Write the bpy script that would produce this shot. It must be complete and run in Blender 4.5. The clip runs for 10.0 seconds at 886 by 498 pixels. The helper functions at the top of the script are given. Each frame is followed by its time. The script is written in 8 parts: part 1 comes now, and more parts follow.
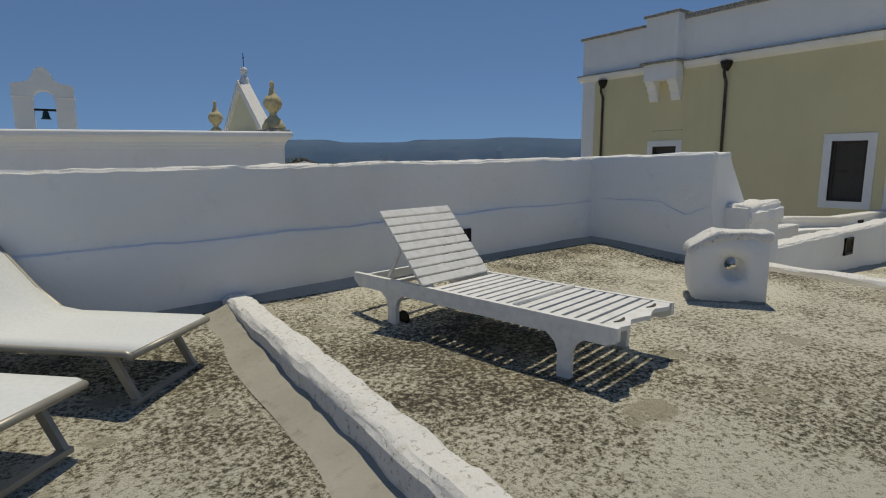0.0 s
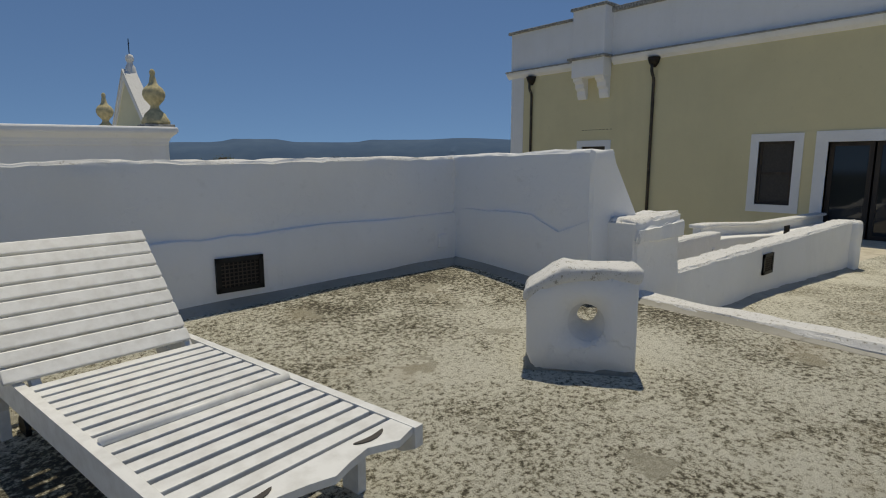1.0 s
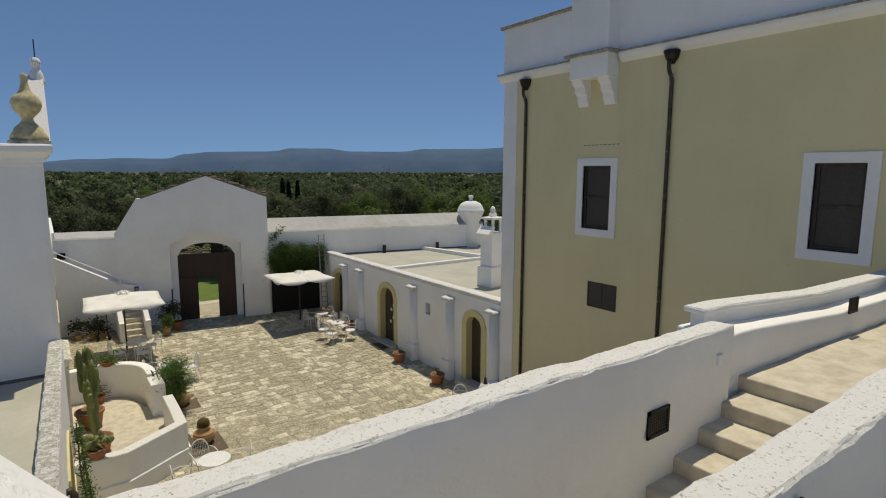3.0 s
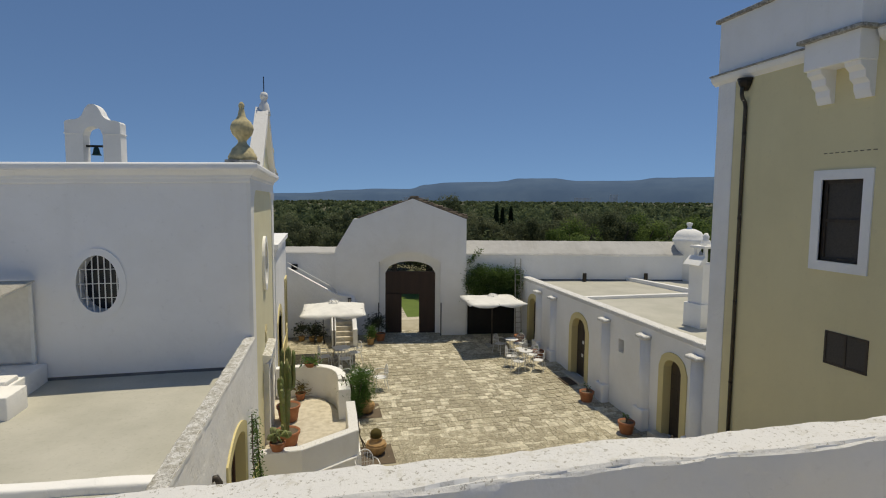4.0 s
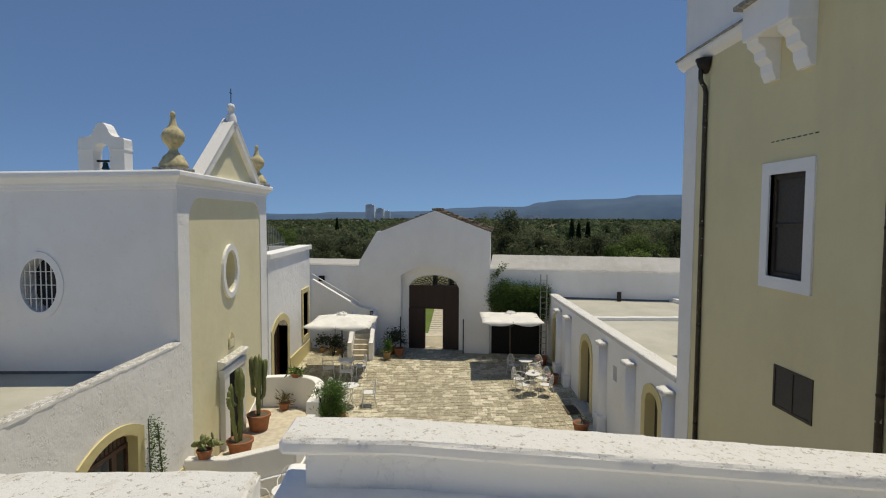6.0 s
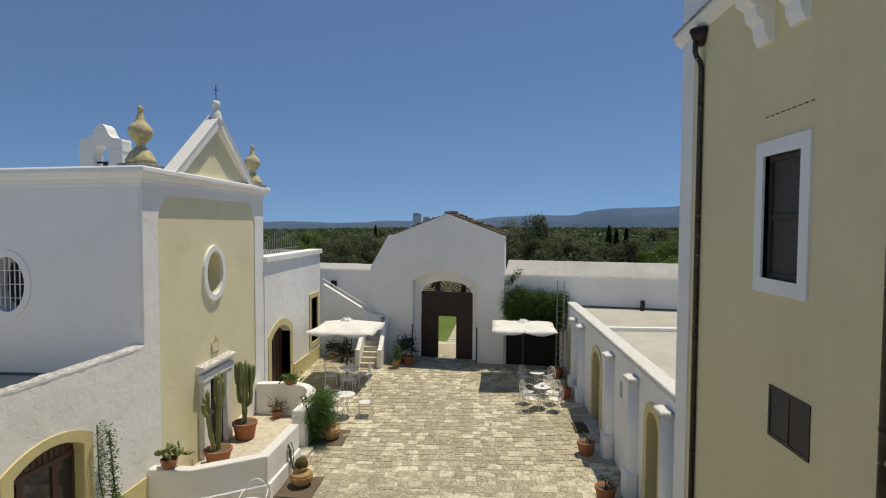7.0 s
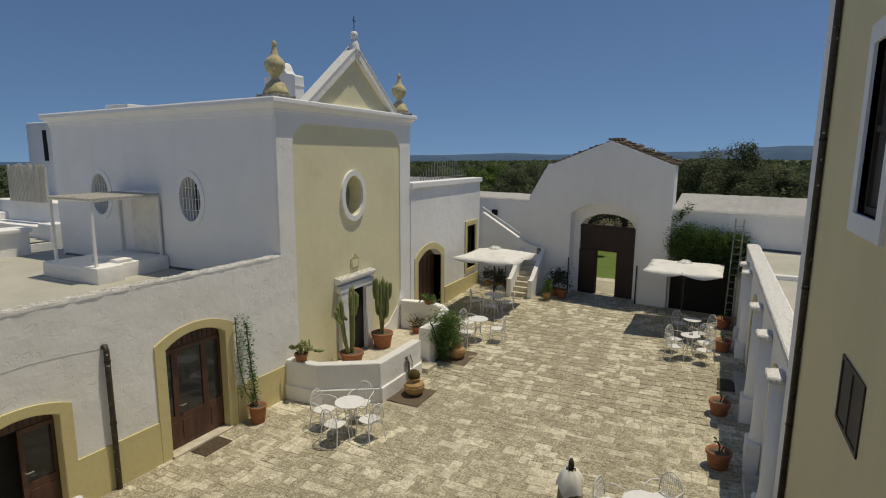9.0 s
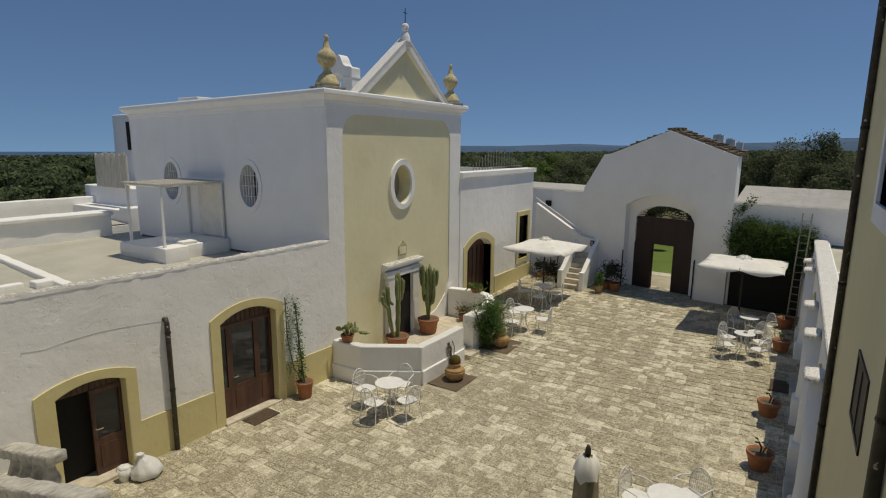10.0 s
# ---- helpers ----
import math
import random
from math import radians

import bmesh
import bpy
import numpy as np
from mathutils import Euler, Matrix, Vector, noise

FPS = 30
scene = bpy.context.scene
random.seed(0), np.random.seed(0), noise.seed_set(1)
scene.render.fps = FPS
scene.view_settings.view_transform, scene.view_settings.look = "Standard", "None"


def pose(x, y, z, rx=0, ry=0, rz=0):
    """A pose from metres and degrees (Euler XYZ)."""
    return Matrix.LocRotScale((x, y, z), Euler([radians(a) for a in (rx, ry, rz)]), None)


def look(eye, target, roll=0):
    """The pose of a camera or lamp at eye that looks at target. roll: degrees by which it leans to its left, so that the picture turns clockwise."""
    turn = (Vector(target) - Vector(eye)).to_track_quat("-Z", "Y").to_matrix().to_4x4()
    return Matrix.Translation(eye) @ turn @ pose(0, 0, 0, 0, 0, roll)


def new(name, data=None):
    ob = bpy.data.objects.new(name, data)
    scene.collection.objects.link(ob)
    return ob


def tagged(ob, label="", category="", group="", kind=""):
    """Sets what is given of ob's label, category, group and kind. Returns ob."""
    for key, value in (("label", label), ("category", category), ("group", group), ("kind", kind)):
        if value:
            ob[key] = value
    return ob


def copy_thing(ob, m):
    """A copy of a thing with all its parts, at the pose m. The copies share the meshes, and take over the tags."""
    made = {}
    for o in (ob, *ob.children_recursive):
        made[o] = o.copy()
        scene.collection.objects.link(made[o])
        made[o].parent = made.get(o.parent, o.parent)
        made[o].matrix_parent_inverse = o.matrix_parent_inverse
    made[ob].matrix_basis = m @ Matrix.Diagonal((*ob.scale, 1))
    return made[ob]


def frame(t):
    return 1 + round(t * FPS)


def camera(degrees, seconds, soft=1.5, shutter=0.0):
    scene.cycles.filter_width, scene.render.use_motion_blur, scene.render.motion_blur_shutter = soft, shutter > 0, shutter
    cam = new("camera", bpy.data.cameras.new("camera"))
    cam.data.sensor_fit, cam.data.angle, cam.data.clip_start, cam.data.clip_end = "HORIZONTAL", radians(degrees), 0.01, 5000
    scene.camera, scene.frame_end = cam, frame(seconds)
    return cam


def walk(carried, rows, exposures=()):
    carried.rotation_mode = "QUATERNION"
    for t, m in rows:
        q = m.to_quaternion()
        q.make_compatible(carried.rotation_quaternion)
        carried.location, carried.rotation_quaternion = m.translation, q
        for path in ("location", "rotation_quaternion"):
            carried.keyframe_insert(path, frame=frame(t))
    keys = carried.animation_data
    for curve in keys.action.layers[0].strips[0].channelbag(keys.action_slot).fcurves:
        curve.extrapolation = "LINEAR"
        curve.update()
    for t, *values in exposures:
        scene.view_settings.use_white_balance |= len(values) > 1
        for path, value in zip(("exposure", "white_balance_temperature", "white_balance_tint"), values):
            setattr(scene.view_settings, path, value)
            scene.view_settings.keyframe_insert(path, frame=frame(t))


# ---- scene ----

cam = camera(77.6, 10.0, soft=1.1)
PATH = [
    (0, (0.189, 0.694, 0.949), (1.359, 2.285, 0.637), -0.2),
    (0.5, (0.918, 0.824, 0.967), (2.16, 2.361, 0.658), -0.1),
    (1, (1.856, 1.093, 0.943), (3.155, 2.582, 0.632), 0.0),
    (1.5, (2.917, 1.373, 0.99), (4.238, 2.842, 0.679), 0.1),
    (2, (4.035, 1.632, 1.129), (5.357, 3.101, 0.82), -0.2),
    (2.2, (4.472, 1.771, 1.154), (5.797, 3.237, 0.85), -0.1),
    (3.3, (5.925, 2.355, 1.288), (6.93, 4.062, 1.017), 0.3),
    (3.5, (6.158, 2.424, 1.264), (7.025, 4.208, 1.004), 0.3),
    (4, (7.058, 2.642, 0.992), (7.505, 4.583, 0.814), 0.4),
    (4.5, (8.089, 2.9, 0.904), (8.259, 4.886, 0.744), 0.5),
    (5, (9.303, 2.972, 0.892), (9.36, 4.965, 0.736), 0.4),
    (5.5, (10.367, 2.921, 0.875), (10.413, 4.915, 0.736), 0.3),
    (6.8, (12.578, 3.692, 0.54), (12.518, 5.689, 0.452), 0.4),
    (7, (12.841, 4.022, 0.526), (12.708, 6.016, 0.441), 0.3),
    (7.5, (13.442, 4.598, 0.421), (13.072, 6.561, 0.335), 0.3),
    (8, (14.195, 4.902, 0.418), (13.412, 6.732, 0.225), 0.4),
    (8.5, (14.77, 4.945, 0.397), (13.905, 6.724, 0.099), 0.4),
    (9, (15.209, 4.943, 0.385), (14.346, 6.716, 0.053), 0.4),
    (9.5, (15.56, 4.957, 0.385), (14.651, 6.703, 0.031), 0.4),
    (10, (15.815, 4.994, 0.359), (14.752, 6.649, -0.007), 0.5),
]
walk(cam, [(t, look(eye, target, roll)) for t, eye, target, roll in PATH], [(0.0, 0.02, 7450, 6), (0.5, 0.24, 7450, 6), (1.0, -0.04, 7450, 6), (1.5, 0.23, 7600, 6), (2.2, 0.36, 7750, 6), (3.5, 0.14, 7550, 7), (4.0, 0.26, 7550, 7), (5.0, 0.22, 7550, 7), (7.0, 0.44, 7500, 7), (7.5, 0.31, 7450, 7), (8.5, 0.09, 7600, 7), (10.0, 0.04, 7600, 7)])

# ---- daylight ----
SUN_AZ, SUN_EL = 40.0, 74.5          # towards the sun, degrees from +x towards +y
sun_dir = Vector((math.cos(radians(SUN_EL)) * math.cos(radians(SUN_AZ)), math.cos(radians(SUN_EL)) * math.sin(radians(SUN_AZ)), math.sin(radians(SUN_EL))))
world = bpy.data.worlds.new("daylight")
world.use_nodes = True
scene.world = world
wn = world.node_tree.nodes
sky = wn.new("ShaderNodeTexSky")
sky.sky_type = "NISHITA"
sky.sun_disc = False
sky.sun_elevation = radians(SUN_EL)
sky.sun_rotation = radians(90.0 - SUN_AZ)
sky.altitude = 1200.0
sky.air_density = 1.0
sky.dust_density = 0.0
sky.ozone_density = 10.0
wn["Background"].inputs["Strength"].default_value = 0.082
rise = wn.new("ShaderNodeMapping")          # keeps the pale haze band below the visible horizon
rise.inputs["Location"].default_value = (0.0, 0.0, 0.16)
world.node_tree.links.new(wn.new("ShaderNodeTexCoord").outputs["Generated"], rise.inputs["Vector"])
world.node_tree.links.new(rise.outputs["Vector"], sky.inputs["Vector"])
world.node_tree.links.new(sky.outputs["Color"], wn["Background"].inputs["Color"])
sun = new("sun", bpy.data.lights.new("sun", "SUN"))
sun.data.energy, sun.data.angle, sun.data.color = 2.62, radians(0.53), (1.0, 0.95, 0.845)
sun.matrix_world = look(sun_dir * 100.0, (0.0, 0.0, 0.0))

# ---- small tools ----
def part(name, bm, material, parent=None, label="", smooth=False, kind=""):
    """Links a bmesh as one mesh object, under a thing where one is given."""
    bmesh.ops.recalc_face_normals(bm, faces=bm.faces[:])
    me = bpy.data.meshes.new(name)
    bm.to_mesh(me)
    bm.free()
    me.materials.append(material)
    if smooth:
        me.shade_smooth()
    ob = new(name, me)
    ob.parent = parent
    if label or kind:
        tagged(ob, label=label, kind=kind)
    return ob


def structure(name, bm, material, label, category, smooth=False):
    ob = part(name, bm, material, None, label, smooth)
    if smooth:
        ob.data.set_sharp_from_angle(angle=radians(29))
    return tagged(ob, category=category, kind="structure")


def thing(name, label, category, m=None, group=""):
    ob = new(name)
    ob.empty_display_size = 0.1
    if m is not None:
        ob.matrix_basis = m
    return tagged(ob, label=label, category=category, group=group)


def raw_mesh(name, verts, faces, material, smooth=False, parent=None):
    me = bpy.data.meshes.new(name)
    me.from_pydata(verts, [], faces)
    me.materials.append(material)
    if smooth:
        me.shade_smooth()
    ob = new(name, me)
    ob.parent = parent
    return ob


def add_prism(bm, base, vec):
    """A polygon (list of points) pushed along vec."""
    vec = Vector(vec)
    a = [bm.verts.new(p) for p in base]
    b = [bm.verts.new(Vector(p) + vec) for p in base]
    bm.faces.new(a)
    bm.faces.new(b[::-1])
    n = len(a)
    for i in range(n):
        bm.faces.new((a[i], b[i], b[(i + 1) % n], a[(i + 1) % n]))
    return a + b


def add_box(bm, x0, x1, y0, y1, z0, z1, bevel=0.0, m=None):
    vs = add_prism(bm, [(x0, y0, z0), (x1, y0, z0), (x1, y1, z0), (x0, y1, z0)], (0, 0, z1 - z0))
    if bevel:
        edges = list({e for v in vs for e in v.link_edges})
        made = bmesh.ops.bevel(bm, geom=edges, offset=bevel, segments=2, affect="EDGES", profile=0.6)
        vs = made["verts"] + [v for v in vs if v.is_valid]
        vs = list({v for f in made["faces"] for v in f.verts} | {v for v in vs if v.is_valid})
    if m is not None:
        for v in vs:
            v.co = m @ v.co
    return vs


def add_rough(bm, x0, x1, y0, y1, z0, z1, cell=0.12, r=0.03, amp=0.012, freq=3.0, top=None, m=None, seed=0.0, chip=0.0):
    """A hand-made masonry block: rounded edges, uneven faces. top(x, y): height of the upper face."""
    lo, hi = Vector((x0, y0, z0)), Vector((x1, y1, z1))

    def ticks(a, b):
        n = max(1, int(round((b - a - 2 * r) / cell)))
        return [a, a + r * 0.35] + [a + r + (b - a - 2 * r) * i / n for i in range(n + 1)] + [b - r * 0.35, b]
    t = [ticks(lo[i], hi[i]) for i in range(3)]
    known = {}

    def vert(p):
        key = tuple(round(c, 5) for c in p)
        if key not in known:
            p = Vector(p)
            q = Vector([min(max(p[i], lo[i] + r), hi[i] - r) for i in range(3)])
            d = p - q
            n = d.normalized() if d.length > 1e-6 else Vector((0, 0, 1))
            c = q + n * r
            s = c * freq + Vector((seed, seed * 1.7, 0))
            c = c + n * amp * (noise.noise(s) + 0.5 * noise.noise(s * 2.7) + 0.25 * noise.noise(s * 7.1))
            if chip and sum(abs(e) > 1e-6 for e in d) > 1:
                c = c - n * chip * (abs(noise.noise(c * 9.0)) + abs(noise.noise(c * 21.0)) + 0.6 * noise.noise(c * 47.0))
            if top:
                k = (c.z - z0) / (z1 - z0)
                c.z = z0 + k * (top(c.x, c.y) - z0)
            known[key] = bm.verts.new(m @ c if m is not None else c)
        return known[key]
    for ax in range(3):
        u, w = (ax + 1) % 3, (ax + 2) % 3
        for val in (lo[ax], hi[ax]):
            for i in range(len(t[u]) - 1):
                for j in range(len(t[w]) - 1):
                    quad = []
                    for a, b in ((i, j), (i + 1, j), (i + 1, j + 1), (i, j + 1)):
                        p = [0, 0, 0]
                        p[ax], p[u], p[w] = val, t[u][a], t[w][b]
                        quad.append(vert(p))
                    if len(set(quad)) == 4:
                        try:
                            bm.faces.new(quad)
                        except ValueError:
                            pass


def flaking_top(ob, over, mat=None):
    """Gives the faces on top of a wall, above a height, the flaking whitewash or mat."""
    ob.data.materials.append(mat or CHIPPED)
    for f in ob.data.polygons:
        if f.normal.z > 0.5 and f.center.z > over:
            f.material_index = 1


def add_lathe(bm, profile, segs=20, m=None, wobble=0.0):
    """Turns (radius, height) pairs about z."""
    m = m or Matrix()
    rings = []
    for r, z in profile:
        if r < 1e-4:
            rings.append([bm.verts.new(m @ Vector((0, 0, z)))])
        else:
            rings.append([bm.verts.new(m @ Vector((r * (1 + wobble * noise.noise((math.cos(6.283 * k / segs) * 1.5, math.sin(6.283 * k / segs) * 1.5, z * 3))) * math.cos(2 * math.pi * k / segs),
                                                   r * (1 + wobble * noise.noise((math.cos(6.283 * k / segs) * 1.5, math.sin(6.283 * k / segs) * 1.5, z * 3))) * math.sin(2 * math.pi * k / segs), z))) for k in range(segs)])
    for a, b in zip(rings, rings[1:]):
        for k in range(segs):
            k2 = (k + 1) % segs
            if len(a) == 1 and len(b) == 1:
                continue
            if len(a) == 1:
                bm.faces.new((a[0], b[k], b[k2]))
            elif len(b) == 1:
                bm.faces.new((a[k], b[0], a[k2]))
            else:
                bm.faces.new((a[k], b[k], b[k2], a[k2]))
    for ring in (rings[0], rings[-1]):
        if len(ring) > 2:
            bm.faces.new(ring)


def add_tube(bm, pts, r, segs=8, radii=None, m=None):
    """A round bar along points."""
    pts = [Vector(p) for p in pts]
    if m is not None:
        pts = [m @ p for p in pts]
    rings = []
    up = Vector((0.31, 0.17, 0.93))
    for i, p in enumerate(pts):
        d = (pts[min(i + 1, len(pts) - 1)] - pts[max(i - 1, 0)]).normalized()
        if abs(d.dot(up)) > 0.95:
            up = Vector((0.93, 0.2, 0.3))
        a = d.cross(up).normalized()
        b = d.cross(a)
        rr = radii[i] if radii else r
        rings.append([bm.verts.new(p + (a * math.cos(2 * math.pi * k / segs) + b * math.sin(2 * math.pi * k / segs)) * rr) for k in range(segs)])
    for a, b in zip(rings, rings[1:]):
        for k in range(segs):
            bm.faces.new((a[k], b[k], b[(k + 1) % segs], a[(k + 1) % segs]))
    bm.faces.new(rings[0])
    bm.faces.new(rings[-1])


def arch(u0, u1, spring, apex, n=10):
    """Upper outline of a segmental arch from left to right."""
    c, h = (u0 + u1) / 2, (u1 - u0) / 2
    out = []
    for i in range(n + 1):
        a = -1 + 2 * i / n
        out.append((c + h * a, spring + (apex - spring) * math.sqrt(max(0.0, 1 - a * a)) if apex > spring else spring))
    return out


def segment(u0, u1, spring, apex, n=10):
    """Upper outline of a flat circular arch from left to right."""
    h, s = (u1 - u0) / 2, apex - spring
    rad = (h * h + s * s) / (2 * s)
    return [(u0 + 2 * h * i / n, spring - (rad - s) + math.sqrt(max(0.0, rad * rad - (h * (2 * i / n - 1)) ** 2))) for i in range(n + 1)]


def oval(c, z, a, b, n=12):
    """Lower and upper outlines of an oval opening."""
    low = [(c - a * math.cos(math.pi * i / n), z - b * math.sin(math.pi * i / n)) for i in range(n + 1)]
    high = [(c - a * math.cos(math.pi * i / n), z + b * math.sin(math.pi * i / n)) for i in range(n + 1)]
    return low, high


def add_wall(bm, u0, u1, z0, z1, openings, place, depth):
    """A wall in its own plane with openings cut through. openings: (low, high) outlines, left to right. place(u, z, d): to the world."""
    polys, at = [], u0
    cuts = sorted(openings, key=lambda o: o[0][0][0])
    edge_z = []
    for low, high in cuts:
        s, e = low[0][0], low[-1][0]
        if s - at > 1e-3:
            polys.append([(at, z0), (s, z0), (s, low[0][1]), (s, high[0][1]), (s, z1), (at, z1)] + edge_z)
        if min(z for _, z in low) - z0 > 1e-3:
            polys.append([(s, z0), (e, z0)] + low[::-1])
        polys.append(list(high) + [(e, z1), (s, z1)])
        edge_z = [(e, high[-1][1]), (e, low[-1][1])]
        at = e
    if u1 - at > 1e-3:
        polys.append([(at, z0), (u1, z0), (u1, z1), (at, z1)] + edge_z)
    known, sides = {}, {}

    def vert(p, d):
        key = (round(p[0], 4), round(p[1], 4), d)
        if key not in known:
            known[key] = bm.verts.new(place(p[0], p[1], d))
        return known[key]
    for poly in polys:
        line = []
        for p in poly:
            q = (round(p[0], 4), round(p[1], 4))
            if not line or q != line[-1]:
                line.append(q)
        if line[0] == line[-1]:
            line.pop()
        bm.faces.new([vert(p, 0) for p in line])
        bm.faces.new([vert(p, depth) for p in line[::-1]])
        for a, b in zip(line, line[1:] + line[:1]):
            key = (min(a, b), max(a, b))
            sides[key] = sides.get(key, 0) + 1
    for (a, b), n in sides.items():
        if n == 1:
            bm.faces.new((vert(a, 0), vert(a, depth), vert(b, depth), vert(b, 0)))


def ring_between(bm, outer, inner, place, d0, d1, closed=False):
    """A band between two outlines with the same number of points, d0 to d1 deep."""
    n = len(outer)
    rows = [[bm.verts.new(place(u, z, d)) for u, z in line] for line, d in ((outer, d0), (inner, d0), (inner, d1), (outer, d1))]
    for i in range(n if closed else n - 1):
        j = (i + 1) % n
        for a, b in ((0, 1), (1, 2), (2, 3), (3, 0)):
            bm.faces.new((rows[a][i], rows[b][i], rows[b][j], rows[a][j]))
    if not closed:
        for i in (0, n - 1):
            bm.faces.new([rows[k][i] for k in range(4)])


def ground_z(x, y):
    """The courtyard rises a little towards the gate and the east range."""
    return -5.81 + 0.04 * max(0.0, min(y, 30.0) - 18.0) + 0.03 * max(0.0, min(x, 16.5) - 12.0)

# ---- materials ----
def material(name, rough=0.8, metal=0.0):
    m = bpy.data.materials.new(name)
    m.use_nodes = True
    b = m.node_tree.nodes["Principled BSDF"]
    b.inputs["Roughness"].default_value = rough
    b.inputs["Metallic"].default_value = metal
    return m, m.node_tree, b


def node(tree, kind, **values):
    n = tree.nodes.new(kind)
    for key, v in values.items():
        n.inputs[key.replace("_", " ")].default_value = v
    return n


def coords(tree):
    return tree.nodes.new("ShaderNodeTexCoord").outputs["Object"]


def noise_fac(tree, scale, detail=4.0, rough=0.55, vec=None, stretch=None):
    n = node(tree, "ShaderNodeTexNoise", Scale=scale, Detail=detail, Roughness=rough)
    v = vec or coords(tree)
    if stretch:
        mp = tree.nodes.new("ShaderNodeMapping")
        mp.inputs["Scale"].default_value = stretch
        tree.links.new(v, mp.inputs["Vector"])
        v = mp.outputs["Vector"]
    tree.links.new(v, n.inputs["Vector"])
    return n.outputs["Fac"]


def ramp(tree, fac, stops):
    r = tree.nodes.new("ShaderNodeValToRGB")
    el = r.color_ramp.elements
    while len(el) < len(stops):
        el.new(0.5)
    for e, (p, c) in zip(el, stops):
        e.position = p
        e.color = (*c, 1.0) if len(c) == 3 else c
    tree.links.new(fac, r.inputs["Fac"])
    return r.outputs["Color"]


def mix(tree, fac, a, b, mode="MIX"):
    n = tree.nodes.new("ShaderNodeMix")
    n.data_type, n.blend_type = "RGBA", mode
    for sock, v in ((n.inputs[0], fac), (n.inputs[6], a), (n.inputs[7], b)):
        if isinstance(v, (int, float)):
            sock.default_value = v
        elif isinstance(v, tuple):
            sock.default_value = (*v, 1.0)
        else:
            tree.links.new(v, sock)
    return n.outputs[2]


def bump(tree, bsdf, height, strength, dist):
    n = node(tree, "ShaderNodeBump", Strength=strength, Distance=dist)
    tree.links.new(height, n.inputs["Height"])
    tree.links.new(n.outputs["Normal"], bsdf.inputs["Normal"])
    return n


def add(tree, a, b, k=1.0):
    n = tree.nodes.new("ShaderNodeMath")
    n.operation = "MULTIPLY_ADD"
    tree.links.new(b, n.inputs[0])
    n.inputs[1].default_value = k
    tree.links.new(a, n.inputs[2])
    return n.outputs[0]


def plaster(name, col, dirt, stain=0.35, streak=0.25, relief=0.02, coarse=5.0, dents=0.0):
    """Limewashed or painted render: soft blotches, faint runs, trowel relief, flaked dents."""
    m, t, b = material(name, 0.88)
    big = noise_fac(t, 0.55, 5.0, 0.6)
    fine = noise_fac(t, 9.0, 6.0, 0.65)
    runs = noise_fac(t, 1.6, 5.0, 0.6, stretch=(1.0, 1.0, 0.12))
    c = mix(t, ramp(t, big, [(0.46, (0, 0, 0)), (0.74, (stain, stain, stain))]), col, dirt)
    c = mix(t, ramp(t, runs, [(0.53, (0, 0, 0)), (0.78, (streak, streak, streak))]), c, dirt)
    c = mix(t, ramp(t, fine, [(0.60, (0, 0, 0)), (0.8, (0.3, 0.3, 0.3))]), c, tuple(0.72 * v for v in dirt))
    coat = noise_fac(t, 0.9, 3.0, 0.5)          # coats of paint of slightly different age, with soft borders
    c = mix(t, ramp(t, coat, [(0.50, (0, 0, 0)), (0.53, (0.14, 0.14, 0.14))]), c, tuple(0.5 * (p + q) for p, q in zip(col, dirt)))
    t.links.new(c, b.inputs["Base Color"])
    h = add(t, noise_fac(t, coarse, 4.0, 0.5), noise_fac(t, 30.0, 3.0, 0.6), 0.10)
    h = add(t, h, noise_fac(t, 11.0, 5.0, 0.6), 0.22)
    if dents:
        flake = noise_fac(t, 2.6, 7.0, 0.62)
        edge = ramp(t, flake, [(0.575, (0, 0, 0)), (0.60, (1, 1, 1))])
        h = add(t, h, edge, -dents)
    bump(t, b, h, 0.75, relief)
    return m


WHITE = plaster("whitewash", (0.86, 0.86, 0.85), (0.71, 0.70, 0.66), 0.45, 0.2, 0.028, 3.0, 0.08)
WHITE_OLD = plaster("old_whitewash", (0.87, 0.865, 0.85), (0.74, 0.72, 0.67), 0.6, 0.3, 0.03, 2.4, 0.15)
WHITE_SMOOTH = plaster("smooth_whitewash", (0.885, 0.885, 0.885), (0.74, 0.735, 0.71), 0.4, 0.35, 0.014, 2.4, 0.03)
YELLOW = plaster("ochre_render", (0.735, 0.66, 0.405), (0.62, 0.555, 0.335), 0.5, 0.3, 0.012)
YELLOW_PALE = plaster("pale_ochre_render", (0.80, 0.745, 0.505), (0.65, 0.59, 0.375), 0.6, 0.3, 0.008, 5.0, 0.10)
YELLOW_TRIM = plaster("ochre_trim", (0.66, 0.575, 0.30), (0.54, 0.46, 0.24), 0.4, 0.2, 0.015)


def chipped_white(name, flecks):
    """Wall tops: whitewash flaking off over lichen-stained stone."""
    m, t, b = material(name, 0.9)
    n = noise_fac(t, 11.0, 9.0, 0.75)
    f = noise_fac(t, 42.0, 7.0, 0.74)
    c = mix(t, ramp(t, n, [(0.55, (0, 0, 0)), (0.63, (1, 1, 1))]), (0.72, 0.715, 0.70), (0.63, 0.615, 0.57))
    c = mix(t, ramp(t, f, [(flecks, (0, 0, 0)), (flecks + 0.03, (0.85, 0.85, 0.85))]), c, (0.32, 0.30, 0.25))
    t.links.new(c, b.inputs["Base Color"])
    bump(t, b, add(t, n, f, -0.6), 0.7, 0.014)
    return m


CHIPPED = chipped_white("flaking_whitewash", 0.578)
CHIPPED_OLD = chipped_white("badly_flaking_whitewash", 0.535)


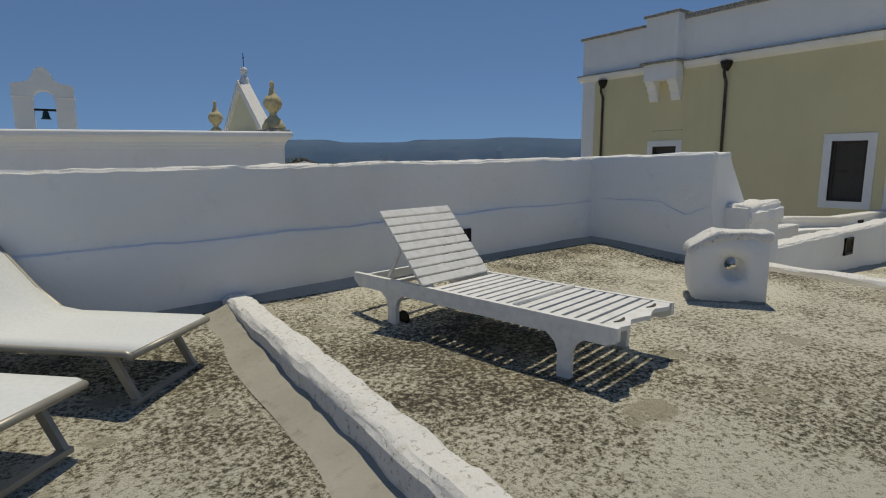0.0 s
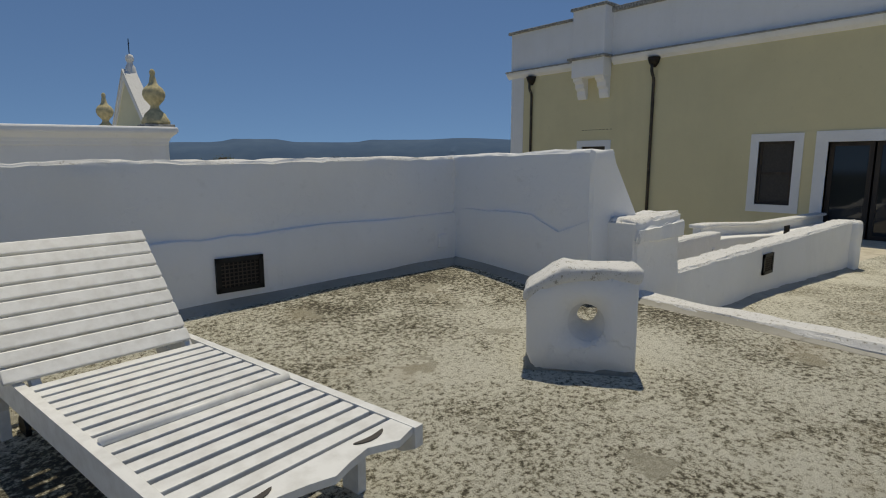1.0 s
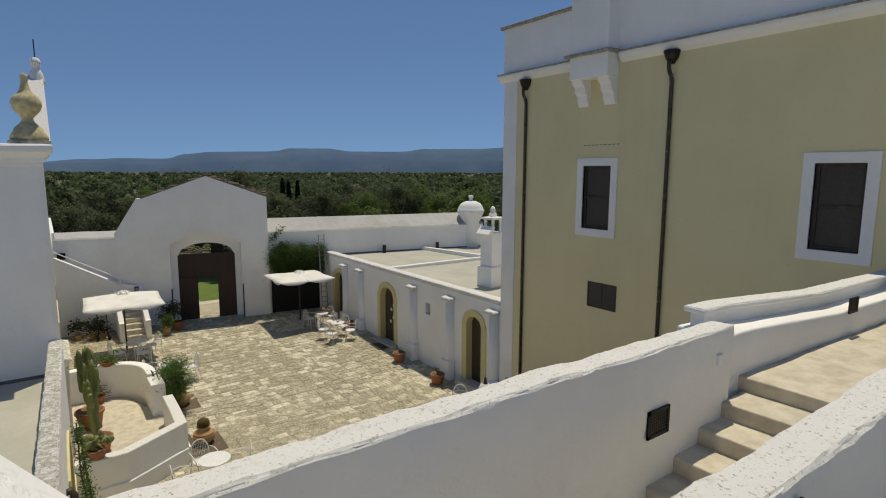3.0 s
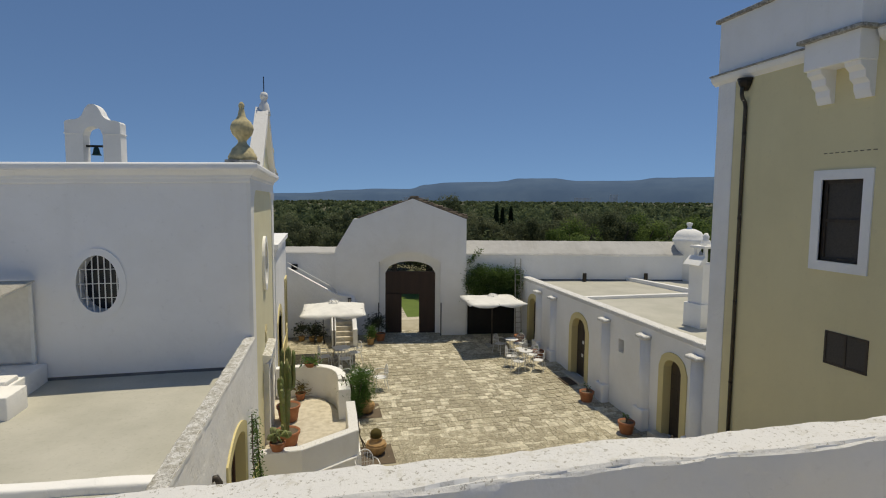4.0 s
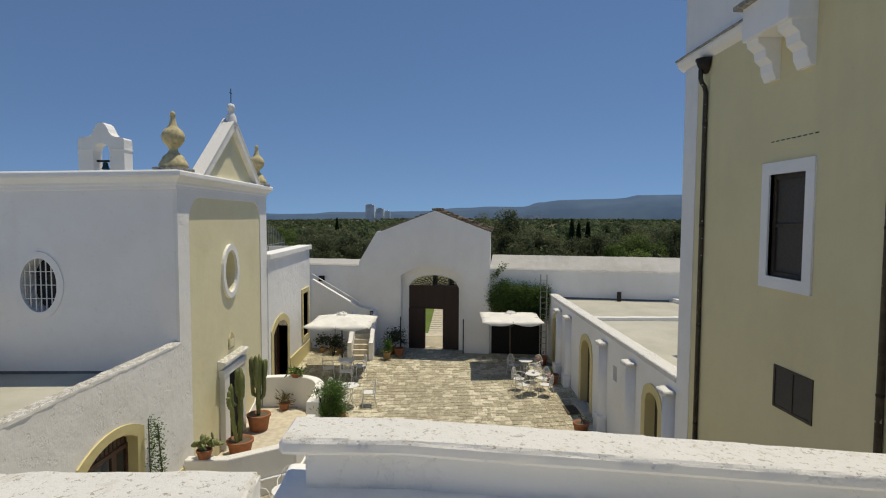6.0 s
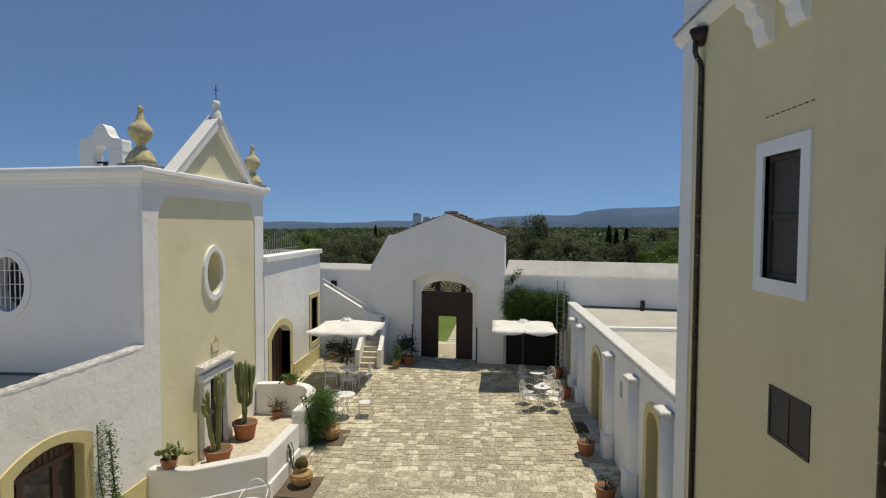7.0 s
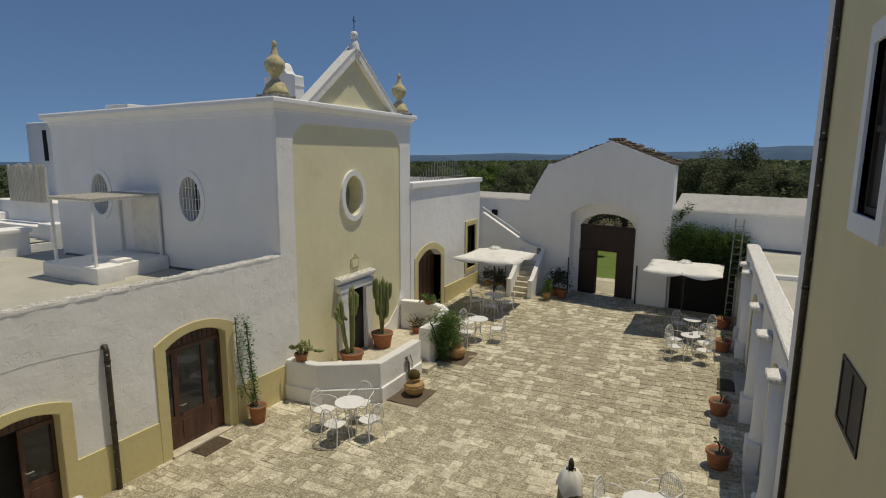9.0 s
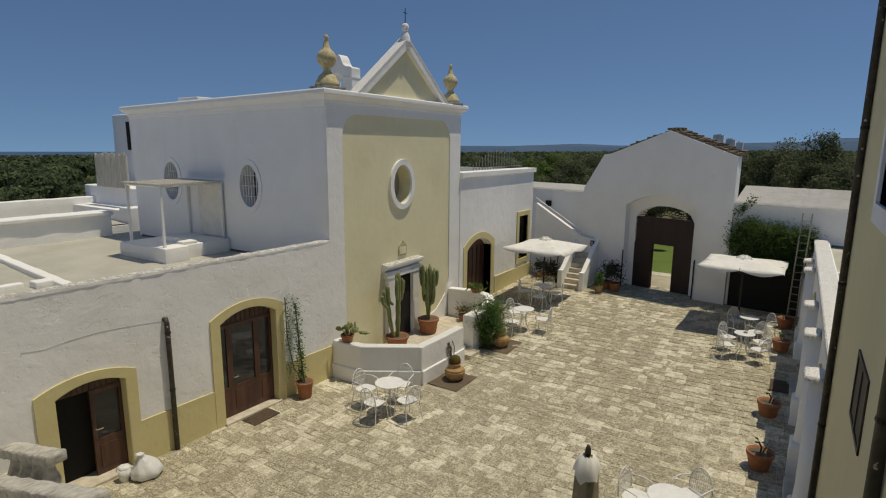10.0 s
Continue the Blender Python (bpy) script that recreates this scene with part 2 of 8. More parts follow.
def crumbled_top():
    """Wall top whose whitewash has mostly crumbled off the grey stone."""
    m, t, b = material("crumbled_wall_top", 0.92)
    n = noise_fac(t, 9.0, 9.0, 0.75)
    f = noise_fac(t, 38.0, 6.0, 0.72)
    c = mix(t, ramp(t, n, [(0.44, (0, 0, 0)), (0.56, (1, 1, 1))]), (0.84, 0.83, 0.80), (0.50, 0.475, 0.41))
    c = mix(t, ramp(t, f, [(0.53, (0, 0, 0)), (0.60, (0.75, 0.75, 0.75))]), c, (0.24, 0.225, 0.18))
    t.links.new(c, b.inputs["Base Color"])
    bump(t, b, add(t, n, f, 0.6), 1.0, 0.04)
    return m


CRUMBLED = crumbled_top()
# weathered wall tops, and the shadow line painted on plaster ledges
WEATHERED_SHADE = plaster("grey_weathered_and_shade_wash", (0.47, 0.465, 0.45), (0.30, 0.29, 0.265), 0.8, 0.1, 0.05, 3.0, 0.08)


def lichen_screed():
    """Old lime screed on the flat roof: cream granules standing out of brown-black lichen, smooth pale patches."""
    m, t, b = material("lichen_screed", 0.93)
    v = coords(t)
    fleck = noise_fac(t, 40.0, 9.0, 0.76, v)
    grain = noise_fac(t, 105.0, 5.0, 0.8, v)
    patch = noise_fac(t, 0.55, 5.0, 0.62, v)
    patch2 = noise_fac(t, 2.6, 6.0, 0.66, v)
    shift = add(t, fleck, patch, 0.55)
    shift = add(t, shift, patch2, 0.22)
    shift = add(t, shift, grain, 0.45)
    level = node(t, "ShaderNodeMath")                       # spreads the flecks about the middle of the ramp
    level.operation = "MULTIPLY_ADD"
    t.links.new(shift, level.inputs[0])
    level.inputs[1].default_value = 2.1
    level.inputs[2].default_value = -1.85
    across = t.nodes.new("ShaderNodeVectorMath")            # paler away from the parapet and its corner
    across.operation = "DOT_PRODUCT"
    t.links.new(v, across.inputs[0])
    across.inputs[1].default_value = (0.35, -1.0, 0.0)
    paling = node(t, "ShaderNodeMapRange")
    t.links.new(across.outputs["Value"], paling.inputs[0])
    paling.inputs[1].default_value, paling.inputs[2].default_value = -2.5, -0.5
    paling.inputs[3].default_value, paling.inputs[4].default_value = -0.045, 0.04
    c = ramp(t, add(t, level.outputs[0], paling.outputs[0], 1.0), [(0.20, (0.062, 0.053, 0.036)), (0.335, (0.165, 0.146, 0.098)), (0.405, (0.345, 0.318, 0.228)), (0.47, (0.55, 0.52, 0.41)), (0.62, (0.75, 0.725, 0.615))])
    bare = noise_fac(t, 3.4, 6.0, 0.6, v)
    smooth_patch = ramp(t, bare, [(0.615, (0, 0, 0)), (0.64, (0.8, 0.8, 0.8))])
    c = mix(t, smooth_patch, c, (0.46, 0.43, 0.335))
    rust = noise_fac(t, 1.7, 5.0, 0.6, v)
    c = mix(t, ramp(t, rust, [(0.60, (0, 0, 0)), (0.72, (0.35, 0.35, 0.35))]), c, (0.34, 0.25, 0.13))
    t.links.new(c, b.inputs["Base Color"])
    bump(t, b, add(t, fleck, grain, 0.45), 1.0, 0.022)
    return m


SCREED = lichen_screed()


def smooth_screed(name, a, b2, dark):
    m, t, b = material(name, 0.9)
    n = noise_fac(t, 0.7, 6.0, 0.6)
    f = noise_fac(t, 14.0, 5.0, 0.7)
    c = mix(t, ramp(t, n, [(0.38, (0, 0, 0)), (0.66, (1, 1, 1))]), a, b2)
    c = mix(t, ramp(t, f, [(0.55, (0, 0, 0)), (0.75, (0.6, 0.6, 0.6))]), c, dark)
    t.links.new(c, b.inputs["Base Color"])
    bump(t, b, f, 0.5, 0.01)
    return m


ROOF = smooth_screed("pale_roof_screed", (0.41, 0.40, 0.34), (0.49, 0.475, 0.41), (0.30, 0.29, 0.23))
FOOTLINE = smooth_screed("dark_foot_line", (0.10, 0.10, 0.10), (0.18, 0.175, 0.165), (0.05, 0.05, 0.05))
COVE = smooth_screed("cement_cove", (0.30, 0.285, 0.24), (0.45, 0.43, 0.38), (0.16, 0.15, 0.12))
SOIL = smooth_screed("dry_soil", (0.10, 0.075, 0.05), (0.16, 0.12, 0.08), (0.05, 0.04, 0.03))
EARTH = smooth_screed("field_earth", (0.075, 0.08, 0.035), (0.12, 0.105, 0.055), (0.045, 0.06, 0.025))
LAWN = smooth_screed("lawn", (0.090, 0.14, 0.020), (0.12, 0.18, 0.030), (0.06, 0.10, 0.015))
BED = smooth_screed("paving_bed", (0.33, 0.295, 0.21), (0.48, 0.435, 0.325), (0.25, 0.22, 0.155))


def paving_stone():
    m, t, b = material("limestone_paving", 0.75)
    info = t.nodes.new("ShaderNodeObjectInfo")
    geo = t.nodes.new("ShaderNodeNewGeometry")
    both = t.nodes.new("ShaderNodeMath")
    both.operation = "ADD"
    t.links.new(info.outputs["Random"], both.inputs[0])
    t.links.new(geo.outputs["Random Per Island"], both.inputs[1])
    frac = t.nodes.new("ShaderNodeMath")
    frac.operation = "FRACT"
    t.links.new(both.outputs[0], frac.inputs[0])
    pos = geo.outputs["Position"]
    area = noise_fac(t, 0.42, 3.0, 0.5, pos)                # pale stones lie in groups
    lot = add(t, frac.outputs[0], ramp(t, area, [(0.40, (0, 0, 0)), (0.62, (1, 1, 1))]), 0.42)
    base = ramp(t, lot, [(0.0, (0.37, 0.33, 0.23)), (0.45, (0.52, 0.465, 0.335)), (0.86, (0.62, 0.565, 0.42)), (1.0, (0.77, 0.72, 0.575))])
    pit = noise_fac(t, 21.0, 8.0, 0.84, pos)
    grit = noise_fac(t, 30.0, 6.0, 0.85, pos)
    blot = noise_fac(t, 2.6, 6.0, 0.65, pos)
    big = noise_fac(t, 0.22, 4.0, 0.6, pos)
    c = mix(t, ramp(t, blot, [(0.46, (0, 0, 0)), (0.66, (0.55, 0.55, 0.55))]), base, (0.31, 0.28, 0.195))
    c = mix(t, ramp(t, big, [(0.44, (0, 0, 0)), (0.62, (0.4, 0.4, 0.4))]), c, (0.36, 0.31, 0.20))
    worn = ramp(t, lot, [(0.78, (1, 1, 1)), (0.98, (0.10, 0.10, 0.10))])
    holes = mix(t, 1.0, ramp(t, pit, [(0.495, (0, 0, 0)), (0.53, (1, 1, 1))]), worn, "MULTIPLY")
    c = mix(t, holes, c, (0.17, 0.15, 0.10))
    c = mix(t, ramp(t, grit, [(0.53, (0, 0, 0)), (0.585, (0.8, 0.8, 0.8))]), c, (0.19, 0.17, 0.115))
    c = mix(t, ramp(t, grit, [(0.38, (0.6, 0.6, 0.6)), (0.46, (0, 0, 0))]), c, (0.83, 0.78, 0.64))
    mottle = noise_fac(t, 8.5, 7.0, 0.72, pos)
    c = mix(t, ramp(t, mottle, [(0.51, (0, 0, 0)), (0.57, (0.42, 0.42, 0.42))]), c, (0.25, 0.22, 0.15))
    c = mix(t, ramp(t, mottle, [(0.40, (0.35, 0.35, 0.35)), (0.46, (0, 0, 0))]), c, (0.78, 0.73, 0.59))
    t.links.new(c, b.inputs["Base Color"])
    bump(t, b, add(t, pit, blot, 0.7), 0.7, 0.012)
    return m


PAVING = paving_stone()


def plain(name, col, rough=0.6, metal=0.0, var=0.25, scale=8.0, relief=0.002, dirt=None):
    m, t, b = material(name, rough, metal)
    n = noise_fac(t, scale, 5.0, 0.6)
    d = dirt or tuple(v * (1 - var * 1.6) for v in col)
    c = mix(t, ramp(t, n, [(0.40, (0, 0, 0)), (0.72, (1, 1, 1))]), col, d)
    t.links.new(c, b.inputs["Base Color"])
    bump(t, b, n, 0.4, relief)
    return m


def wood(name, dark, light, rough=0.55, scale=6.0, stretch=(1, 1, 12)):
    m, t, b = material(name, rough)
    g = noise_fac(t, scale, 6.0, 0.65, stretch=tuple(1.0 if s == 1 else 1.0 / s for s in stretch))
    t.links.new(ramp(t, g, [(0.35, dark), (0.65, light)]), b.inputs["Base Color"])
    bump(t, b, g, 0.4, 0.004)
    return m


LOUNGER = plain("white_gloss_wood", (0.80, 0.80, 0.78), 0.42, 0.0, 0.12, 18.0, 0.003, (0.66, 0.65, 0.62))
MESH = plain("cream_sling_fabric", (0.665, 0.69, 0.695), 0.8, 0.0, 0.06, 60.0, 0.001)
GREYMETAL = plain("taupe_frame", (0.36, 0.34, 0.29), 0.45, 0.3, 0.1, 12.0)
CHAIRMETAL = plain("white_chair_metal", (0.78, 0.78, 0.77), 0.45, 0.0, 0.12, 14.0)
TABLETOP = plain("white_table_top", (0.80, 0.80, 0.80), 0.4, 0.0, 0.08, 9.0)
CANVAS = plain("cream_canvas", (0.80, 0.79, 0.75), 0.85, 0.0, 0.1, 3.0, 0.01)
CANVAS_DULL = plain("weathered_canvas", (0.33, 0.29, 0.20), 0.9, 0.0, 0.25, 5.0, 0.01)
PIPE = plain("dark_brown_pipe", (0.035, 0.028, 0.022), 0.45, 0.5, 0.3, 6.0, 0.003)
def flaked_pipe():
    m, t, b = material("flaking_brown_pipe", 0.55)
    n = noise_fac(t, 9.0, 6.0, 0.65)
    c = mix(t, ramp(t, n, [(0.40, (0, 0, 0)), (0.72, (1, 1, 1))]), (0.028, 0.021, 0.015), (0.075, 0.060, 0.042))
    chips = noise_fac(t, 14.0, 3.0, 0.5)
    c = mix(t, ramp(t, chips, [(0.66, (0, 0, 0)), (0.69, (0.9, 0.9, 0.9))]), c, (0.45, 0.42, 0.36))
    t.links.new(c, b.inputs["Base Color"])
    bump(t, b, n, 0.4, 0.004)
    return m


FLAKED_PIPE = flaked_pipe()
IRON = plain("black_iron", (0.02, 0.02, 0.02), 0.5, 0.6, 0.2)
BARWHITE = plain("white_bar_paint", (0.82, 0.82, 0.80), 0.5, 0.0, 0.06)
DOORWOOD = wood("dark_red_door_wood", (0.055, 0.022, 0.014), (0.115, 0.050, 0.033), 0.45)
GATEWOOD = wood("dark_gate_wood", (0.024, 0.011, 0.008), (0.038, 0.018, 0.013), 0.6)
SHUTTER = wood("brown_shutter_wood", (0.030, 0.022, 0.016), (0.065, 0.048, 0.034), 0.6)
SCREEN = plain("dark_insect_screen", (0.064, 0.056, 0.048), 0.7, 0.0, 0.2, 30.0)
# near-black that puts the shade inside openings into the colour
DARK = plain("interior_shade_black", (0.012, 0.011, 0.010), 0.9)
TERRACOTTA = plain("terracotta", (0.36, 0.145, 0.07), 0.8, 0.0, 0.3, 7.0, 0.006, (0.26, 0.10, 0.05))
URNCLAY = plain("pale_ochre_clay", (0.48, 0.30, 0.13), 0.8, 0.0, 0.3, 7.0, 0.006, (0.30, 0.19, 0.09))
FINIAL = plain("weathered_yellow_stone", (0.63, 0.54, 0.31), 0.9, 0.0, 0.4, 9.0, 0.02, (0.33, 0.29, 0.18))
COPING = plain("lichen_black_coping", (0.20, 0.19, 0.17), 0.9, 0.0, 0.5, 20.0, 0.01, (0.55, 0.54, 0.50))
TILE = plain("dark_roof_stone", (0.11, 0.085, 0.06), 0.9, 0.0, 0.5, 4.0, 0.01, (0.24, 0.19, 0.13))
REED = wood("reed_matting", (0.46, 0.43, 0.36), (0.72, 0.68, 0.60), 0.9, 30.0, (1, 1, 14))
STEPSTONE = plain("worn_step_stone", (0.60, 0.55, 0.45), 0.85, 0.0, 0.3, 5.0, 0.006, (0.42, 0.37, 0.28))
BALUSTER = plain("weathered_balustrade_stone", (0.52, 0.50, 0.45), 0.9, 0.0, 0.4, 8.0, 0.02, (0.28, 0.26, 0.22))
BRONZE = plain("green_bronze", (0.03, 0.08, 0.075), 0.5, 0.6, 0.3)
CACTUS = plain("cactus_skin", (0.155, 0.205, 0.065), 0.6, 0.0, 0.4, 9.0, 0.004, (0.235, 0.215, 0.10))
MATT = plain("dark_door_mat", (0.11, 0.075, 0.045), 0.95, 0.0, 0.5, 26.0, 0.01, (0.025, 0.020, 0.016))
BAGWHITE = plain("white_plastic_bag", (0.75, 0.75, 0.74), 0.5, 0.0, 0.1, 12.0, 0.02)
# distance haze is painted into this blue base colour
HILLMAT = plain("haze_tinted_hill", (0.048, 0.095, 0.170), 1.0, 0.0, 0.22, 0.006, 0.0, (0.070, 0.122, 0.195))
FARBLOCK = plain("far_concrete", (0.82, 0.84, 0.86), 0.9, 0.0, 0.2, 0.1, 0.0)
SEA = plain("far_sea", (0.035, 0.085, 0.16), 0.6, 0.0, 0.1, 0.002, 0.0)


def foliage(name, dark, light, scale=0.35):
    m, t, b = material(name, 0.65)
    geo = t.nodes.new("ShaderNodeNewGeometry")
    r = geo.outputs["Random Per Island"]
    big = noise_fac(t, scale, 4.0, 0.6, geo.outputs["Position"])
    c = mix(t, ramp(t, big, [(0.36, (0, 0, 0)), (0.64, (1, 1, 1))]), dark, light)
    c = mix(t, ramp(t, r, [(0.0, (0.35, 0.35, 0.35)), (0.5, (0, 0, 0))]), c, tuple(v * 0.6 for v in dark))
    c = mix(t, ramp(t, r, [(0.6, (0, 0, 0)), (1.0, (0.35, 0.35, 0.35))]), c, tuple(v * 1.3 for v in light))
    t.links.new(c, b.inputs["Base Color"])
    b.inputs["Specular IOR Level"].default_value = 0.05
    through_leaf = t.nodes.new("ShaderNodeBsdfTranslucent")
    t.links.new(c, through_leaf.inputs["Color"])
    both = t.nodes.new("ShaderNodeMixShader")
    both.inputs[0].default_value = 0.45
    t.links.new(b.outputs[0], both.inputs[1])
    t.links.new(through_leaf.outputs[0], both.inputs[2])
    t.links.new(both.outputs[0], t.nodes["Material Output"].inputs["Surface"])
    return m


OLIVE = foliage("olive_foliage", (0.070, 0.098, 0.046), (0.185, 0.225, 0.115), 0.18)
GREENLEAF = foliage("green_foliage", (0.085, 0.135, 0.035), (0.20, 0.27, 0.08), 0.6)
CYPRESSLEAF = foliage("cypress_foliage", (0.02, 0.036, 0.016), (0.05, 0.075, 0.032), 0.3)
OLIVE_NEAR = foliage("near_olive_foliage", (0.075, 0.095, 0.048), (0.185, 0.205, 0.115), 0.5)
VINELEAF = foliage("vine_foliage", (0.045, 0.085, 0.022), (0.14, 0.21, 0.065), 0.8)
SHRUBLEAF = foliage("shrub_foliage", (0.06, 0.125, 0.03), (0.16, 0.26, 0.085), 2.0)
PURPLELEAF = foliage("dark_plant_foliage", (0.020, 0.028, 0.018), (0.060, 0.070, 0.050), 2.0)
DRYLEAF = foliage("dry_plant_foliage", (0.10, 0.085, 0.03), (0.22, 0.17, 0.07), 2.0)
BARK = wood("bark", (0.05, 0.04, 0.03), (0.14, 0.11, 0.08), 0.9, 5.0)


def glass(name):
    m, t, b = material(name, 0.04)
    b.inputs["Base Color"].default_value = (0.03, 0.032, 0.034, 1)
    b.inputs["IOR"].default_value = 1.5
    return m


GLASS = glass("dark_window_glass")

# ---- distance: ground, sea, hills ----
def plain_z(x):
    """The coastal plain falls gently westward to the sea."""
    return -6.05 - 0.018 * max(0.0, -60.0 - x)


bm = bmesh.new()
rings = [0.0, 70.0, 160.0, 400.0, 1000.0, 2200.0, 4600.0]
prev = None
for rr in rings:
    ring = [bm.verts.new((10 + rr * math.cos(6.28319 * k / 48), 15 + rr * math.sin(6.28319 * k / 48), plain_z(10 + rr * math.cos(6.28319 * k / 48)))) for k in range(48)] if rr else [bm.verts.new((10, 15, -6.05))]
    if prev:
        for k in range(48):
            k2 = (k + 1) % 48
            bm.faces.new((prev[0], ring[k], ring[k2]) if len(prev) == 1 else (prev[k], ring[k], ring[k2], prev[k2]))
    prev = ring
structure("ground", bm, EARTH, "dry earth and olive-grove ground reaching the horizon", "ground")

bm = bmesh.new()
for a0, a1 in ((-112, -96), (-96, -80), (-80, -64), (-64, -52)):
    add_prism(bm, [(15 + rr * math.sin(radians(a)), 5 + rr * math.cos(radians(a)), -56.3) for rr, a in ((2500, a0), (2500, a1), (4570, a1), (4570, a0))], (0, 0, 0.3))
structure("water", bm, SEA, "distant blue strip of sea beyond the groves", "sea")

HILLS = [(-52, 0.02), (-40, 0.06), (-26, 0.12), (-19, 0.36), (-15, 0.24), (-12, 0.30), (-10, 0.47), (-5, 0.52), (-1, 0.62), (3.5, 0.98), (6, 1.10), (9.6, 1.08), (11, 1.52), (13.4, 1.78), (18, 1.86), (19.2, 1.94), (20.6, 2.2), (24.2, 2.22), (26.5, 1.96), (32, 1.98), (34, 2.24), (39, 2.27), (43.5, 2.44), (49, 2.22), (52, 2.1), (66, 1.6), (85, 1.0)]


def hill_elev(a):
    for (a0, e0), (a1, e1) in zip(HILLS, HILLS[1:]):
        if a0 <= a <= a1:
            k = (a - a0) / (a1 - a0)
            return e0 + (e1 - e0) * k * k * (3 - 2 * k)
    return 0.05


# ridges carry the haze of distance in their colour
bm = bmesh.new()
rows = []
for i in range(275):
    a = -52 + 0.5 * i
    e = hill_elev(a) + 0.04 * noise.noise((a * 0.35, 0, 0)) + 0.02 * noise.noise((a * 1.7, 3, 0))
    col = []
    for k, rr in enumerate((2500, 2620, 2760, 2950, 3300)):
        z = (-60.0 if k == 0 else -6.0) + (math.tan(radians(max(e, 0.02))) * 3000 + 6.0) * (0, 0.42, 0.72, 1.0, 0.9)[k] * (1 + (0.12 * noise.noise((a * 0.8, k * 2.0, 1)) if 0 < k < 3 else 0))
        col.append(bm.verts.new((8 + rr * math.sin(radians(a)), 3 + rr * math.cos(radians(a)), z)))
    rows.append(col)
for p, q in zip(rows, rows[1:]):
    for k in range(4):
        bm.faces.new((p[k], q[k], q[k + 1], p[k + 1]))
structure("backdrop", bm, HILLMAT, "long flat-topped hills on the horizon, tinted blue with haze", "hills", smooth=True)

# ---- the terrace on the roof ----
def terrace_z(x, y):
    k = max(0.0, min(1.0, (y - 3.3) / 1.1))
    return -0.05 + 0.025 * (x - 2.0) + 0.015 * (y - 2.3) + 0.045 * k * k * (3 - 2 * k)


def sheet(bm, xs, ys, height, amp=0.0, freq=1.0, thick=0.0):
    grid = [[bm.verts.new((x, y, height(x, y) + amp * noise.noise((x * freq, y * freq, 0.3)))) for y in ys] for x in xs]
    for i in range(len(xs) - 1):
        for j in range(len(ys) - 1):
            bm.faces.new((grid[i][j], grid[i + 1][j], grid[i + 1][j + 1], grid[i][j + 1]))
    return grid


def steps(a, b, n):
    return [a + (b - a) * i / n for i in range(n + 1)]


bm = bmesh.new()
sheet(bm, steps(-7.0, 5.3, 70), steps(-7.0, 4.62, 70), terrace_z, 0.014, 2.2)
structure("floor", bm, SCREED, "lichen-speckled old screed floor of the roof terrace", "floor", smooth=True)


def lower_z(x, y):
    return -0.33 - 0.045 * max(0.0, x - 7.5)


bm = bmesh.new()
sheet(bm, steps(5.25, 16.4, 60), steps(-7.0, 3.12, 50), lower_z, 0.012, 2.0)
structure("floor_2", bm, SCREED, "lower terrace floor of speckled screed before the ochre house", "floor", smooth=True)

# mass of the building under the terraces
bm = bmesh.new()
add_box(bm, -7.0, 5.36, -7.0, 4.86, -6.0, -0.42)
add_box(bm, 5.36, 16.38, -7.0, 3.0, -6.0, -0.95)
structure("wall_south_range", bm, WHITE, "white rendered building below the roof terrace", "building")
bm = bmesh.new()
add_box(bm, 5.36, 16.38, 3.0, 5.0, -6.0, -2.4)
structure("wall_passage", bm, WHITE, "white rendered wall below the stepped passage", "wall")


def cove(bm, x0, y0, x1, y1, nx, ny, zf, w=0.16, h=0.05, n=24):
    """Sloping cement fillet along the foot of a wall; (nx, ny) points away from the wall."""
    pr = None
    for i in range(n + 1):
        x, y = x0 + (x1 - x0) * i / n, y0 + (y1 - y0) * i / n
        ww = w * (1 + 0.25 * noise.noise((x * 1.3, y * 1.3, 2)))
        cur = [bm.verts.new((x, y, zf(x, y) + h)), bm.verts.new((x + nx * ww * 0.45, y + ny * ww * 0.45, zf(x, y) + h * 0.35)), bm.verts.new((x + nx * ww, y + ny * ww, zf(x, y) - 0.004))]
        if pr:
            bm.faces.new((pr[0], cur[0], cur[1], pr[1]))
            bm.faces.new((pr[1], cur[1], cur[2], pr[2]))
        pr = cur


# north parapet, its plaster skin breaking along a wavy ledge
bm = bmesh.new()
add_rough(bm, -7.0, 5.02, 4.46, 4.82, -0.4, 0.97, 0.07, 0.02, 0.012, 2.2, chip=0.016, top=lambda x, y: 0.905 + 0.017 * x + 0.012 * noise.noise((x * 3, y * 3, 0)) + 0.012 * noise.noise((x * 9, 0, 0)))
for v in bm.verts:
    v.co.y += 0.025 * (v.co.x - 1.5)
w_n = structure("wall_north", bm, WHITE, "whitewashed parapet wall round the roof terrace", "wall", smooth=True)
flaking_top(w_n, 0.8)
# thicker lower coat of plaster with the uneven upper edge that the coat ends in
bm = bmesh.new()
prev = None
for i in range(181):
    x = -7.0 + 12.03 * i / 180
    y = 4.452 + 0.025 * (x - 1.5)
    zl = 0.435 + 0.018 * x + 0.022 * noise.noise((x * 1.2, 5, 0)) + 0.010 * noise.noise((x * 6, 5, 0))
    d = 0.022 + 0.012 * noise.noise((x * 2.1, 9, 0))
    cur = [bm.verts.new((x, y + 0.02, zl + 0.012)), bm.verts.new((x, y - d * 0.7, zl)), bm.verts.new((x, y - d, zl - 0.03)), bm.verts.new((x, y - d * 0.9, 0.22)), bm.verts.new((x, y - 0.012, -0.12))]
    if prev:
        for k in range(4):
            bm.faces.new((prev[k], cur[k], cur[k + 1], prev[k + 1]))
    prev = cur
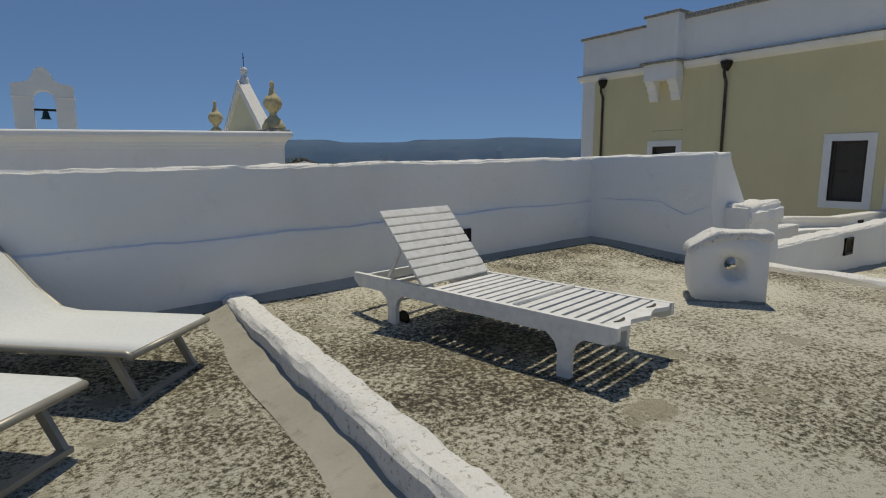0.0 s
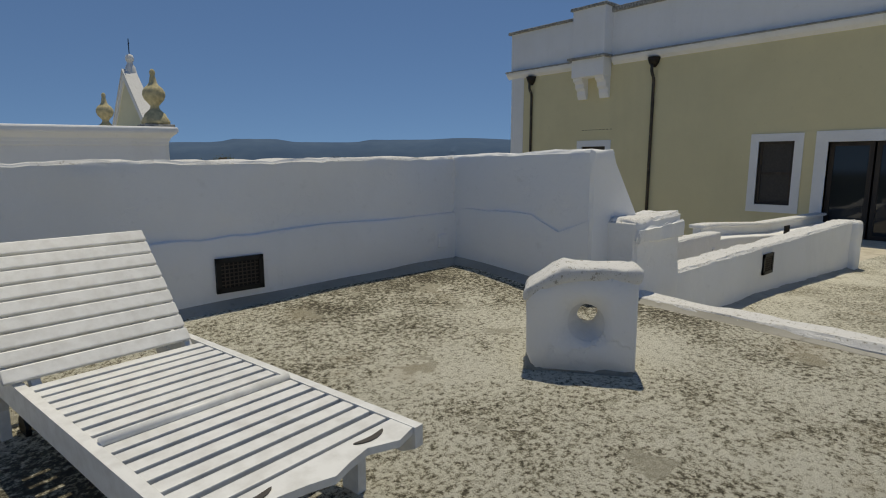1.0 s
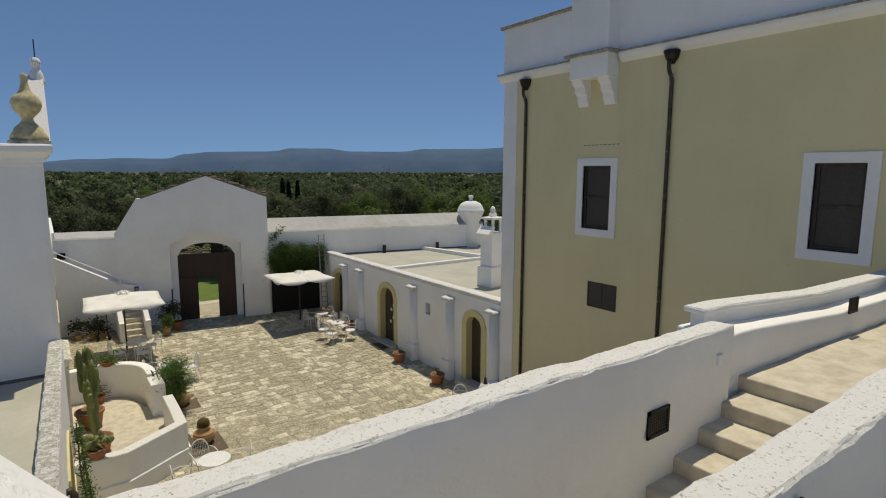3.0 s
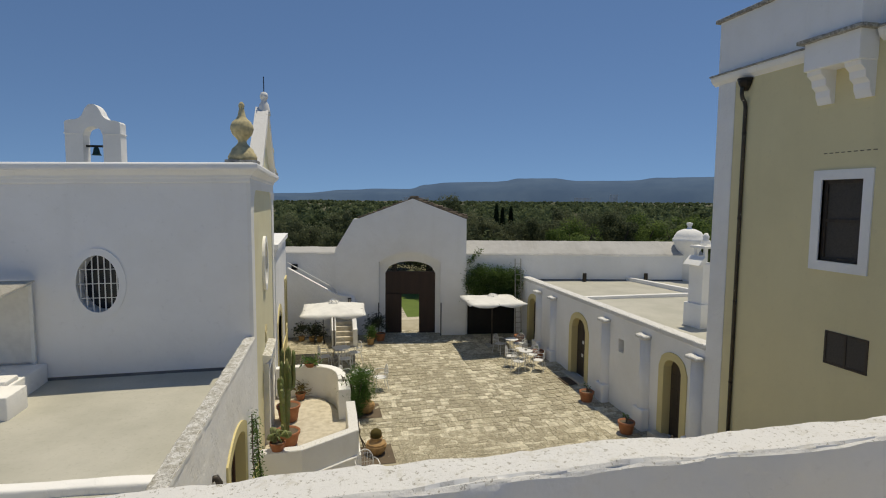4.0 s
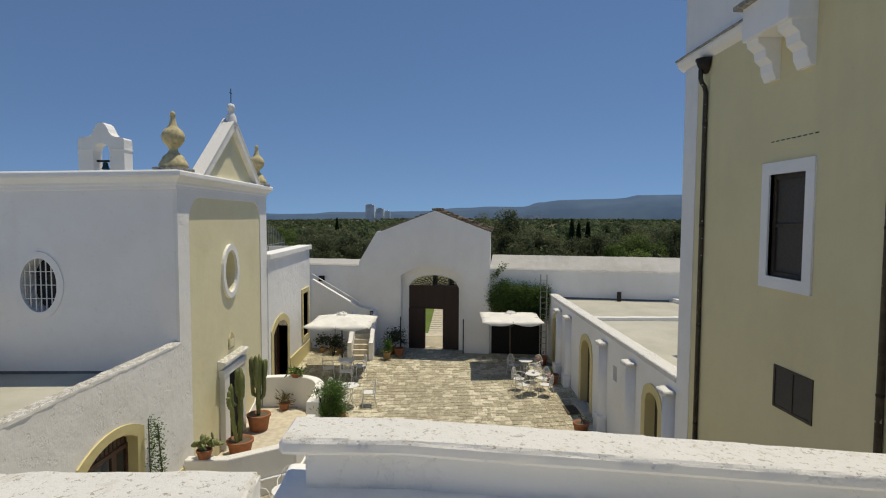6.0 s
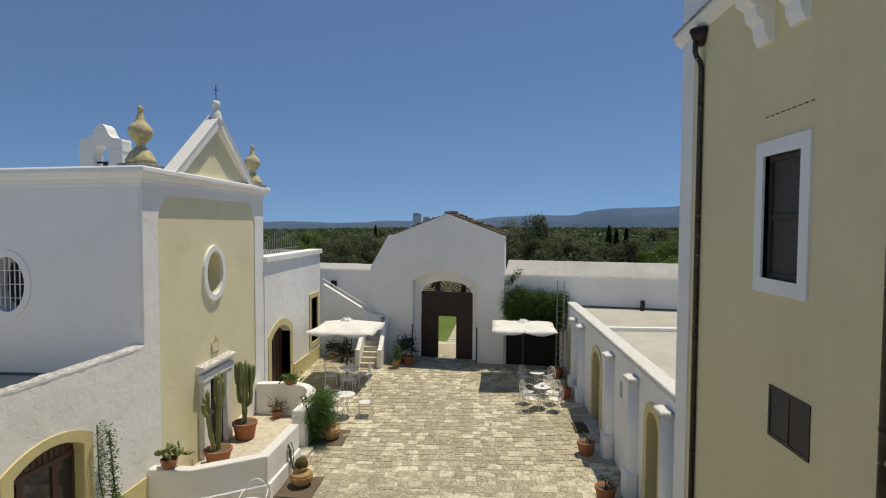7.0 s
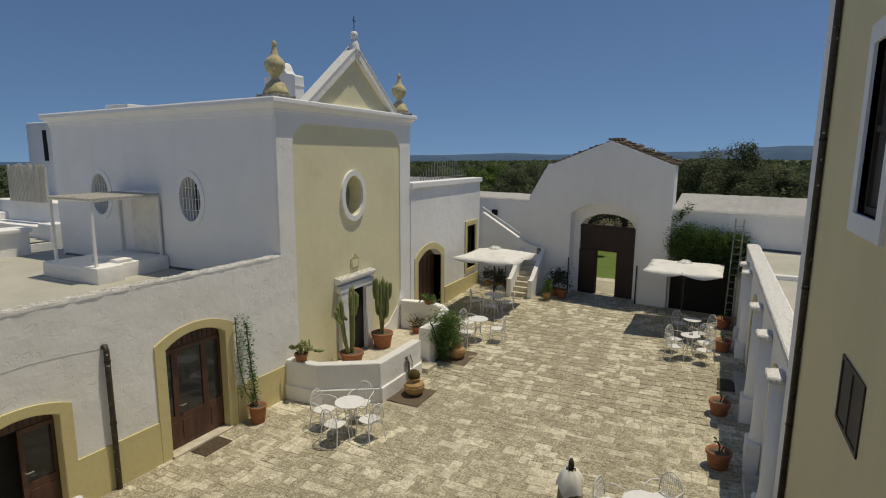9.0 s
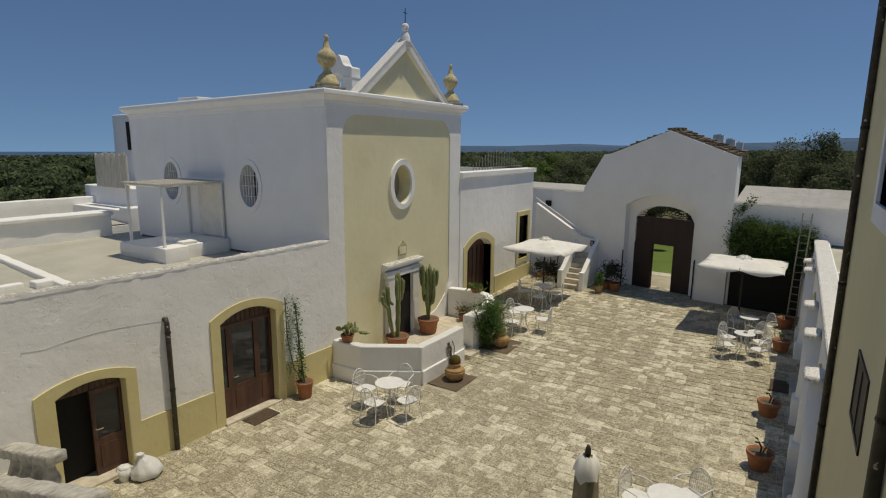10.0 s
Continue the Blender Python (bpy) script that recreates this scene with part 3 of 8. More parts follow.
# upward ledge faces painted grey as the shadow line of the coat
flaking_top(structure("trim_north_plaster", bm, WHITE, "thicker lower plaster coat ending in a wavy ledge", "plaster ledge", smooth=True), -1.0, WEATHERED_SHADE)

# east return wall with the sloped end and the low stub
bm = bmesh.new()
add_rough(bm, 5.0, 5.26, 3.2, 4.86, -0.4, 1.0, 0.06, 0.02, 0.012, 2.4, chip=0.014, top=lambda x, y: 1.0 + 0.018 * (4.6 - y) + 0.012 * noise.noise((x * 5, y * 5, 0)))
structure("wall_east", bm, WHITE, "whitewashed end wall of the terrace parapet", "wall", smooth=True)
bm = bmesh.new()
add_prism(bm, [(5.20, 3.21, -0.4), (5.20, 3.21, 1.018), (5.255, 3.21, 1.01), (5.27, 3.21, 0.985), (5.29, 3.21, 0.94), (5.64, 3.21, 0.50), (5.64, 3.21, -0.4)], (0, 0.45, 0))
structure("wall_east_slope", bm, WHITE, "sloping shoulder of the white parapet end", "wall")
bm = bmesh.new()
add_rough(bm, 5.21, 5.845, 2.985, 3.25, -0.5, 0.58, 0.05, 0.022, 0.014, 3.0, chip=0.02, top=lambda x, y: 0.555 + 0.06 * (x - 5.3) + 0.015 * noise.noise((x * 5, y * 5, 0)) + 0.012 * noise.noise((x * 13, y * 13, 0)))
flaking_top(structure("wall_stub", bm, WHITE_OLD, "low rough whitewashed stub at the parapet end", "wall", smooth=True), 0.45)
bm = bmesh.new()
add_rough(bm, 5.215, 5.86, 2.965, 3.0, 0.40, 0.535, 0.03, 0.014, 0.012, 9.0, chip=0.02, seed=4, top=lambda x, y: 0.50 + 0.05 * (x - 5.2) + 0.02 * noise.noise((x * 7, 1, 0)))
structure("trim_stub_plaster", bm, WHITE_OLD, "thick broken edge of plaster along the stub", "plaster ledge", smooth=True)
bm = bmesh.new()
prev = None
for i in range(81):
    y = 3.21 + 1.39 * i / 80
    zl = 0.56 - 0.10 * max(0.0, 1 - abs(y - 3.45) / 0.25) + 0.02 * noise.noise((y * 2.2, 15, 0)) + 0.012 * noise.noise((y * 9, 15, 0))
    d = (0.018 + 0.012 * noise.noise((y * 2.1, 19, 0))) * min(1.0, i / 8)
    cur = [bm.verts.new((5.015, y, zl + 0.01)), bm.verts.new((4.995 - d * 0.7, y, zl)), bm.verts.new((4.995 - d, y, zl - 0.03)), bm.verts.new((4.995 - d, y, 0.2)), bm.verts.new((4.98, y, -0.1))]
    if prev:
        for k in range(4):
            bm.faces.new((prev[k], cur[k], cur[k + 1], prev[k + 1]))
    prev = cur
# same grey paints the shadow line along this ledge
flaking_top(structure("trim_east_plaster", bm, WHITE, "thicker plaster coat on the lower end wall", "plaster ledge", smooth=True), -1.0, WEATHERED_SHADE)

bm = bmesh.new()
cove(bm, -7.0, 4.25, 5.0, 4.535, 0.0, -1.0, terrace_z, 0.10, 0.06, 90)
cove(bm, 4.985, 4.55, 4.985, 3.15, -1.0, 0.0, terrace_z, 0.09, 0.055, 16)
cove(bm, 5.86, 3.045, 11.2, 3.045, 0.0, -1.0, lower_z, 0.15, 0.05, 40)
structure("trim_cove", bm, COVE, "grey cement fillet at the foot of the parapet", "cement fillet", smooth=True)

# low ridges across the roof
bm = bmesh.new()
sk = Matrix(((1, 0.048, 0, 0), (0, 1, 0, 0), (0, 0, 1, 0), (0, 0, 0, 1)))
add_rough(bm, 0.898, 1.068, -7.0, 4.42, -0.2, 0.09, 0.06, 0.035, 0.016, 4.0, m=sk, seed=3, chip=0.014)
structure("trim_ridge_west", bm, CHIPPED, "low flaking whitewashed ridge across the terrace floor", "roof ridge", smooth=True)
bm = bmesh.new()
cove(bm, 0.903 + 0.048 * 4.3, 4.3, 0.903 - 0.048 * 7.0, -7.0, -1.0, 0.0, terrace_z, 0.17, 0.05, 70)
cove(bm, 1.063 + 0.048 * 4.3, 4.3, 1.063 - 0.048 * 7.0, -7.0, 1.0, 0.0, terrace_z, 0.10, 0.04, 70)
cove(bm, 5.15, 3.0, 5.15, -7.0, -1.0, 0.0, terrace_z, 0.06, 0.025, 70)
structure("trim_ridge_skirt", bm, COVE, "smooth cement skirt beside the roof ridges", "cement fillet", smooth=True)
bm = bmesh.new()
add_rough(bm, 5.13, 5.345, -7.0, 3.1, -0.6, 0.065, 0.06, 0.03, 0.016, 3.0, seed=8, chip=0.014)
structure("trim_ridge_east", bm, CHIPPED, "flaking white ridge along the terrace edge", "roof ridge", smooth=True)

# wall between lower terrace and stepped passage
bm = bmesh.new()
add_rough(bm, 5.70, 10.93, 3.0, 3.22, -1.3, 0.15, 0.05, 0.02, 0.014, 2.6, chip=0.016, top=lambda x, y: 0.135 + 0.008 * (x - 5.9) + 0.010 * noise.noise((x * 4.5, y * 5, 0)) + 0.008 * noise.noise((x * 15, y * 15, 0)))
add_rough(bm, 10.70, 10.96, 2.93, 3.30, -1.3, 0.165, 0.10, 0.04, 0.02, 2.6)
flaking_top(structure("wall_terrace_edge", bm, WHITE, "low whitewashed wall beside the stepped passage", "wall", smooth=True), 0.05)

# passage wall towards the courtyard
bm = bmesh.new()
add_rough(bm, 5.7, 10.72, 4.66, 4.90, -6.0, -0.13, 0.06, 0.022, 0.016, 2.4, chip=0.02, top=lambda x, y: -0.13 + 0.015 * noise.noise((x * 3.5, y * 5, 0)) + 0.02 * noise.noise((x * 0.9, 2, 0)))
flaking_top(structure("wall_passage_north", bm, WHITE, "whitewashed passage wall above the courtyard", "wall", smooth=True), -0.3)
bm = bmesh.new()
add_rough(bm, 10.715, 16.38, 4.74, 5.24, -6.0, -0.26, 0.16, 0.03, 0.012, 2.4)
for v in bm.verts:
    v.co.y -= 0.045 * (v.co.x - 10.7)
    v.co.z -= min(0.12, 0.06 * max(0.0, v.co.x - 11.2)) if v.co.z > -1.0 else 0.0
structure("wall_passage_east", bm, WHITE, "whitewashed passage wall with a ledge", "wall", smooth=True)
bm = bmesh.new()
add_rough(bm, 10.83, 16.38, 5.02, 5.17, -0.30, -0.09, 0.16, 0.012, 0.006, 2.4)
add_rough(bm, 10.75, 16.38, 4.96, 5.20, -0.115, -0.055, 0.06, 0.015, 0.005, 3.0, seed=5, chip=0.010)
for v in bm.verts:
    v.co.y -= 0.045 * (v.co.x - 10.7)
    v.co.z -= min(0.12, 0.06 * max(0.0, v.co.x - 11.2)) if v.co.z > -1.0 else 0.0
flaking_top(structure("trim_coping", bm, WHITE_OLD, "thick white coping slab on the passage wall", "coping", smooth=True), -0.26)
bm = bmesh.new()
add_rough(bm, 11.0, 16.38, 3.2, 4.88, -2.4, -0.70, 0.4, 0.02, 0.01)
for k in range(7):
    add_rough(bm, 10.58 - 0.38 * k, 11.02 - 0.38 * k, 3.2, 4.68, -2.45 - 0.01 * k, -0.84 - 0.15 * k, 0.15, 0.02, 0.008)
add_box(bm, 5.9, 8.3, 3.2, 4.68, -2.5, -2.1)
structure("floor_passage", bm, STEPSTONE, "worn stone steps and landing of the passage", "steps", smooth=False)

# plain walls behind the camera
bm = bmesh.new()
add_box(bm, -7.3, 16.4, -7.4, -7.0, -6.0, 1.1)
add_box(bm, -7.35, -7.0, -7.0, 4.9, -6.0, 0.85)
structure("wall_south", bm, WHITE, "plain white parapet at the back of the terrace", "wall")

# ---- courtyard: west side ----
XW = 5.70


def west(u, z, d):
    return Vector((XW - d, u, z))


def slant_west(*obs):
    """The low west range stands a little askew: it draws back from the chapel corner southwards."""
    for ob in obs:
        for v in ob.data.vertices if ob.type == "MESH" else []:
            v.co.x -= 0.032 * (15.3 - v.co.y)
        slant_west(*ob.children)


def rect(u0, u1, z0, z1):
    return ([(u0, z0), (u1, z0)], [(u0, z1), (u1, z1)])


def door_opening(u0, u1, z0, spring, apex):
    h = segment(u0, u1, spring, apex)
    return ([(u0 + (u1 - u0) * i / 10, z0) for i in range(11)][:1] + [(u1, z0)], h)


D0 = (8.79, 9.97, -3.97, -3.82)
D1 = (11.97, 13.46, -3.48, -3.25)
bm = bmesh.new()
add_wall(bm, 5.0, 15.33, -6.0, -2.09, [door_opening(D0[0], D0[1], -5.80, D0[2], D0[3]), door_opening(D1[0], D1[1], -5.80, D1[2], D1[3])], west, 0.21)
slant_west(structure("wall_west_low", bm, WHITE_OLD, "rough whitewashed single-storey range with a flat roof", "wall"))
bm = bmesh.new()
add_rough(bm, 5.482, 5.708, 5.0, 15.32, -2.13, -2.03, 0.035, 0.02, 0.010, 6.0, chip=0.028, top=lambda x, y: -2.035 - 0.004 * (y - 8) + 0.014 * noise.noise((x * 5, y * 4, 0)) + 0.012 * noise.noise((x * 11, y * 13, 0)))
par_w = structure("trim_west_coping", bm, WHITE_OLD, "crumbling whitewashed top of the low range's parapet", "coping", smooth=True)
slant_west(par_w)
flaking_top(par_w, -2.1, CRUMBLED)
bm = bmesh.new()
for a, b in ((5.0, D0[0] - 0.3), (D0[1] + 0.15, D1[0] - 0.2), (D1[1] + 0.25, 15.3)):
    add_box(bm, 5.69, XW + 0.025, a, b, -6.0, -4.93, 0.008)
slant_west(structure("baseboard_west", bm, YELLOW_TRIM, "ochre-painted dado along the white wall", "dado"))


def surround(bm, u0, u1, z0, spring, apex, w, place, d0, d1, wtop=None, wfar=None):
    wt = wtop or w
    wf = wfar or w
    inner = [(u0, z0)] + segment(u0, u1, spring, apex) + [(u1, z0)]
    outer = [(u0 - w, z0)] + segment(u0 - w, u1 + wf, spring + wt * 0.75, apex + wt) + [(u1 + wf, z0)]
    ring_between(bm, outer, inner, place, d0, d1)


for nm, (u0, u1, sp, ap), w, lab in (("trim_door_west", D0, 0.30, "broad ochre surround of the courtyard door"), ("trim_door_west_2", D1, 0.22, "ochre surround of the glazed courtyard door")):
    bm = bmesh.new()
    surround(bm, u0, u1, -5.81, sp, ap, w, west, -0.035, 0.005, 0.17, 0.20 if w > 0.25 else None)
    ring_between(bm, [(u0, -5.81)] + segment(u0, u1, sp, ap) + [(u1, -5.81)], [(u0 + 0.01, -5.81)] + segment(u0 + 0.01, u1 - 0.01, sp - 0.01, ap - 0.01) + [(u1 - 0.01, -5.81)], west, -0.03, 0.34)
    slant_west(structure(nm, bm, YELLOW_TRIM, lab, "door surround"))

# roof of the low west range
bm = bmesh.new()
sheet(bm, steps(-4.5, 5.60, 30), steps(4.8, 16.4, 30), lambda x, y: -2.78, 0.02, 0.6)
for v in bm.verts:
    if v.co.x > 0.0:
        v.co.x -= 0.032 * max(0.0, 15.3 - v.co.y)
structure("roof_west", bm, ROOF, "pale screed flat roof of the low west range", "roof", smooth=True)
bm = bmesh.new()
add_rough(bm, -4.4, 5.36, 10.52, 10.76, -2.9, -2.66, 0.2, 0.04, 0.015, 2.0, m=Matrix.Translation((0, 0, 0)) @ Matrix(((1, 0, 0, 0), (-0.085, 1, 0, 0), (0, 0, 1, 0), (0, 0, 0, 1))))
add_rough(bm, 1.42, 1.64, 7.2, 9.95, -2.9, -2.68, 0.2, 0.04, 0.015, 2.0)
add_rough(bm, 1.70, 2.05, 10.0, 10.40, -2.9, -2.63, 0.12, 0.04, 0.015, 2.0)
structure("trim_roof_ridges", bm, WHITE_OLD, "low white ridges dividing the flat roof", "roof ridge", smooth=True)
bm = bmesh.new()
add_rough(bm, -4.7, -4.05, 4.8, 14.7, -6.0, -2.04, 0.25, 0.04, 0.02, 1.5)
add_rough(bm, -4.75, -3.95, 4.8, 14.75, -2.06, -1.93, 0.2, 0.03, 0.015, 1.5)
add_box(bm, -9.0, -4.6, 4.8, 15.7, -6.0, -2.55)
add_rough(bm, -5.3, -4.6, 15.6, 16.25, -6.0, -1.95, 0.25, 0.04, 0.02, 1.5)
add_box(bm, -9.3, -5.2, 15.7, 19.0, -6.0, -2.1)
structure("wall_west_step", bm, WHITE, "white step up to the higher roof", "wall", smooth=False)
bm = bmesh.new()
sheet(bm, steps(-9.0, -4.7, 20), steps(4.8, 15.7, 20), lambda x, y: -2.50, 0.03, 0.6)
structure("roof_west_upper", bm, ROOF, "pale screed of the higher west roof", "roof", smooth=True)
bm = bmesh.new()
add_rough(bm, -9.4, -9.0, 4.8, 17.2, -6.0, -1.82, 0.3, 0.04, 0.025, 1.0)
structure("wall_far_west", bm, WHITE, "white parapet at the far roof edge", "wall", smooth=True)
bm = bmesh.new()
add_rough(bm, -9.8, -5.3, 16.55, 18.6, -6.0, -1.35, 0.4, 0.05, 0.02, 1.0)
add_rough(bm, -11.1, -7.2, 18.6, 21.0, -6.0, 1.66, 0.4, 0.05, 0.02, 1.0)
structure("wall_far_tower", bm, WHITE, "plain white block behind the chapel", "wall", smooth=True)

# ---- chapel ----
CH = [(5.64, 15.30), (5.64, 21.86), (-3.30, 21.86), (-3.30, 15.24)]   # plan
sdir = (Vector((-3.30, 15.24, 0)) - Vector((5.64, 15.30, 0))).normalized()
snorm = Vector((-sdir.y, sdir.x, 0))
if snorm.y > 0:
    snorm = -snorm


def chapel_south(u, z, d):
    return Vector((5.62, 15.305, 0)) + sdir * u - snorm * d + Vector((0, 0, z))


def su(x):
    """Distance along the south wall at a given x."""
    return (5.62 - x) / -sdir.x


OCULI = (su(2.62), su(-1.15))
OZ = -0.80
bm = bmesh.new()
lo_hi = [oval(u, OZ, 0.41, 0.61) for u in OCULI]
add_wall(bm, 0.03, 8.94, -6.0, 1.42, lo_hi, chapel_south, 0.6)
structure("wall_chapel_south", bm, WHITE_SMOOTH, "tall plain white side wall of the chapel", "wall")
for k, u in enumerate(OCULI):
    bm = bmesh.new()
    o = [(u + 0.54 * math.cos(6.28319 * i / 32), OZ + 0.75 * math.sin(6.28319 * i / 32)) for i in range(32)]
    q = [(u + 0.40 * math.cos(6.28319 * i / 32), OZ + 0.60 * math.sin(6.28319 * i / 32)) for i in range(32)]
    ring_between(bm, o, q, chapel_south, -0.03, 0.01, closed=True)
    structure("trim_oculus", bm, WHITE_SMOOTH, "raised white ring of the oval window", "window surround")
    w = tagged(thing("window_oculus", "oval chapel window with white iron bars", "window"), kind="structure")
    bm = bmesh.new()
    add_prism(bm, [chapel_south(u + 0.47 * math.cos(6.28319 * i / 24), OZ + 0.70 * math.sin(6.28319 * i / 24), 0.45) for i in range(24)], tuple(-snorm * 0.01))
    part("pane", bm, GLASS, w)
    for j in range(7):
        du = -0.345 + 0.115 * j
        h = 0.60 * math.sqrt(max(0.02, 1 - (du / 0.41) ** 2))
        bm = bmesh.new()
        add_tube(bm, [chapel_south(u + du, OZ - h, 0.06), chapel_south(u + du, OZ + h, 0.06)], 0.013, 6)
        part("bar", bm, BARWHITE, w)
    for dz in (-0.3, 0.0, 0.3):
        bm = bmesh.new()
        h = 0.41 * math.sqrt(1 - (dz / 0.61) ** 2)
        add_tube(bm, [chapel_south(u - h, OZ + dz, 0.05), chapel_south(u + h, OZ + dz, 0.05)], 0.009, 6)
        part("cross_bar", bm, BARWHITE, w)
bm = bmesh.new()
add_prism(bm, [(-3.30, 21.86, -6.0), (-3.30, 15.86, -6.0), (-2.7, 15.86, -6.0), (-2.7, 21.86, -6.0)], (0, 0, 7.3))
add_prism(bm, [(5.1, 21.86, -6.0), (-2.7, 21.86, -6.0), (-2.7, 21.35, -6.0), (5.1, 21.35, -6.0)], (0, 0, 7.4))
structure("wall_chapel_back", bm, WHITE_SMOOTH, "white rear walls of the chapel", "wall")
bm = bmesh.new()
add_prism(bm, [(5.5, 15.5, 1.35), (5.5, 21.7, 1.35), (-3.1, 21.7, 1.30), (-3.1, 15.45, 1.30)], (0, 0, 0.2))
structure("roof_chapel", bm, ROOF, "flat chapel roof", "roof")


# narrow dark strip along the foot of the south wall
bm = bmesh.new()
a, b = chapel_south(0.25, 0, 0), chapel_south(8.8, 0, 0)
cove(bm, a.x, a.y, b.x, b.y, snorm.x, snorm.y, lambda x, y: -2.775, 0.05, 0.05, 30)
structure("trim_chapel_foot", bm, FOOTLINE, "dark line where the roof meets the chapel wall", "sealing line", smooth=True)

# moulded cornice round the chapel
def offset_plan(k):
    cx, cy = 1.2, 18.6
    out = []
    for x, y in CH:
        out.append((x + (k if x > cx else -k), y + (k if y > cy else -k)))
    return out


bm = bmesh.new()
prev = None
for k, z in ((0.0, 1.34), (0.03, 1.36), (0.033, 1.43), (0.055, 1.45), (0.06, 1.50), (0.10, 1.54), (0.15, 1.585), (0.185, 1.61), (0.19, 1.635), (0.21, 1.64), (0.21, 1.72), (0.19, 1.75), (0.10, 1.765), (-0.4, 1.775)):
    ring = [bm.verts.new((x, y, z + 0.02 * (x - 5.9))) for x, y in offset_plan(k)]
    if prev:
        for i in range(4):
            bm.faces.new((prev[i], prev[(i + 1) % 4], ring[(i + 1) % 4], ring[i]))
    prev = ring
structure("trim_chapel_cornice", bm, WHITE_SMOOTH, "moulded white cornice round the chapel roof", "cornice")

# facade: ochre field behind a white frame
OVC, OVZ = 18.47, -0.785
bm = bmesh.new()
lo, hi = oval(OVC, OVZ, 0.46, 0.60, 14)
add_wall(bm, 15.8, 21.35, -6.0, 1.36, [(lo, hi)], lambda u, z, d: Vector((5.64 - d, u, z)), 0.55)
structure("wall_chapel_front", bm, YELLOW_PALE, "pale ochre chapel front with stained render", "wall")
bm = bmesh.new()
R = 0.62
fr_in = [(15.88, -5.62), (15.88, 1.19 - R)] + [(15.88 + R - R * math.cos(a), 1.19 - R * (1 - math.sin(a))) for a in [math.pi / 2 * i / 8 for i in range(9)]] + [(21.18 - R + R * math.sin(a), 1.19 - R * (1 - math.cos(a))) for a in [math.pi / 2 * i / 8 for i in range(9)]] + [(21.18, 1.19 - R), (21.18, -4.2), (20.98, -4.75), (20.4, -5.2), (19.3, -5.46)]
fr_out = [(15.31, -5.62), (15.31, 0.0)] + [(15.31 + (16.6 - 15.31) * i / 8 * 0.999, 1.36 - 0.0001 * i) if i else (15.31, 1.36) for i in range(9)] + [(20.6 + (21.86 - 20.6) * i / 8, 1.36) for i in range(9)] + [(21.86, 0.0), (21.86, -4.2), (21.86, -4.9), (21.86, -5.62), (19.35, -5.62)]
ring_between(bm, fr_out, fr_in, lambda u, z, d: Vector((5.64 + d, u, z)), 0.0, 0.032)
structure("trim_chapel_frame", bm, WHITE_OLD, "white painted frame with rounded corners round the chapel front", "facade frame")
bm = bmesh.new()
n = 36
o = [(OVC + 0.61 * math.cos(6.28319 * i / n), OVZ + 0.75 * math.sin(6.28319 * i / n)) for i in range(n)]
q = [(OVC + 0.45 * math.cos(6.28319 * i / n), OVZ + 0.59 * math.sin(6.28319 * i / n)) for i in range(n)]
ring_between(bm, o, q, lambda u, z, d: Vector((5.64 + d, u, z)), -0.01, 0.07, closed=True)
structure("trim_oval_window", bm, WHITE, "thick white ring of the oval front window", "window surround")
ow = tagged(thing("window_front_oval", "oval window deep in the chapel front", "window"), kind="structure")
bm = bmesh.new()
add_prism(bm, [(5.2, OVC + 0.5 * math.cos(6.28319 * i / 28), OVZ + 0.64 * math.sin(6.28319 * i / 28)) for i in range(28)], (-0.01, 0, 0))
part("pane", bm, COVE, ow)
bm = bmesh.new()
add_tube(bm, [(5.26, OVC + 0.05, OVZ - 0.6), (5.26, OVC + 0.05, OVZ + 0.6)], 0.018, 6)
part("mullion", bm, BARWHITE, ow)

bm = bmesh.new()
add_box(bm, 5.06, 5.642, 15.312, 15.8, -6.0, 1.36)
add_box(bm, 5.06, 5.642, 21.35, 21.86, -6.0, 1.36)
structure("wall_chapel_piers", bm, WHITE_OLD, "white corner piers of the chapel front", "wall")

# pediment
ped = tagged(thing("pediment", "white triangular gable with an ochre field on the chapel front", "gable"), kind="structure")
PY, PZ, PH, PW = 18.58, 1.70, 1.72, 2.24
for sgn in (-1, 1):
    bm = bmesh.new()
    add_prism(bm, [(5.83, PY + sgn * PW, PZ), (5.83, PY, PZ + PH), (5.83, PY, PZ + PH - 0.26), (5.83, PY + sgn * (PW - 0.31), PZ)], (-0.31, 0, 0))
    part("raking_cornice", bm, WHITE_OLD, ped)
    bm = bmesh.new()
    add_prism(bm, [(5.84, PY + sgn * (PW + 0.03), PZ + 0.01), (5.84, PY, PZ + PH + 0.04), (5.84, PY, PZ + PH - 0.03), (5.84, PY + sgn * (PW - 0.06), PZ + 0.01)], (-0.34, 0, 0))
    part("roof_slab", bm, CHIPPED, ped)
bm = bmesh.new()
add_prism(bm, [(5.68, PY - PW + 0.25, PZ), (5.68, PY + PW - 0.25, PZ), (5.68, PY, PZ + PH - 0.16)], (-0.12, 0, 0))
part("gable_field", bm, YELLOW_PALE, ped, "ochre gable field")
bm = bmesh.new()
add_lathe(bm, [(0.17, -0.12), (0.155, 0.0), (0.14, 0.08), (0.125, 0.16), (0.08, 0.24), (0.07, 0.29), (0.10, 0.33), (0.11, 0.40), (0.08, 0.48), (0, 0.51)], 14, Matrix.Translation((5.72, PY, PZ + PH - 0.06)))
part("apex_finial", bm, WHITE_OLD, ped, "small white apex finial", smooth=True)
bm = bmesh.new()
add_tube(bm, [(5.72, PY, PZ + PH + 0.45), (5.72, PY, PZ + PH + 0.85)], 0.012, 6)
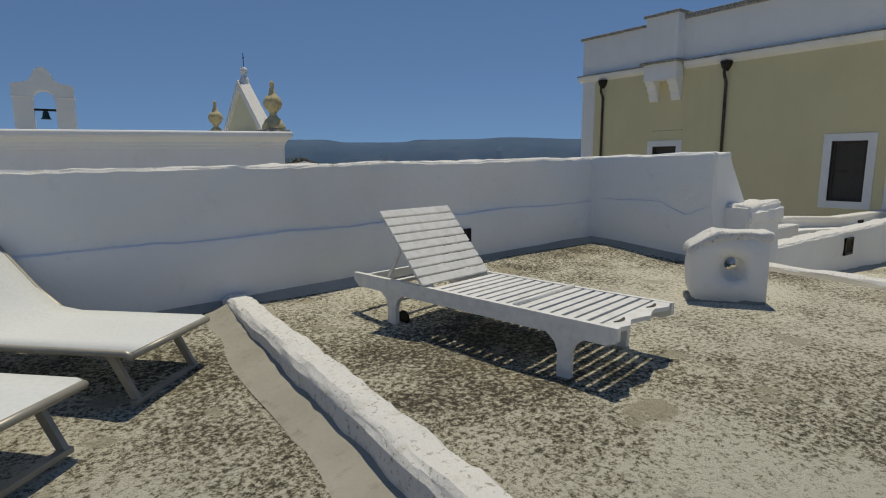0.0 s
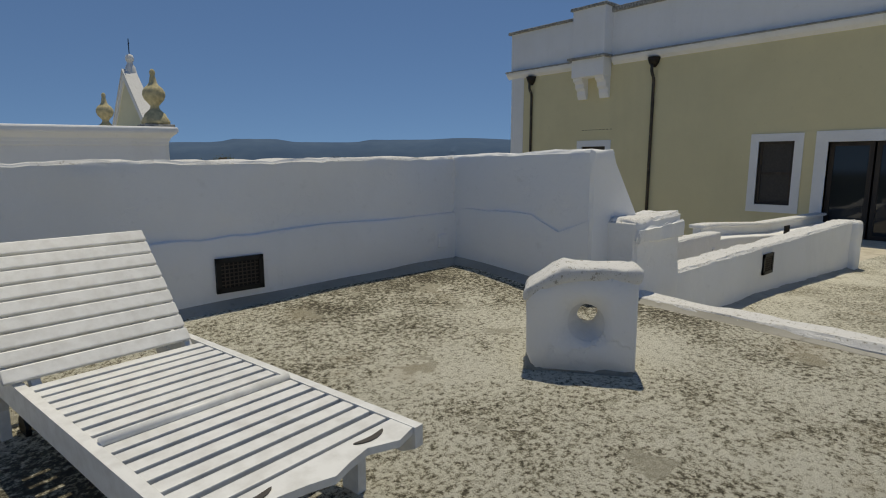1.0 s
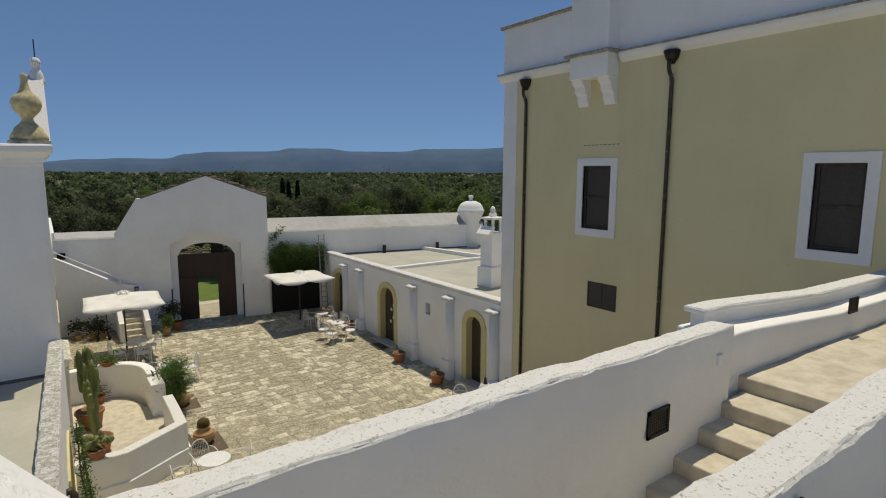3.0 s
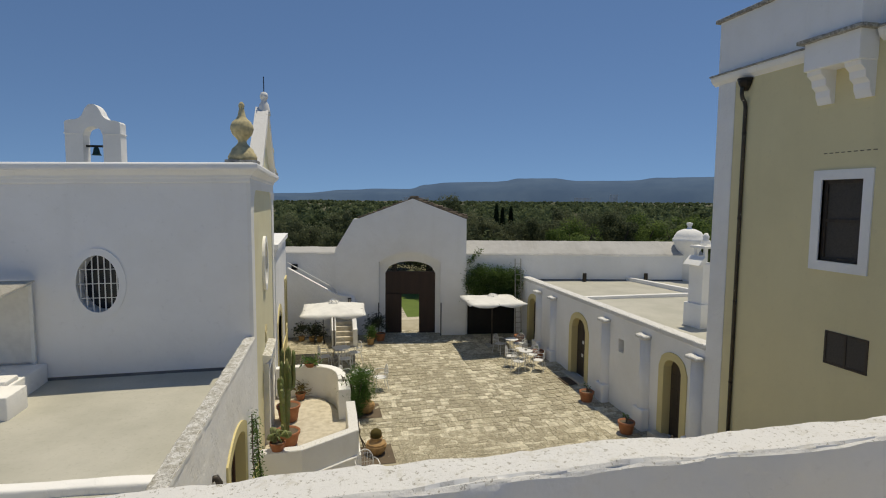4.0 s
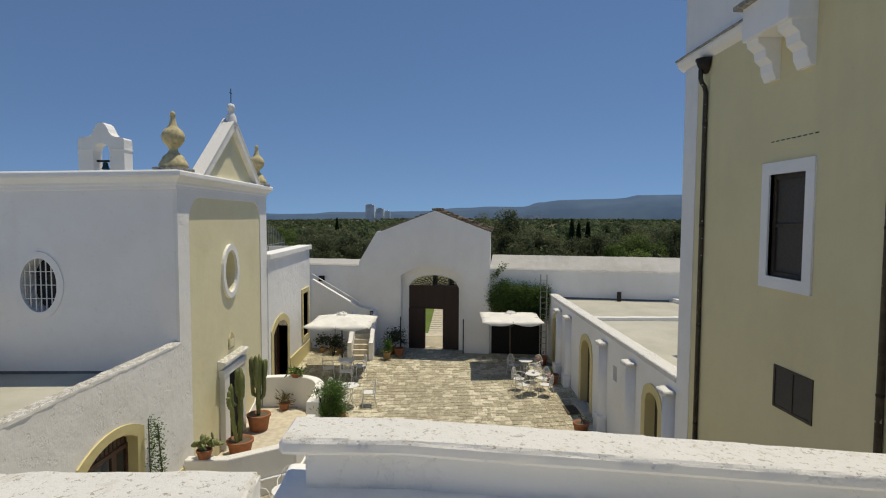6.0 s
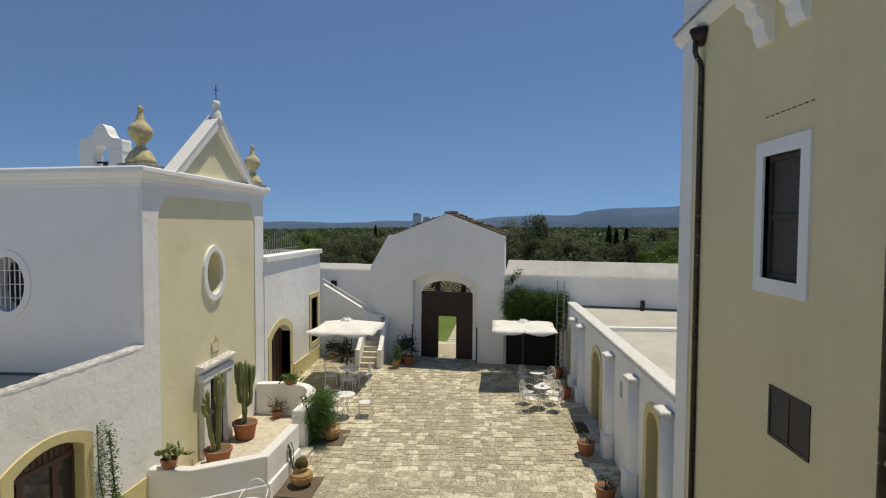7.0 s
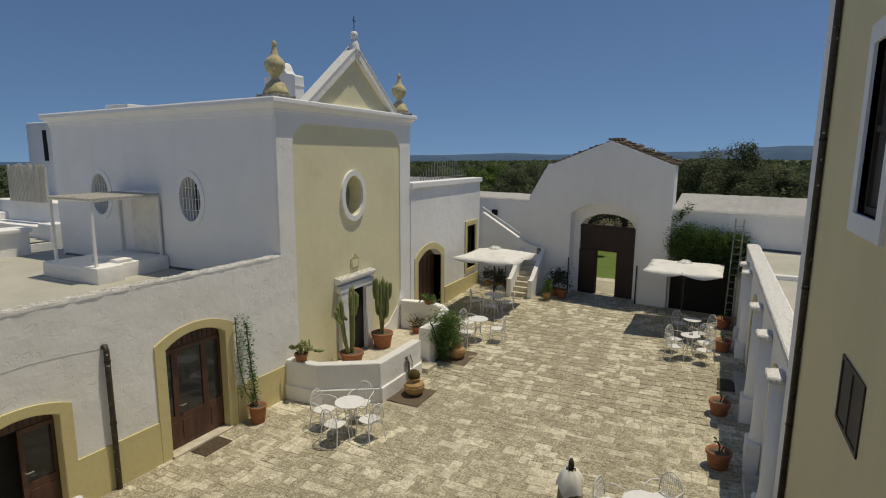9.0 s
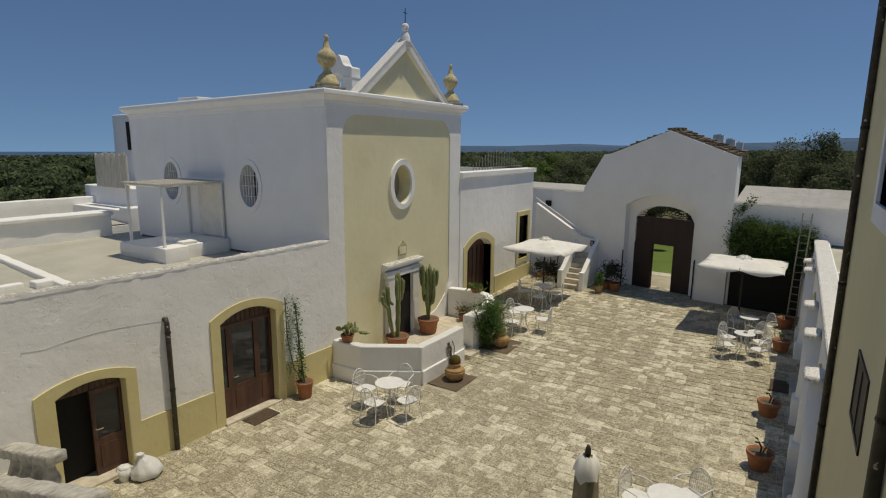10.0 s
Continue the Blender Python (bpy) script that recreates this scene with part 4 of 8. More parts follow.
add_tube(bm, [(5.72, PY - 0.09, PZ + PH + 0.72), (5.72, PY + 0.09, PZ + PH + 0.72)], 0.010, 6)
part("cross", bm, IRON, ped, "thin iron cross")


def finial(x, y, z):
    f = thing("roof_finial", "yellow weathered stone vase finial on the chapel cornice", "finial", pose(x, y, z), "chapel finials")
    bm = bmesh.new()
    add_box(bm, -0.33, 0.33, -0.33, 0.33, 0.0, 0.07, 0.015)
    part("plinth", bm, COPING, f)
    bm = bmesh.new()
    add_lathe(bm, [(0.30, 0.07), (0.31, 0.14), (0.27, 0.22), (0.25, 0.24), (0.22, 0.32), (0.15, 0.38), (0.10, 0.44), (0.09, 0.50), (0.13, 0.55), (0.21, 0.64), (0.245, 0.74), (0.235, 0.83), (0.19, 0.91), (0.12, 0.97), (0.085, 1.03), (0.06, 1.15), (0.05, 1.20), (0.062, 1.23), (0.06, 1.28), (0.03, 1.33), (0, 1.34)], 24)
    part("vase", bm, FINIAL, f, smooth=True)
    return f


fa = finial(5.50, 15.57, 1.75)
copy_thing(fa, pose(5.52, 21.40, 1.75))

# bell gable
bg = thing("bell_gable", "white bell gable with an arched opening on the chapel roof", "bell gable", pose(0.64, 21.10, 1.62, 0, 0, -3) @ Matrix.Diagonal((1.08, 1.0, 1.0, 1.0)))
bm = bmesh.new()
hi = arch(-0.25, 0.25, 1.20, 1.46, 10)
add_wall(bm, -0.70, 0.70, 0.0, 1.52, [([(-0.25, 0.0), (0.25, 0.0)], hi)], lambda u, z, d: Vector((u, d, z)), 0.45)
crest = [(0.70, 1.52), (0.70, 1.57), (0.66, 1.62), (0.56, 1.645), (0.42, 1.66), (0.32, 1.71), (0.25, 1.80), (0.20, 1.93), (0.14, 2.04), (0.06, 2.11)]
add_prism(bm, [(u, 0.0, z) for u, z in crest] + [(-u, 0.0, z) for u, z in crest[::-1]], (0, 0.45, 0))
part("gable", bm, WHITE, bg)
for u0, u1 in ((-0.72, -0.26), (0.26, 0.72)):
    bm = bmesh.new()
    add_box(bm, u0, u1, -0.015, 0.465, 1.24, 1.28, 0.008)
    part("string_course", bm, WHITE, bg)
bm = bmesh.new()
add_tube(bm, [(-0.25, 0.2, 0.90), (0.25, 0.2, 0.90)], 0.035, 8)
part("yoke", bm, IRON, bg)
bm = bmesh.new()
add_lathe(bm, [(0.0, 0.88), (0.04, 0.87), (0.07, 0.83), (0.08, 0.74), (0.10, 0.67), (0.13, 0.63), (0.11, 0.63), (0.0, 0.66)], 16, Matrix.Translation((0, 0.2, 0)))
part("bell", bm, BRONZE, bg, "small green bronze bell", smooth=True)

# chapel doorway
bm = bmesh.new()
add_box(bm, 5.63, 5.78, 17.62, 17.97, -5.7, -3.55, 0.01)
add_box(bm, 5.63, 5.78, 18.88, 19.23, -5.7, -3.55, 0.01)
add_box(bm, 5.63, 5.80, 17.55, 19.30, -3.56, -3.36, 0.01)
add_prism(bm, [(5.63, 17.48, -3.36), (5.77, 17.48, -3.30), (5.80, 17.48, -3.24), (5.86, 17.48, -3.20), (5.86, 17.48, -3.14), (5.63, 17.48, -3.10)], (0, 1.86, 0))
flaking_top(structure("trim_chapel_door", bm, WHITE_OLD, "white stone door frame with a moulded lintel", "door frame"), -3.3, CRUMBLED)
# no doorway is cut: a black sheet paints the unlit inside
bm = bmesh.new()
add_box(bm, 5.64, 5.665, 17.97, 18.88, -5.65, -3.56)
structure("door_chapel", bm, DARK, "flat black sheet for the unlit doorway of the chapel", "doorway")
sh = thing("wall_plaque", "small gabled stone plaque above the chapel door", "plaque")
bm = bmesh.new()
add_prism(bm, [(5.64, 18.28, -2.98), (5.64, 18.68, -2.98), (5.64, 18.68, -2.68), (5.64, 18.48, -2.50), (5.64, 18.28, -2.68)], (0.03, 0, 0))
part("frame", bm, FINIAL, sh)
bm = bmesh.new()
add_box(bm, 5.668, 5.68, 18.33, 18.63, -2.93, -2.70)
part("panel", bm, YELLOW_PALE, sh)

# ---- annex north of the chapel ----
AD = (22.38, 24.28, -3.47, -3.10)
AW = (26.82, 27.72, -4.50, -2.60)
bm = bmesh.new()
add_wall(bm, 21.86, 28.26, -6.0, -0.72, [door_opening(AD[0], AD[1], -5.6, AD[2], AD[3]), rect(AW[0], AW[1], AW[2], AW[3])], west, 0.5)
structure("wall_annex", bm, WHITE, "whitewashed annex beside the chapel", "wall")
bm = bmesh.new()
add_box(bm, 5.2, 5.80, 21.86, 28.32, -0.74, -0.545, 0.02)
structure("trim_annex_coping", bm, WHITE, "projecting white coping of the annex", "coping")
bm = bmesh.new()
add_box(bm, -2.0, 5.21, 21.88, 28.1, -1.1, -0.95)
structure("roof_annex", bm, ROOF, "flat screed roof of the annex", "roof")
bm = bmesh.new()
add_box(bm, -2.2, -2.0, 21.88, 28.1, -6.0, -0.6)
add_box(bm, -2.2, 5.21, 28.06, 28.26, -6.0, -0.6)
structure("wall_annex_back", bm, WHITE, "white rear walls of the annex", "wall")
bm = bmesh.new()
surround(bm, AD[0], AD[1], -5.6, AD[2], AD[3], 0.26, west, -0.03, 0.3, 0.24)
structure("trim_annex_door", bm, YELLOW_TRIM, "ochre arched door surround", "door surround")
bm = bmesh.new()
ring_between(bm, [(AW[0] - 0.2, AW[2] - 0.2), (AW[1] + 0.2, AW[2] - 0.2), (AW[1] + 0.2, AW[3] + 0.2), (AW[0] - 0.2, AW[3] + 0.2)], [(AW[0], AW[2]), (AW[1], AW[2]), (AW[1], AW[3]), (AW[0], AW[3])], west, -0.05, 0.2, closed=True)
structure("trim_annex_window", bm, YELLOW_TRIM, "ochre window surround", "window surround")
bm = bmesh.new()
add_box(bm, 5.69, 5.74, 24.62, 28.24, -6.0, -4.85, 0.01)
structure("baseboard_annex", bm, YELLOW_TRIM, "ochre dado of the annex", "dado")

# ---- gate house ----
GA = Vector((8.97, 28.48, 0))
gdir = Vector((0.9777, -0.2098, 0))
gback = Vector((0.2098, 0.9777, 0))


def gate(u, z, d):
    return GA + gdir * u + gback * d + Vector((0, 0, z))


GW = 5.03
bm = bmesh.new()
g_hi = segment(0.93, 3.83, -1.94, -1.47, 14)
gh = [([(0.93, -5.6), (3.83, -5.6)], g_hi)]
add_wall(bm, 0.0, GW, -6.2, 0.0, gh, gate, 0.40)
add_prism(bm, [gate(0, 0, 0), gate(GW, 0, 0), gate(GW, 0.10, 0), gate(GW - 0.1, 0.13, 0), gate(GW / 2, 1.04, 0), gate(0.1, 0.13, 0), gate(0, 0.10, 0)], tuple(gback * 0.40))
structure("wall_gatehouse", bm, WHITE, "whitewashed gatehouse with a gabled top and an arched passage", "gatehouse")
bm = bmesh.new()
add_prism(bm, [gate(0.0, 0.08, 0.03), gate(-0.22, 0.09, 0.03), gate(-0.26, 0.03, 0.03), gate(-1.10, -1.36, 0.03), gate(-1.10, -6.2, 0.03), gate(0.0, -6.2, 0.03)], tuple(gback * 0.5))
structure("wall_gate_buttress", bm, WHITE, "sloping white shoulder beside the gatehouse", "wall")
bm = bmesh.new()
add_wall(bm, 0.35, GW - 0.75, -6.2, -0.2, [([(1.20, -5.6), (3.58, -5.6)], arch(1.20, 3.58, -2.50, -1.93, 14))], lambda u, z, d: gate(u, z, 0.40 + d), 0.75)
structure("wall_gate_inner", bm, WHITE, "inner arch of the gate passage", "wall")

roof_tiles = tagged(thing("roof_gatehouse", "dark stepped roof tiles along the gatehouse gable", "roof"), kind="structure")
tile_mesh = None
tile_rnd = random.Random(21)
for sgn in (-1, 1):
    for row in range(3 if sgn > 0 else 2):
        for k in range(11):
            u = GW / 2 + sgn * (0.08 + k * 0.235)
            z = 1.075 - (abs(u - GW / 2)) * 0.362 + tile_rnd.uniform(-0.02, 0.035) + (0.05 * row if sgn > 0 else 0.0)
            if tile_mesh is None:
                bm = bmesh.new()
                add_box(bm, -0.15, 0.15, -0.19, 0.19, -0.04, 0.04, 0.012)
                t = part("tile", bm, TILE, roof_tiles)
                tile_mesh = t.data
            else:
                t = new("tile", tile_mesh)
                t.parent = roof_tiles
            t.matrix_basis = Matrix.Translation(gate(u, z - 0.04, 0.24 + row * 0.26)) @ pose(0, 0, 0, tile_rnd.uniform(-4, 4), sgn * tile_rnd.uniform(3, 12), -12.1 + tile_rnd.uniform(-6, 6))
for k in range(3):
    t = new("tile", tile_mesh)
    t.parent = roof_tiles
    t.matrix_basis = Matrix.Translation(gate(GW / 2 + 0.05 * k, 1.10 + 0.015 * k, 0.24 + 0.26 * k)) @ pose(0, 0, 0, 0, 2, -12.1)

# boundary wall with its sloped top, right and left of the gate
def boundary(u0, u1, d0, ztop, zlip, w=0.9):
    bm = bmesh.new()
    n = max(2, int((u1 - u0) / 0.18))
    prev = None
    for i in range(n + 1):
        u = u0 + (u1 - u0) * i / n
        j = 0.025 * noise.noise((u * 1.5, 0, 0)) + 0.022 * noise.noise((u * 5.5, 3, 0))
        cur = [bm.verts.new(p) for p in (gate(u, -6.2, d0), gate(u, zlip + j, d0), gate(u, zlip + 0.06 + j, d0 - 0.03), gate(u, zlip + 0.12 + j, d0 + 0.03), gate(u, ztop + j, d0 + w * 0.8), gate(u, ztop - 0.02, d0 + w), gate(u, -6.2, d0 + w))]
        if prev:
            for k in range(6):
                bm.faces.new((prev[k], cur[k], cur[k + 1], prev[k + 1]))
        else:
            bm.faces.new(cur)
        prev = cur
    bm.faces.new(prev)
    return bm


flaking_top(structure("wall_boundary", boundary(GW, 16.3, 0.15, -0.98, -1.62, 1.3), WHITE, "thick white boundary wall with a weathered sloped top", "wall"), -1.8, WEATHERED_SHADE)
flaking_top(structure("wall_boundary_west", boundary(-4.6, -0.9, 0.28, -1.30, -1.62, 0.8), WHITE, "white boundary wall between gate and annex", "wall"), -1.8, WEATHERED_SHADE)

# ---- low east range ----
XE = 16.44


def east(u, z, d):
    return Vector((XE + d, u, z))


E_DOORS = [(20.42, 21.50, -3.72, -3.30), (15.08, 15.85, -3.58, -3.30), (24.9, 25.8, -3.75, -3.35)]
bm = bmesh.new()
ops = []
for u0, u1, sp, ap in E_DOORS:
    hd = arch(u0, u1, sp, ap)
    ops.append(([(u0, -5.55), (u1, -5.55)], hd))
ops.append(rect(17.93, 18.24, -3.80, -3.38))
add_wall(bm, 14.25, 27.3, -6.2, -2.62, ops, east, 0.4)
structure("wall_east_low", bm, WHITE, "whitewashed low east range with arched doors", "wall")
bm = bmesh.new()
add_rough(bm, XE - 0.02, 16.80, 14.25, 27.1, -2.70, -2.56, 0.06, 0.02, 0.014, 5.0, chip=0.02)
structure("trim_east_coping", bm, CHIPPED_OLD, "flaking white top edge of the east range", "coping", smooth=True)
bm = bmesh.new()
sheet(bm, steps(16.75, 27.0, 20), steps(14.2, 27.2, 26), lambda x, y: -2.78, 0.03, 0.5)
structure("roof_east", bm, ROOF, "pale screed flat roof of the east range", "roof", smooth=True)
bm = bmesh.new()
add_rough(bm, 16.8, 22.2, 21.66, 21.84, -2.9, -2.66, 0.2, 0.03, 0.015, 2.0)
mm = Matrix.Translation((22.2, 21.7, 0)) @ Matrix.Rotation(radians(10), 4, "Z")
add_rough(bm, -0.1, 0.1, -4.0, 5.0, -2.9, -2.6, 0.2, 0.03, 0.015, 2.0, m=mm)
structure("trim_east_roof_ridges", bm, WHITE_OLD, "low white ridges across the east roof", "roof ridge", smooth=True)
# narrow dark strip along the foot of the boundary wall
bm = bmesh.new()
a, b = gate(8.1, 0, 0.15), gate(16.2, 0, 0.15)
cove(bm, a.x, a.y, b.x, b.y, -gback.x, -gback.y, lambda x, y: -2.79, 0.07, 0.07, 40)
structure("trim_east_foot", bm, FOOTLINE, "dark line where the roof meets the boundary wall", "sealing line", smooth=True)
for u0, u1, sp, ap in E_DOORS:
    bm = bmesh.new()
    inner = [(u0 + 0.012, -5.6)] + arch(u0 + 0.012, u1 - 0.012, sp, ap - 0.012) + [(u1 - 0.012, -5.6)]
    outer = [(u0 - 0.22, -5.6)] + arch(u0 - 0.22, u1 + 0.22, sp, ap + 0.2) + [(u1 + 0.22, -5.6)]
    ring_between(bm, outer, inner, east, -0.03, 0.25)
    structure("trim_east_door", bm, YELLOW_TRIM, "ochre surround of an arched door", "door surround")
    bm = bmesh.new()
    add_box(bm, XE - 0.30, XE + 0.1, u0 - 0.25, u1 + 0.25, -6.0, -5.50, 0.02)
    structure("trim_east_step", bm, STEPSTONE, "worn stone door step", "door step")
bm = bmesh.new()
add_box(bm, XE + 0.3, XE + 0.32, 17.9, 18.3, -3.85, -3.3)
structure("window_niche", bm, COVE, "small grey niche window in the white wall", "window")


def pilaster(y):
    p = tagged(thing("pilaster", "white half-round buttress pier with a square cap", "pilaster", pose(XE, y, 0), "courtyard piers"), kind="structure")
    bm = bmesh.new()
    add_lathe(bm, [(0.22, -5.1), (0.20, -4.95), (0.185, -4.7), (0.18, -2.95)], 20, Matrix.Translation((-0.01, 0, 0)))
    part("shaft", bm, WHITE, p, smooth=True)
    bm = bmesh.new()
    add_rough(bm, -0.27, 0.0, -0.26, 0.26, -6.0, -5.05, 0.1, 0.05, 0.015)
    part("base", bm, WHITE, p, smooth=True)
    bm = bmesh.new()
    add_rough(bm, -0.27, 0.0, -0.24, 0.24, -2.98, -2.88, 0.05, 0.03, 0.016, 8.0, chip=0.02)
    part("cap", bm, CHIPPED_OLD, p, smooth=True)
    return p


p0 = pilaster(14.46)
for y in (16.70, 18.95, 23.1, 24.6):
    copy_thing(p0, pose(XE, y, 0))

# ---- ochre house ----
W1 = (10.47, 11.29, -0.11, 1.415)
GR = (10.17, 11.02, -2.02, -1.43)
W3 = (5.49, 6.25, -0.06, 1.43)
D3 = (3.30, 4.83, -0.75, 1.39)
bm = bmesh.new()
add_wall(bm, -7.0, 14.20, -6.2, 3.85, [rect(W1[0], W1[1], W1[2], W1[3]), rect(W3[0], W3[1], W3[2], W3[3]), rect(D3[0], D3[1], D3[2], D3[3])], east, 0.5)
structure("wall_house", bm, YELLOW, "tall ochre-rendered house wall", "wall")
bm = bmesh.new()
add_box(bm, 16.9, 26.0, 13.75, 14.20, -6.2, 3.85)
add_box(bm, 25.6, 26.0, -7.0, 13.75, -6.2, 3.85)
structure("wall_house_north", bm, WHITE, "white gable end of the ochre house", "wall")
bm = bmesh.new()
add_box(bm, XE - 0.02, XE + 0.3, 13.68, 14.22, -6.2, 3.80, 0.01)
structure("trim_house_corner", bm, WHITE, "white painted corner strip of the house", "corner strip")
# parapet with string course and coping
bm = bmesh.new()
add_box(bm, XE - 0.02, 26.0, -7.0, 14.24, 3.86, 5.18, 0.0)
structure("wall_house_parapet", bm, WHITE_SMOOTH, "tall white parapet of the ochre house", "parapet")
bm = bmesh.new()
for y0, y1 in ((-7.0, 10.32), (11.52, 14.36)):
    add_prism(bm, [(XE, y0, 3.72), (XE - 0.10, y0, 3.80), (XE - 0.14, y0, 3.88), (XE - 0.14, y0, 3.93), (XE, y0, 3.96)], (0, y1 - y0, 0))
structure("trim_string_course", bm, WHITE_SMOOTH, "white moulded string course under the parapet", "moulding")
bm = bmesh.new()
for y0, y1 in ((-7.0, 10.32), (11.52, 14.40)):
    add_rough(bm, XE - 0.17, XE + 0.02, y0, y1, 3.925, 3.965, 0.12, 0.012, 0.008, 8.0)
structure("trim_string_lichen", bm, COPING, "lichen-blackened upper edge of the moulding", "moulding", smooth=True)
bm = bmesh.new()
add_rough(bm, XE - 0.10, XE + 0.5, 11.4, 14.34, 5.17, 5.25, 0.12, 0.02, 0.012, 6.0)
add_rough(bm, XE - 0.10, XE + 0.5, -7.0, 10.42, 5.17, 5.31, 0.15, 0.02, 0.012, 6.0)
structure("trim_house_coping", bm, COPING, "grey lichen-covered coping of the house parapet", "coping", smooth=True)

box = tagged(thing("machicolation", "white projecting defence box on stone brackets", "box turret"), kind="structure")
bm = bmesh.new()
add_box(bm, XE - 0.42, XE, 10.38, 11.48, 3.42, 5.34, 0.02)
part("body", bm, WHITE_SMOOTH, box)
bm = bmesh.new()
add_rough(bm, XE - 0.52, XE, 10.28, 11.58, 3.92, 3.99, 0.1, 0.015, 0.01, 7.0)
part("string", bm, COPING, box, smooth=True)
bm = bmesh.new()
add_rough(bm, XE - 0.48, XE + 0.3, 10.32, 11.54, 5.32, 5.40, 0.1, 0.015, 0.01, 7.0)
part("coping", bm, COPING, box, smooth=True)
for y0 in (10.40, 11.16):
    bm = bmesh.new()
    add_prism(bm, [(XE, y0, 2.82), (XE - 0.06, y0, 2.82), (XE - 0.12, y0, 2.95), (XE - 0.13, y0, 3.06), (XE - 0.22, y0, 3.14), (XE - 0.24, y0, 3.26), (XE - 0.34, y0, 3.34), (XE - 0.36, y0, 3.44), (XE, y0, 3.44)], (0, 0.30, 0))
    part("bracket", bm, WHITE_SMOOTH, box)


def window_frame(name, u0, u1, z0, z1, w, label):
    bm = bmesh.new()
    ring_between(bm, [(u0 - w, z0 - w), (u1 + w, z0 - w), (u1 + w, z1 + w), (u0 - w, z1 + w)], [(u0, z0), (u1, z0), (u1, z1), (u0, z1)], east, -0.03, 0.16, closed=True)
    return structure(name, bm, WHITE, label, "window surround")


window_frame("trim_window", *W1, 0.18, "flat white surround of the house window")
window_frame("trim_window_2", *W3, 0.18, "flat white surround of the terrace window")
window_frame("trim_door_house", *D3, 0.24, "broad white surround of the terrace door")


def shuttered(name, u0, u1, z0, z1, label):
    w = tagged(thing(name, label, "window"), kind="structure")
    bm = bmesh.new()
    ring_between(bm, [(u0, z0), (u1, z0), (u1, z1), (u0, z1)], [(u0 + 0.07, z0 + 0.07), (u1 - 0.07, z0 + 0.07), (u1 - 0.07, z1 - 0.07), (u0 + 0.07, z1 - 0.07)], east, 0.05, 0.11, closed=True)
    part("frame", bm, SHUTTER, w)
    zm = (z0 + z1) / 2
    bm = bmesh.new()
    add_box(bm, XE + 0.055, XE + 0.10, u0 + 0.07, u1 - 0.07, zm - 0.03, zm + 0.03)
    part("rail", bm, SHUTTER, w)
    bm = bmesh.new()
    add_box(bm, XE + 0.08, XE + 0.09, u0 + 0.06, u1 - 0.06, z0 + 0.06, zm - 0.02)
    part("pane", bm, SCREEN, w)
    bm = bmesh.new()
    add_box(bm, XE + 0.08, XE + 0.09, u0 + 0.06, u1 - 0.06, zm + 0.02, z1 - 0.06)
    part("pane", bm, SCREEN, w)
    # black sheet for the shade of the room behind
    bm = bmesh.new()
    add_box(bm, XE + 0.3, XE + 0.32, u0, u1, z0, z1)
    part("backing", bm, DARK, w)


shuttered("window_1", *W1, "dark brown screened window in a white surround")
shuttered("window_2", *W3, "dark brown screened terrace window")
gl = tagged(thing("window_grille", "dark barred low window in the ochre wall", "window"), kind="structure")
bm = bmesh.new()
add_box(bm, XE - 0.004, XE + 0.02, GR[0], GR[1], GR[2], GR[3])
part("pane", bm, SCREEN, gl)
for u in (0.0, 0.5, 1.0):
    bm = bmesh.new()
    y = GR[0] + 0.02 + (GR[1] - GR[0] - 0.04) * u
    add_box(bm, XE - 0.016, XE + 0.005, y - 0.02, y + 0.02, GR[2], GR[3])
    part("stile", bm, SHUTTER, gl)
for z in (GR[2], GR[3]):
    bm = bmesh.new()
    add_box(bm, XE - 0.015, XE + 0.006, GR[0], GR[1], z - 0.02, z + 0.02)
    part("rail", bm, SHUTTER, gl)

dd = tagged(thing("door_house", "dark glazed terrace door standing half open", "door"), kind="structure")
# the unlit room is painted as a black sheet
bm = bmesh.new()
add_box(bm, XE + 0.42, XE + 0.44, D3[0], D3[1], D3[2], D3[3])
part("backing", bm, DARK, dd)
for y0, y1 in ((D3[0], 3.98), (4.02, D3[1])):
    leaf = None
    bm = bmesh.new()
    ring_between(bm, [(y0, D3[2]), (y1, D3[2]), (y1, D3[3]), (y0, D3[3])], [(y0 + 0.09, D3[2] + 0.12), (y1 - 0.09, D3[2] + 0.12), (y1 - 0.09, D3[3] - 0.09), (y0 + 0.09, D3[3] - 0.09)], east, 0.14, 0.19, closed=True)
    leaf = part("leaf", bm, SHUTTER, dd)
    bm = bmesh.new()
    add_box(bm, XE + 0.16, XE + 0.168, y0 + 0.08, y1 - 0.08, D3[2] + 0.1, D3[3] - 0.08)
    part("pane", bm, GLASS, leaf)


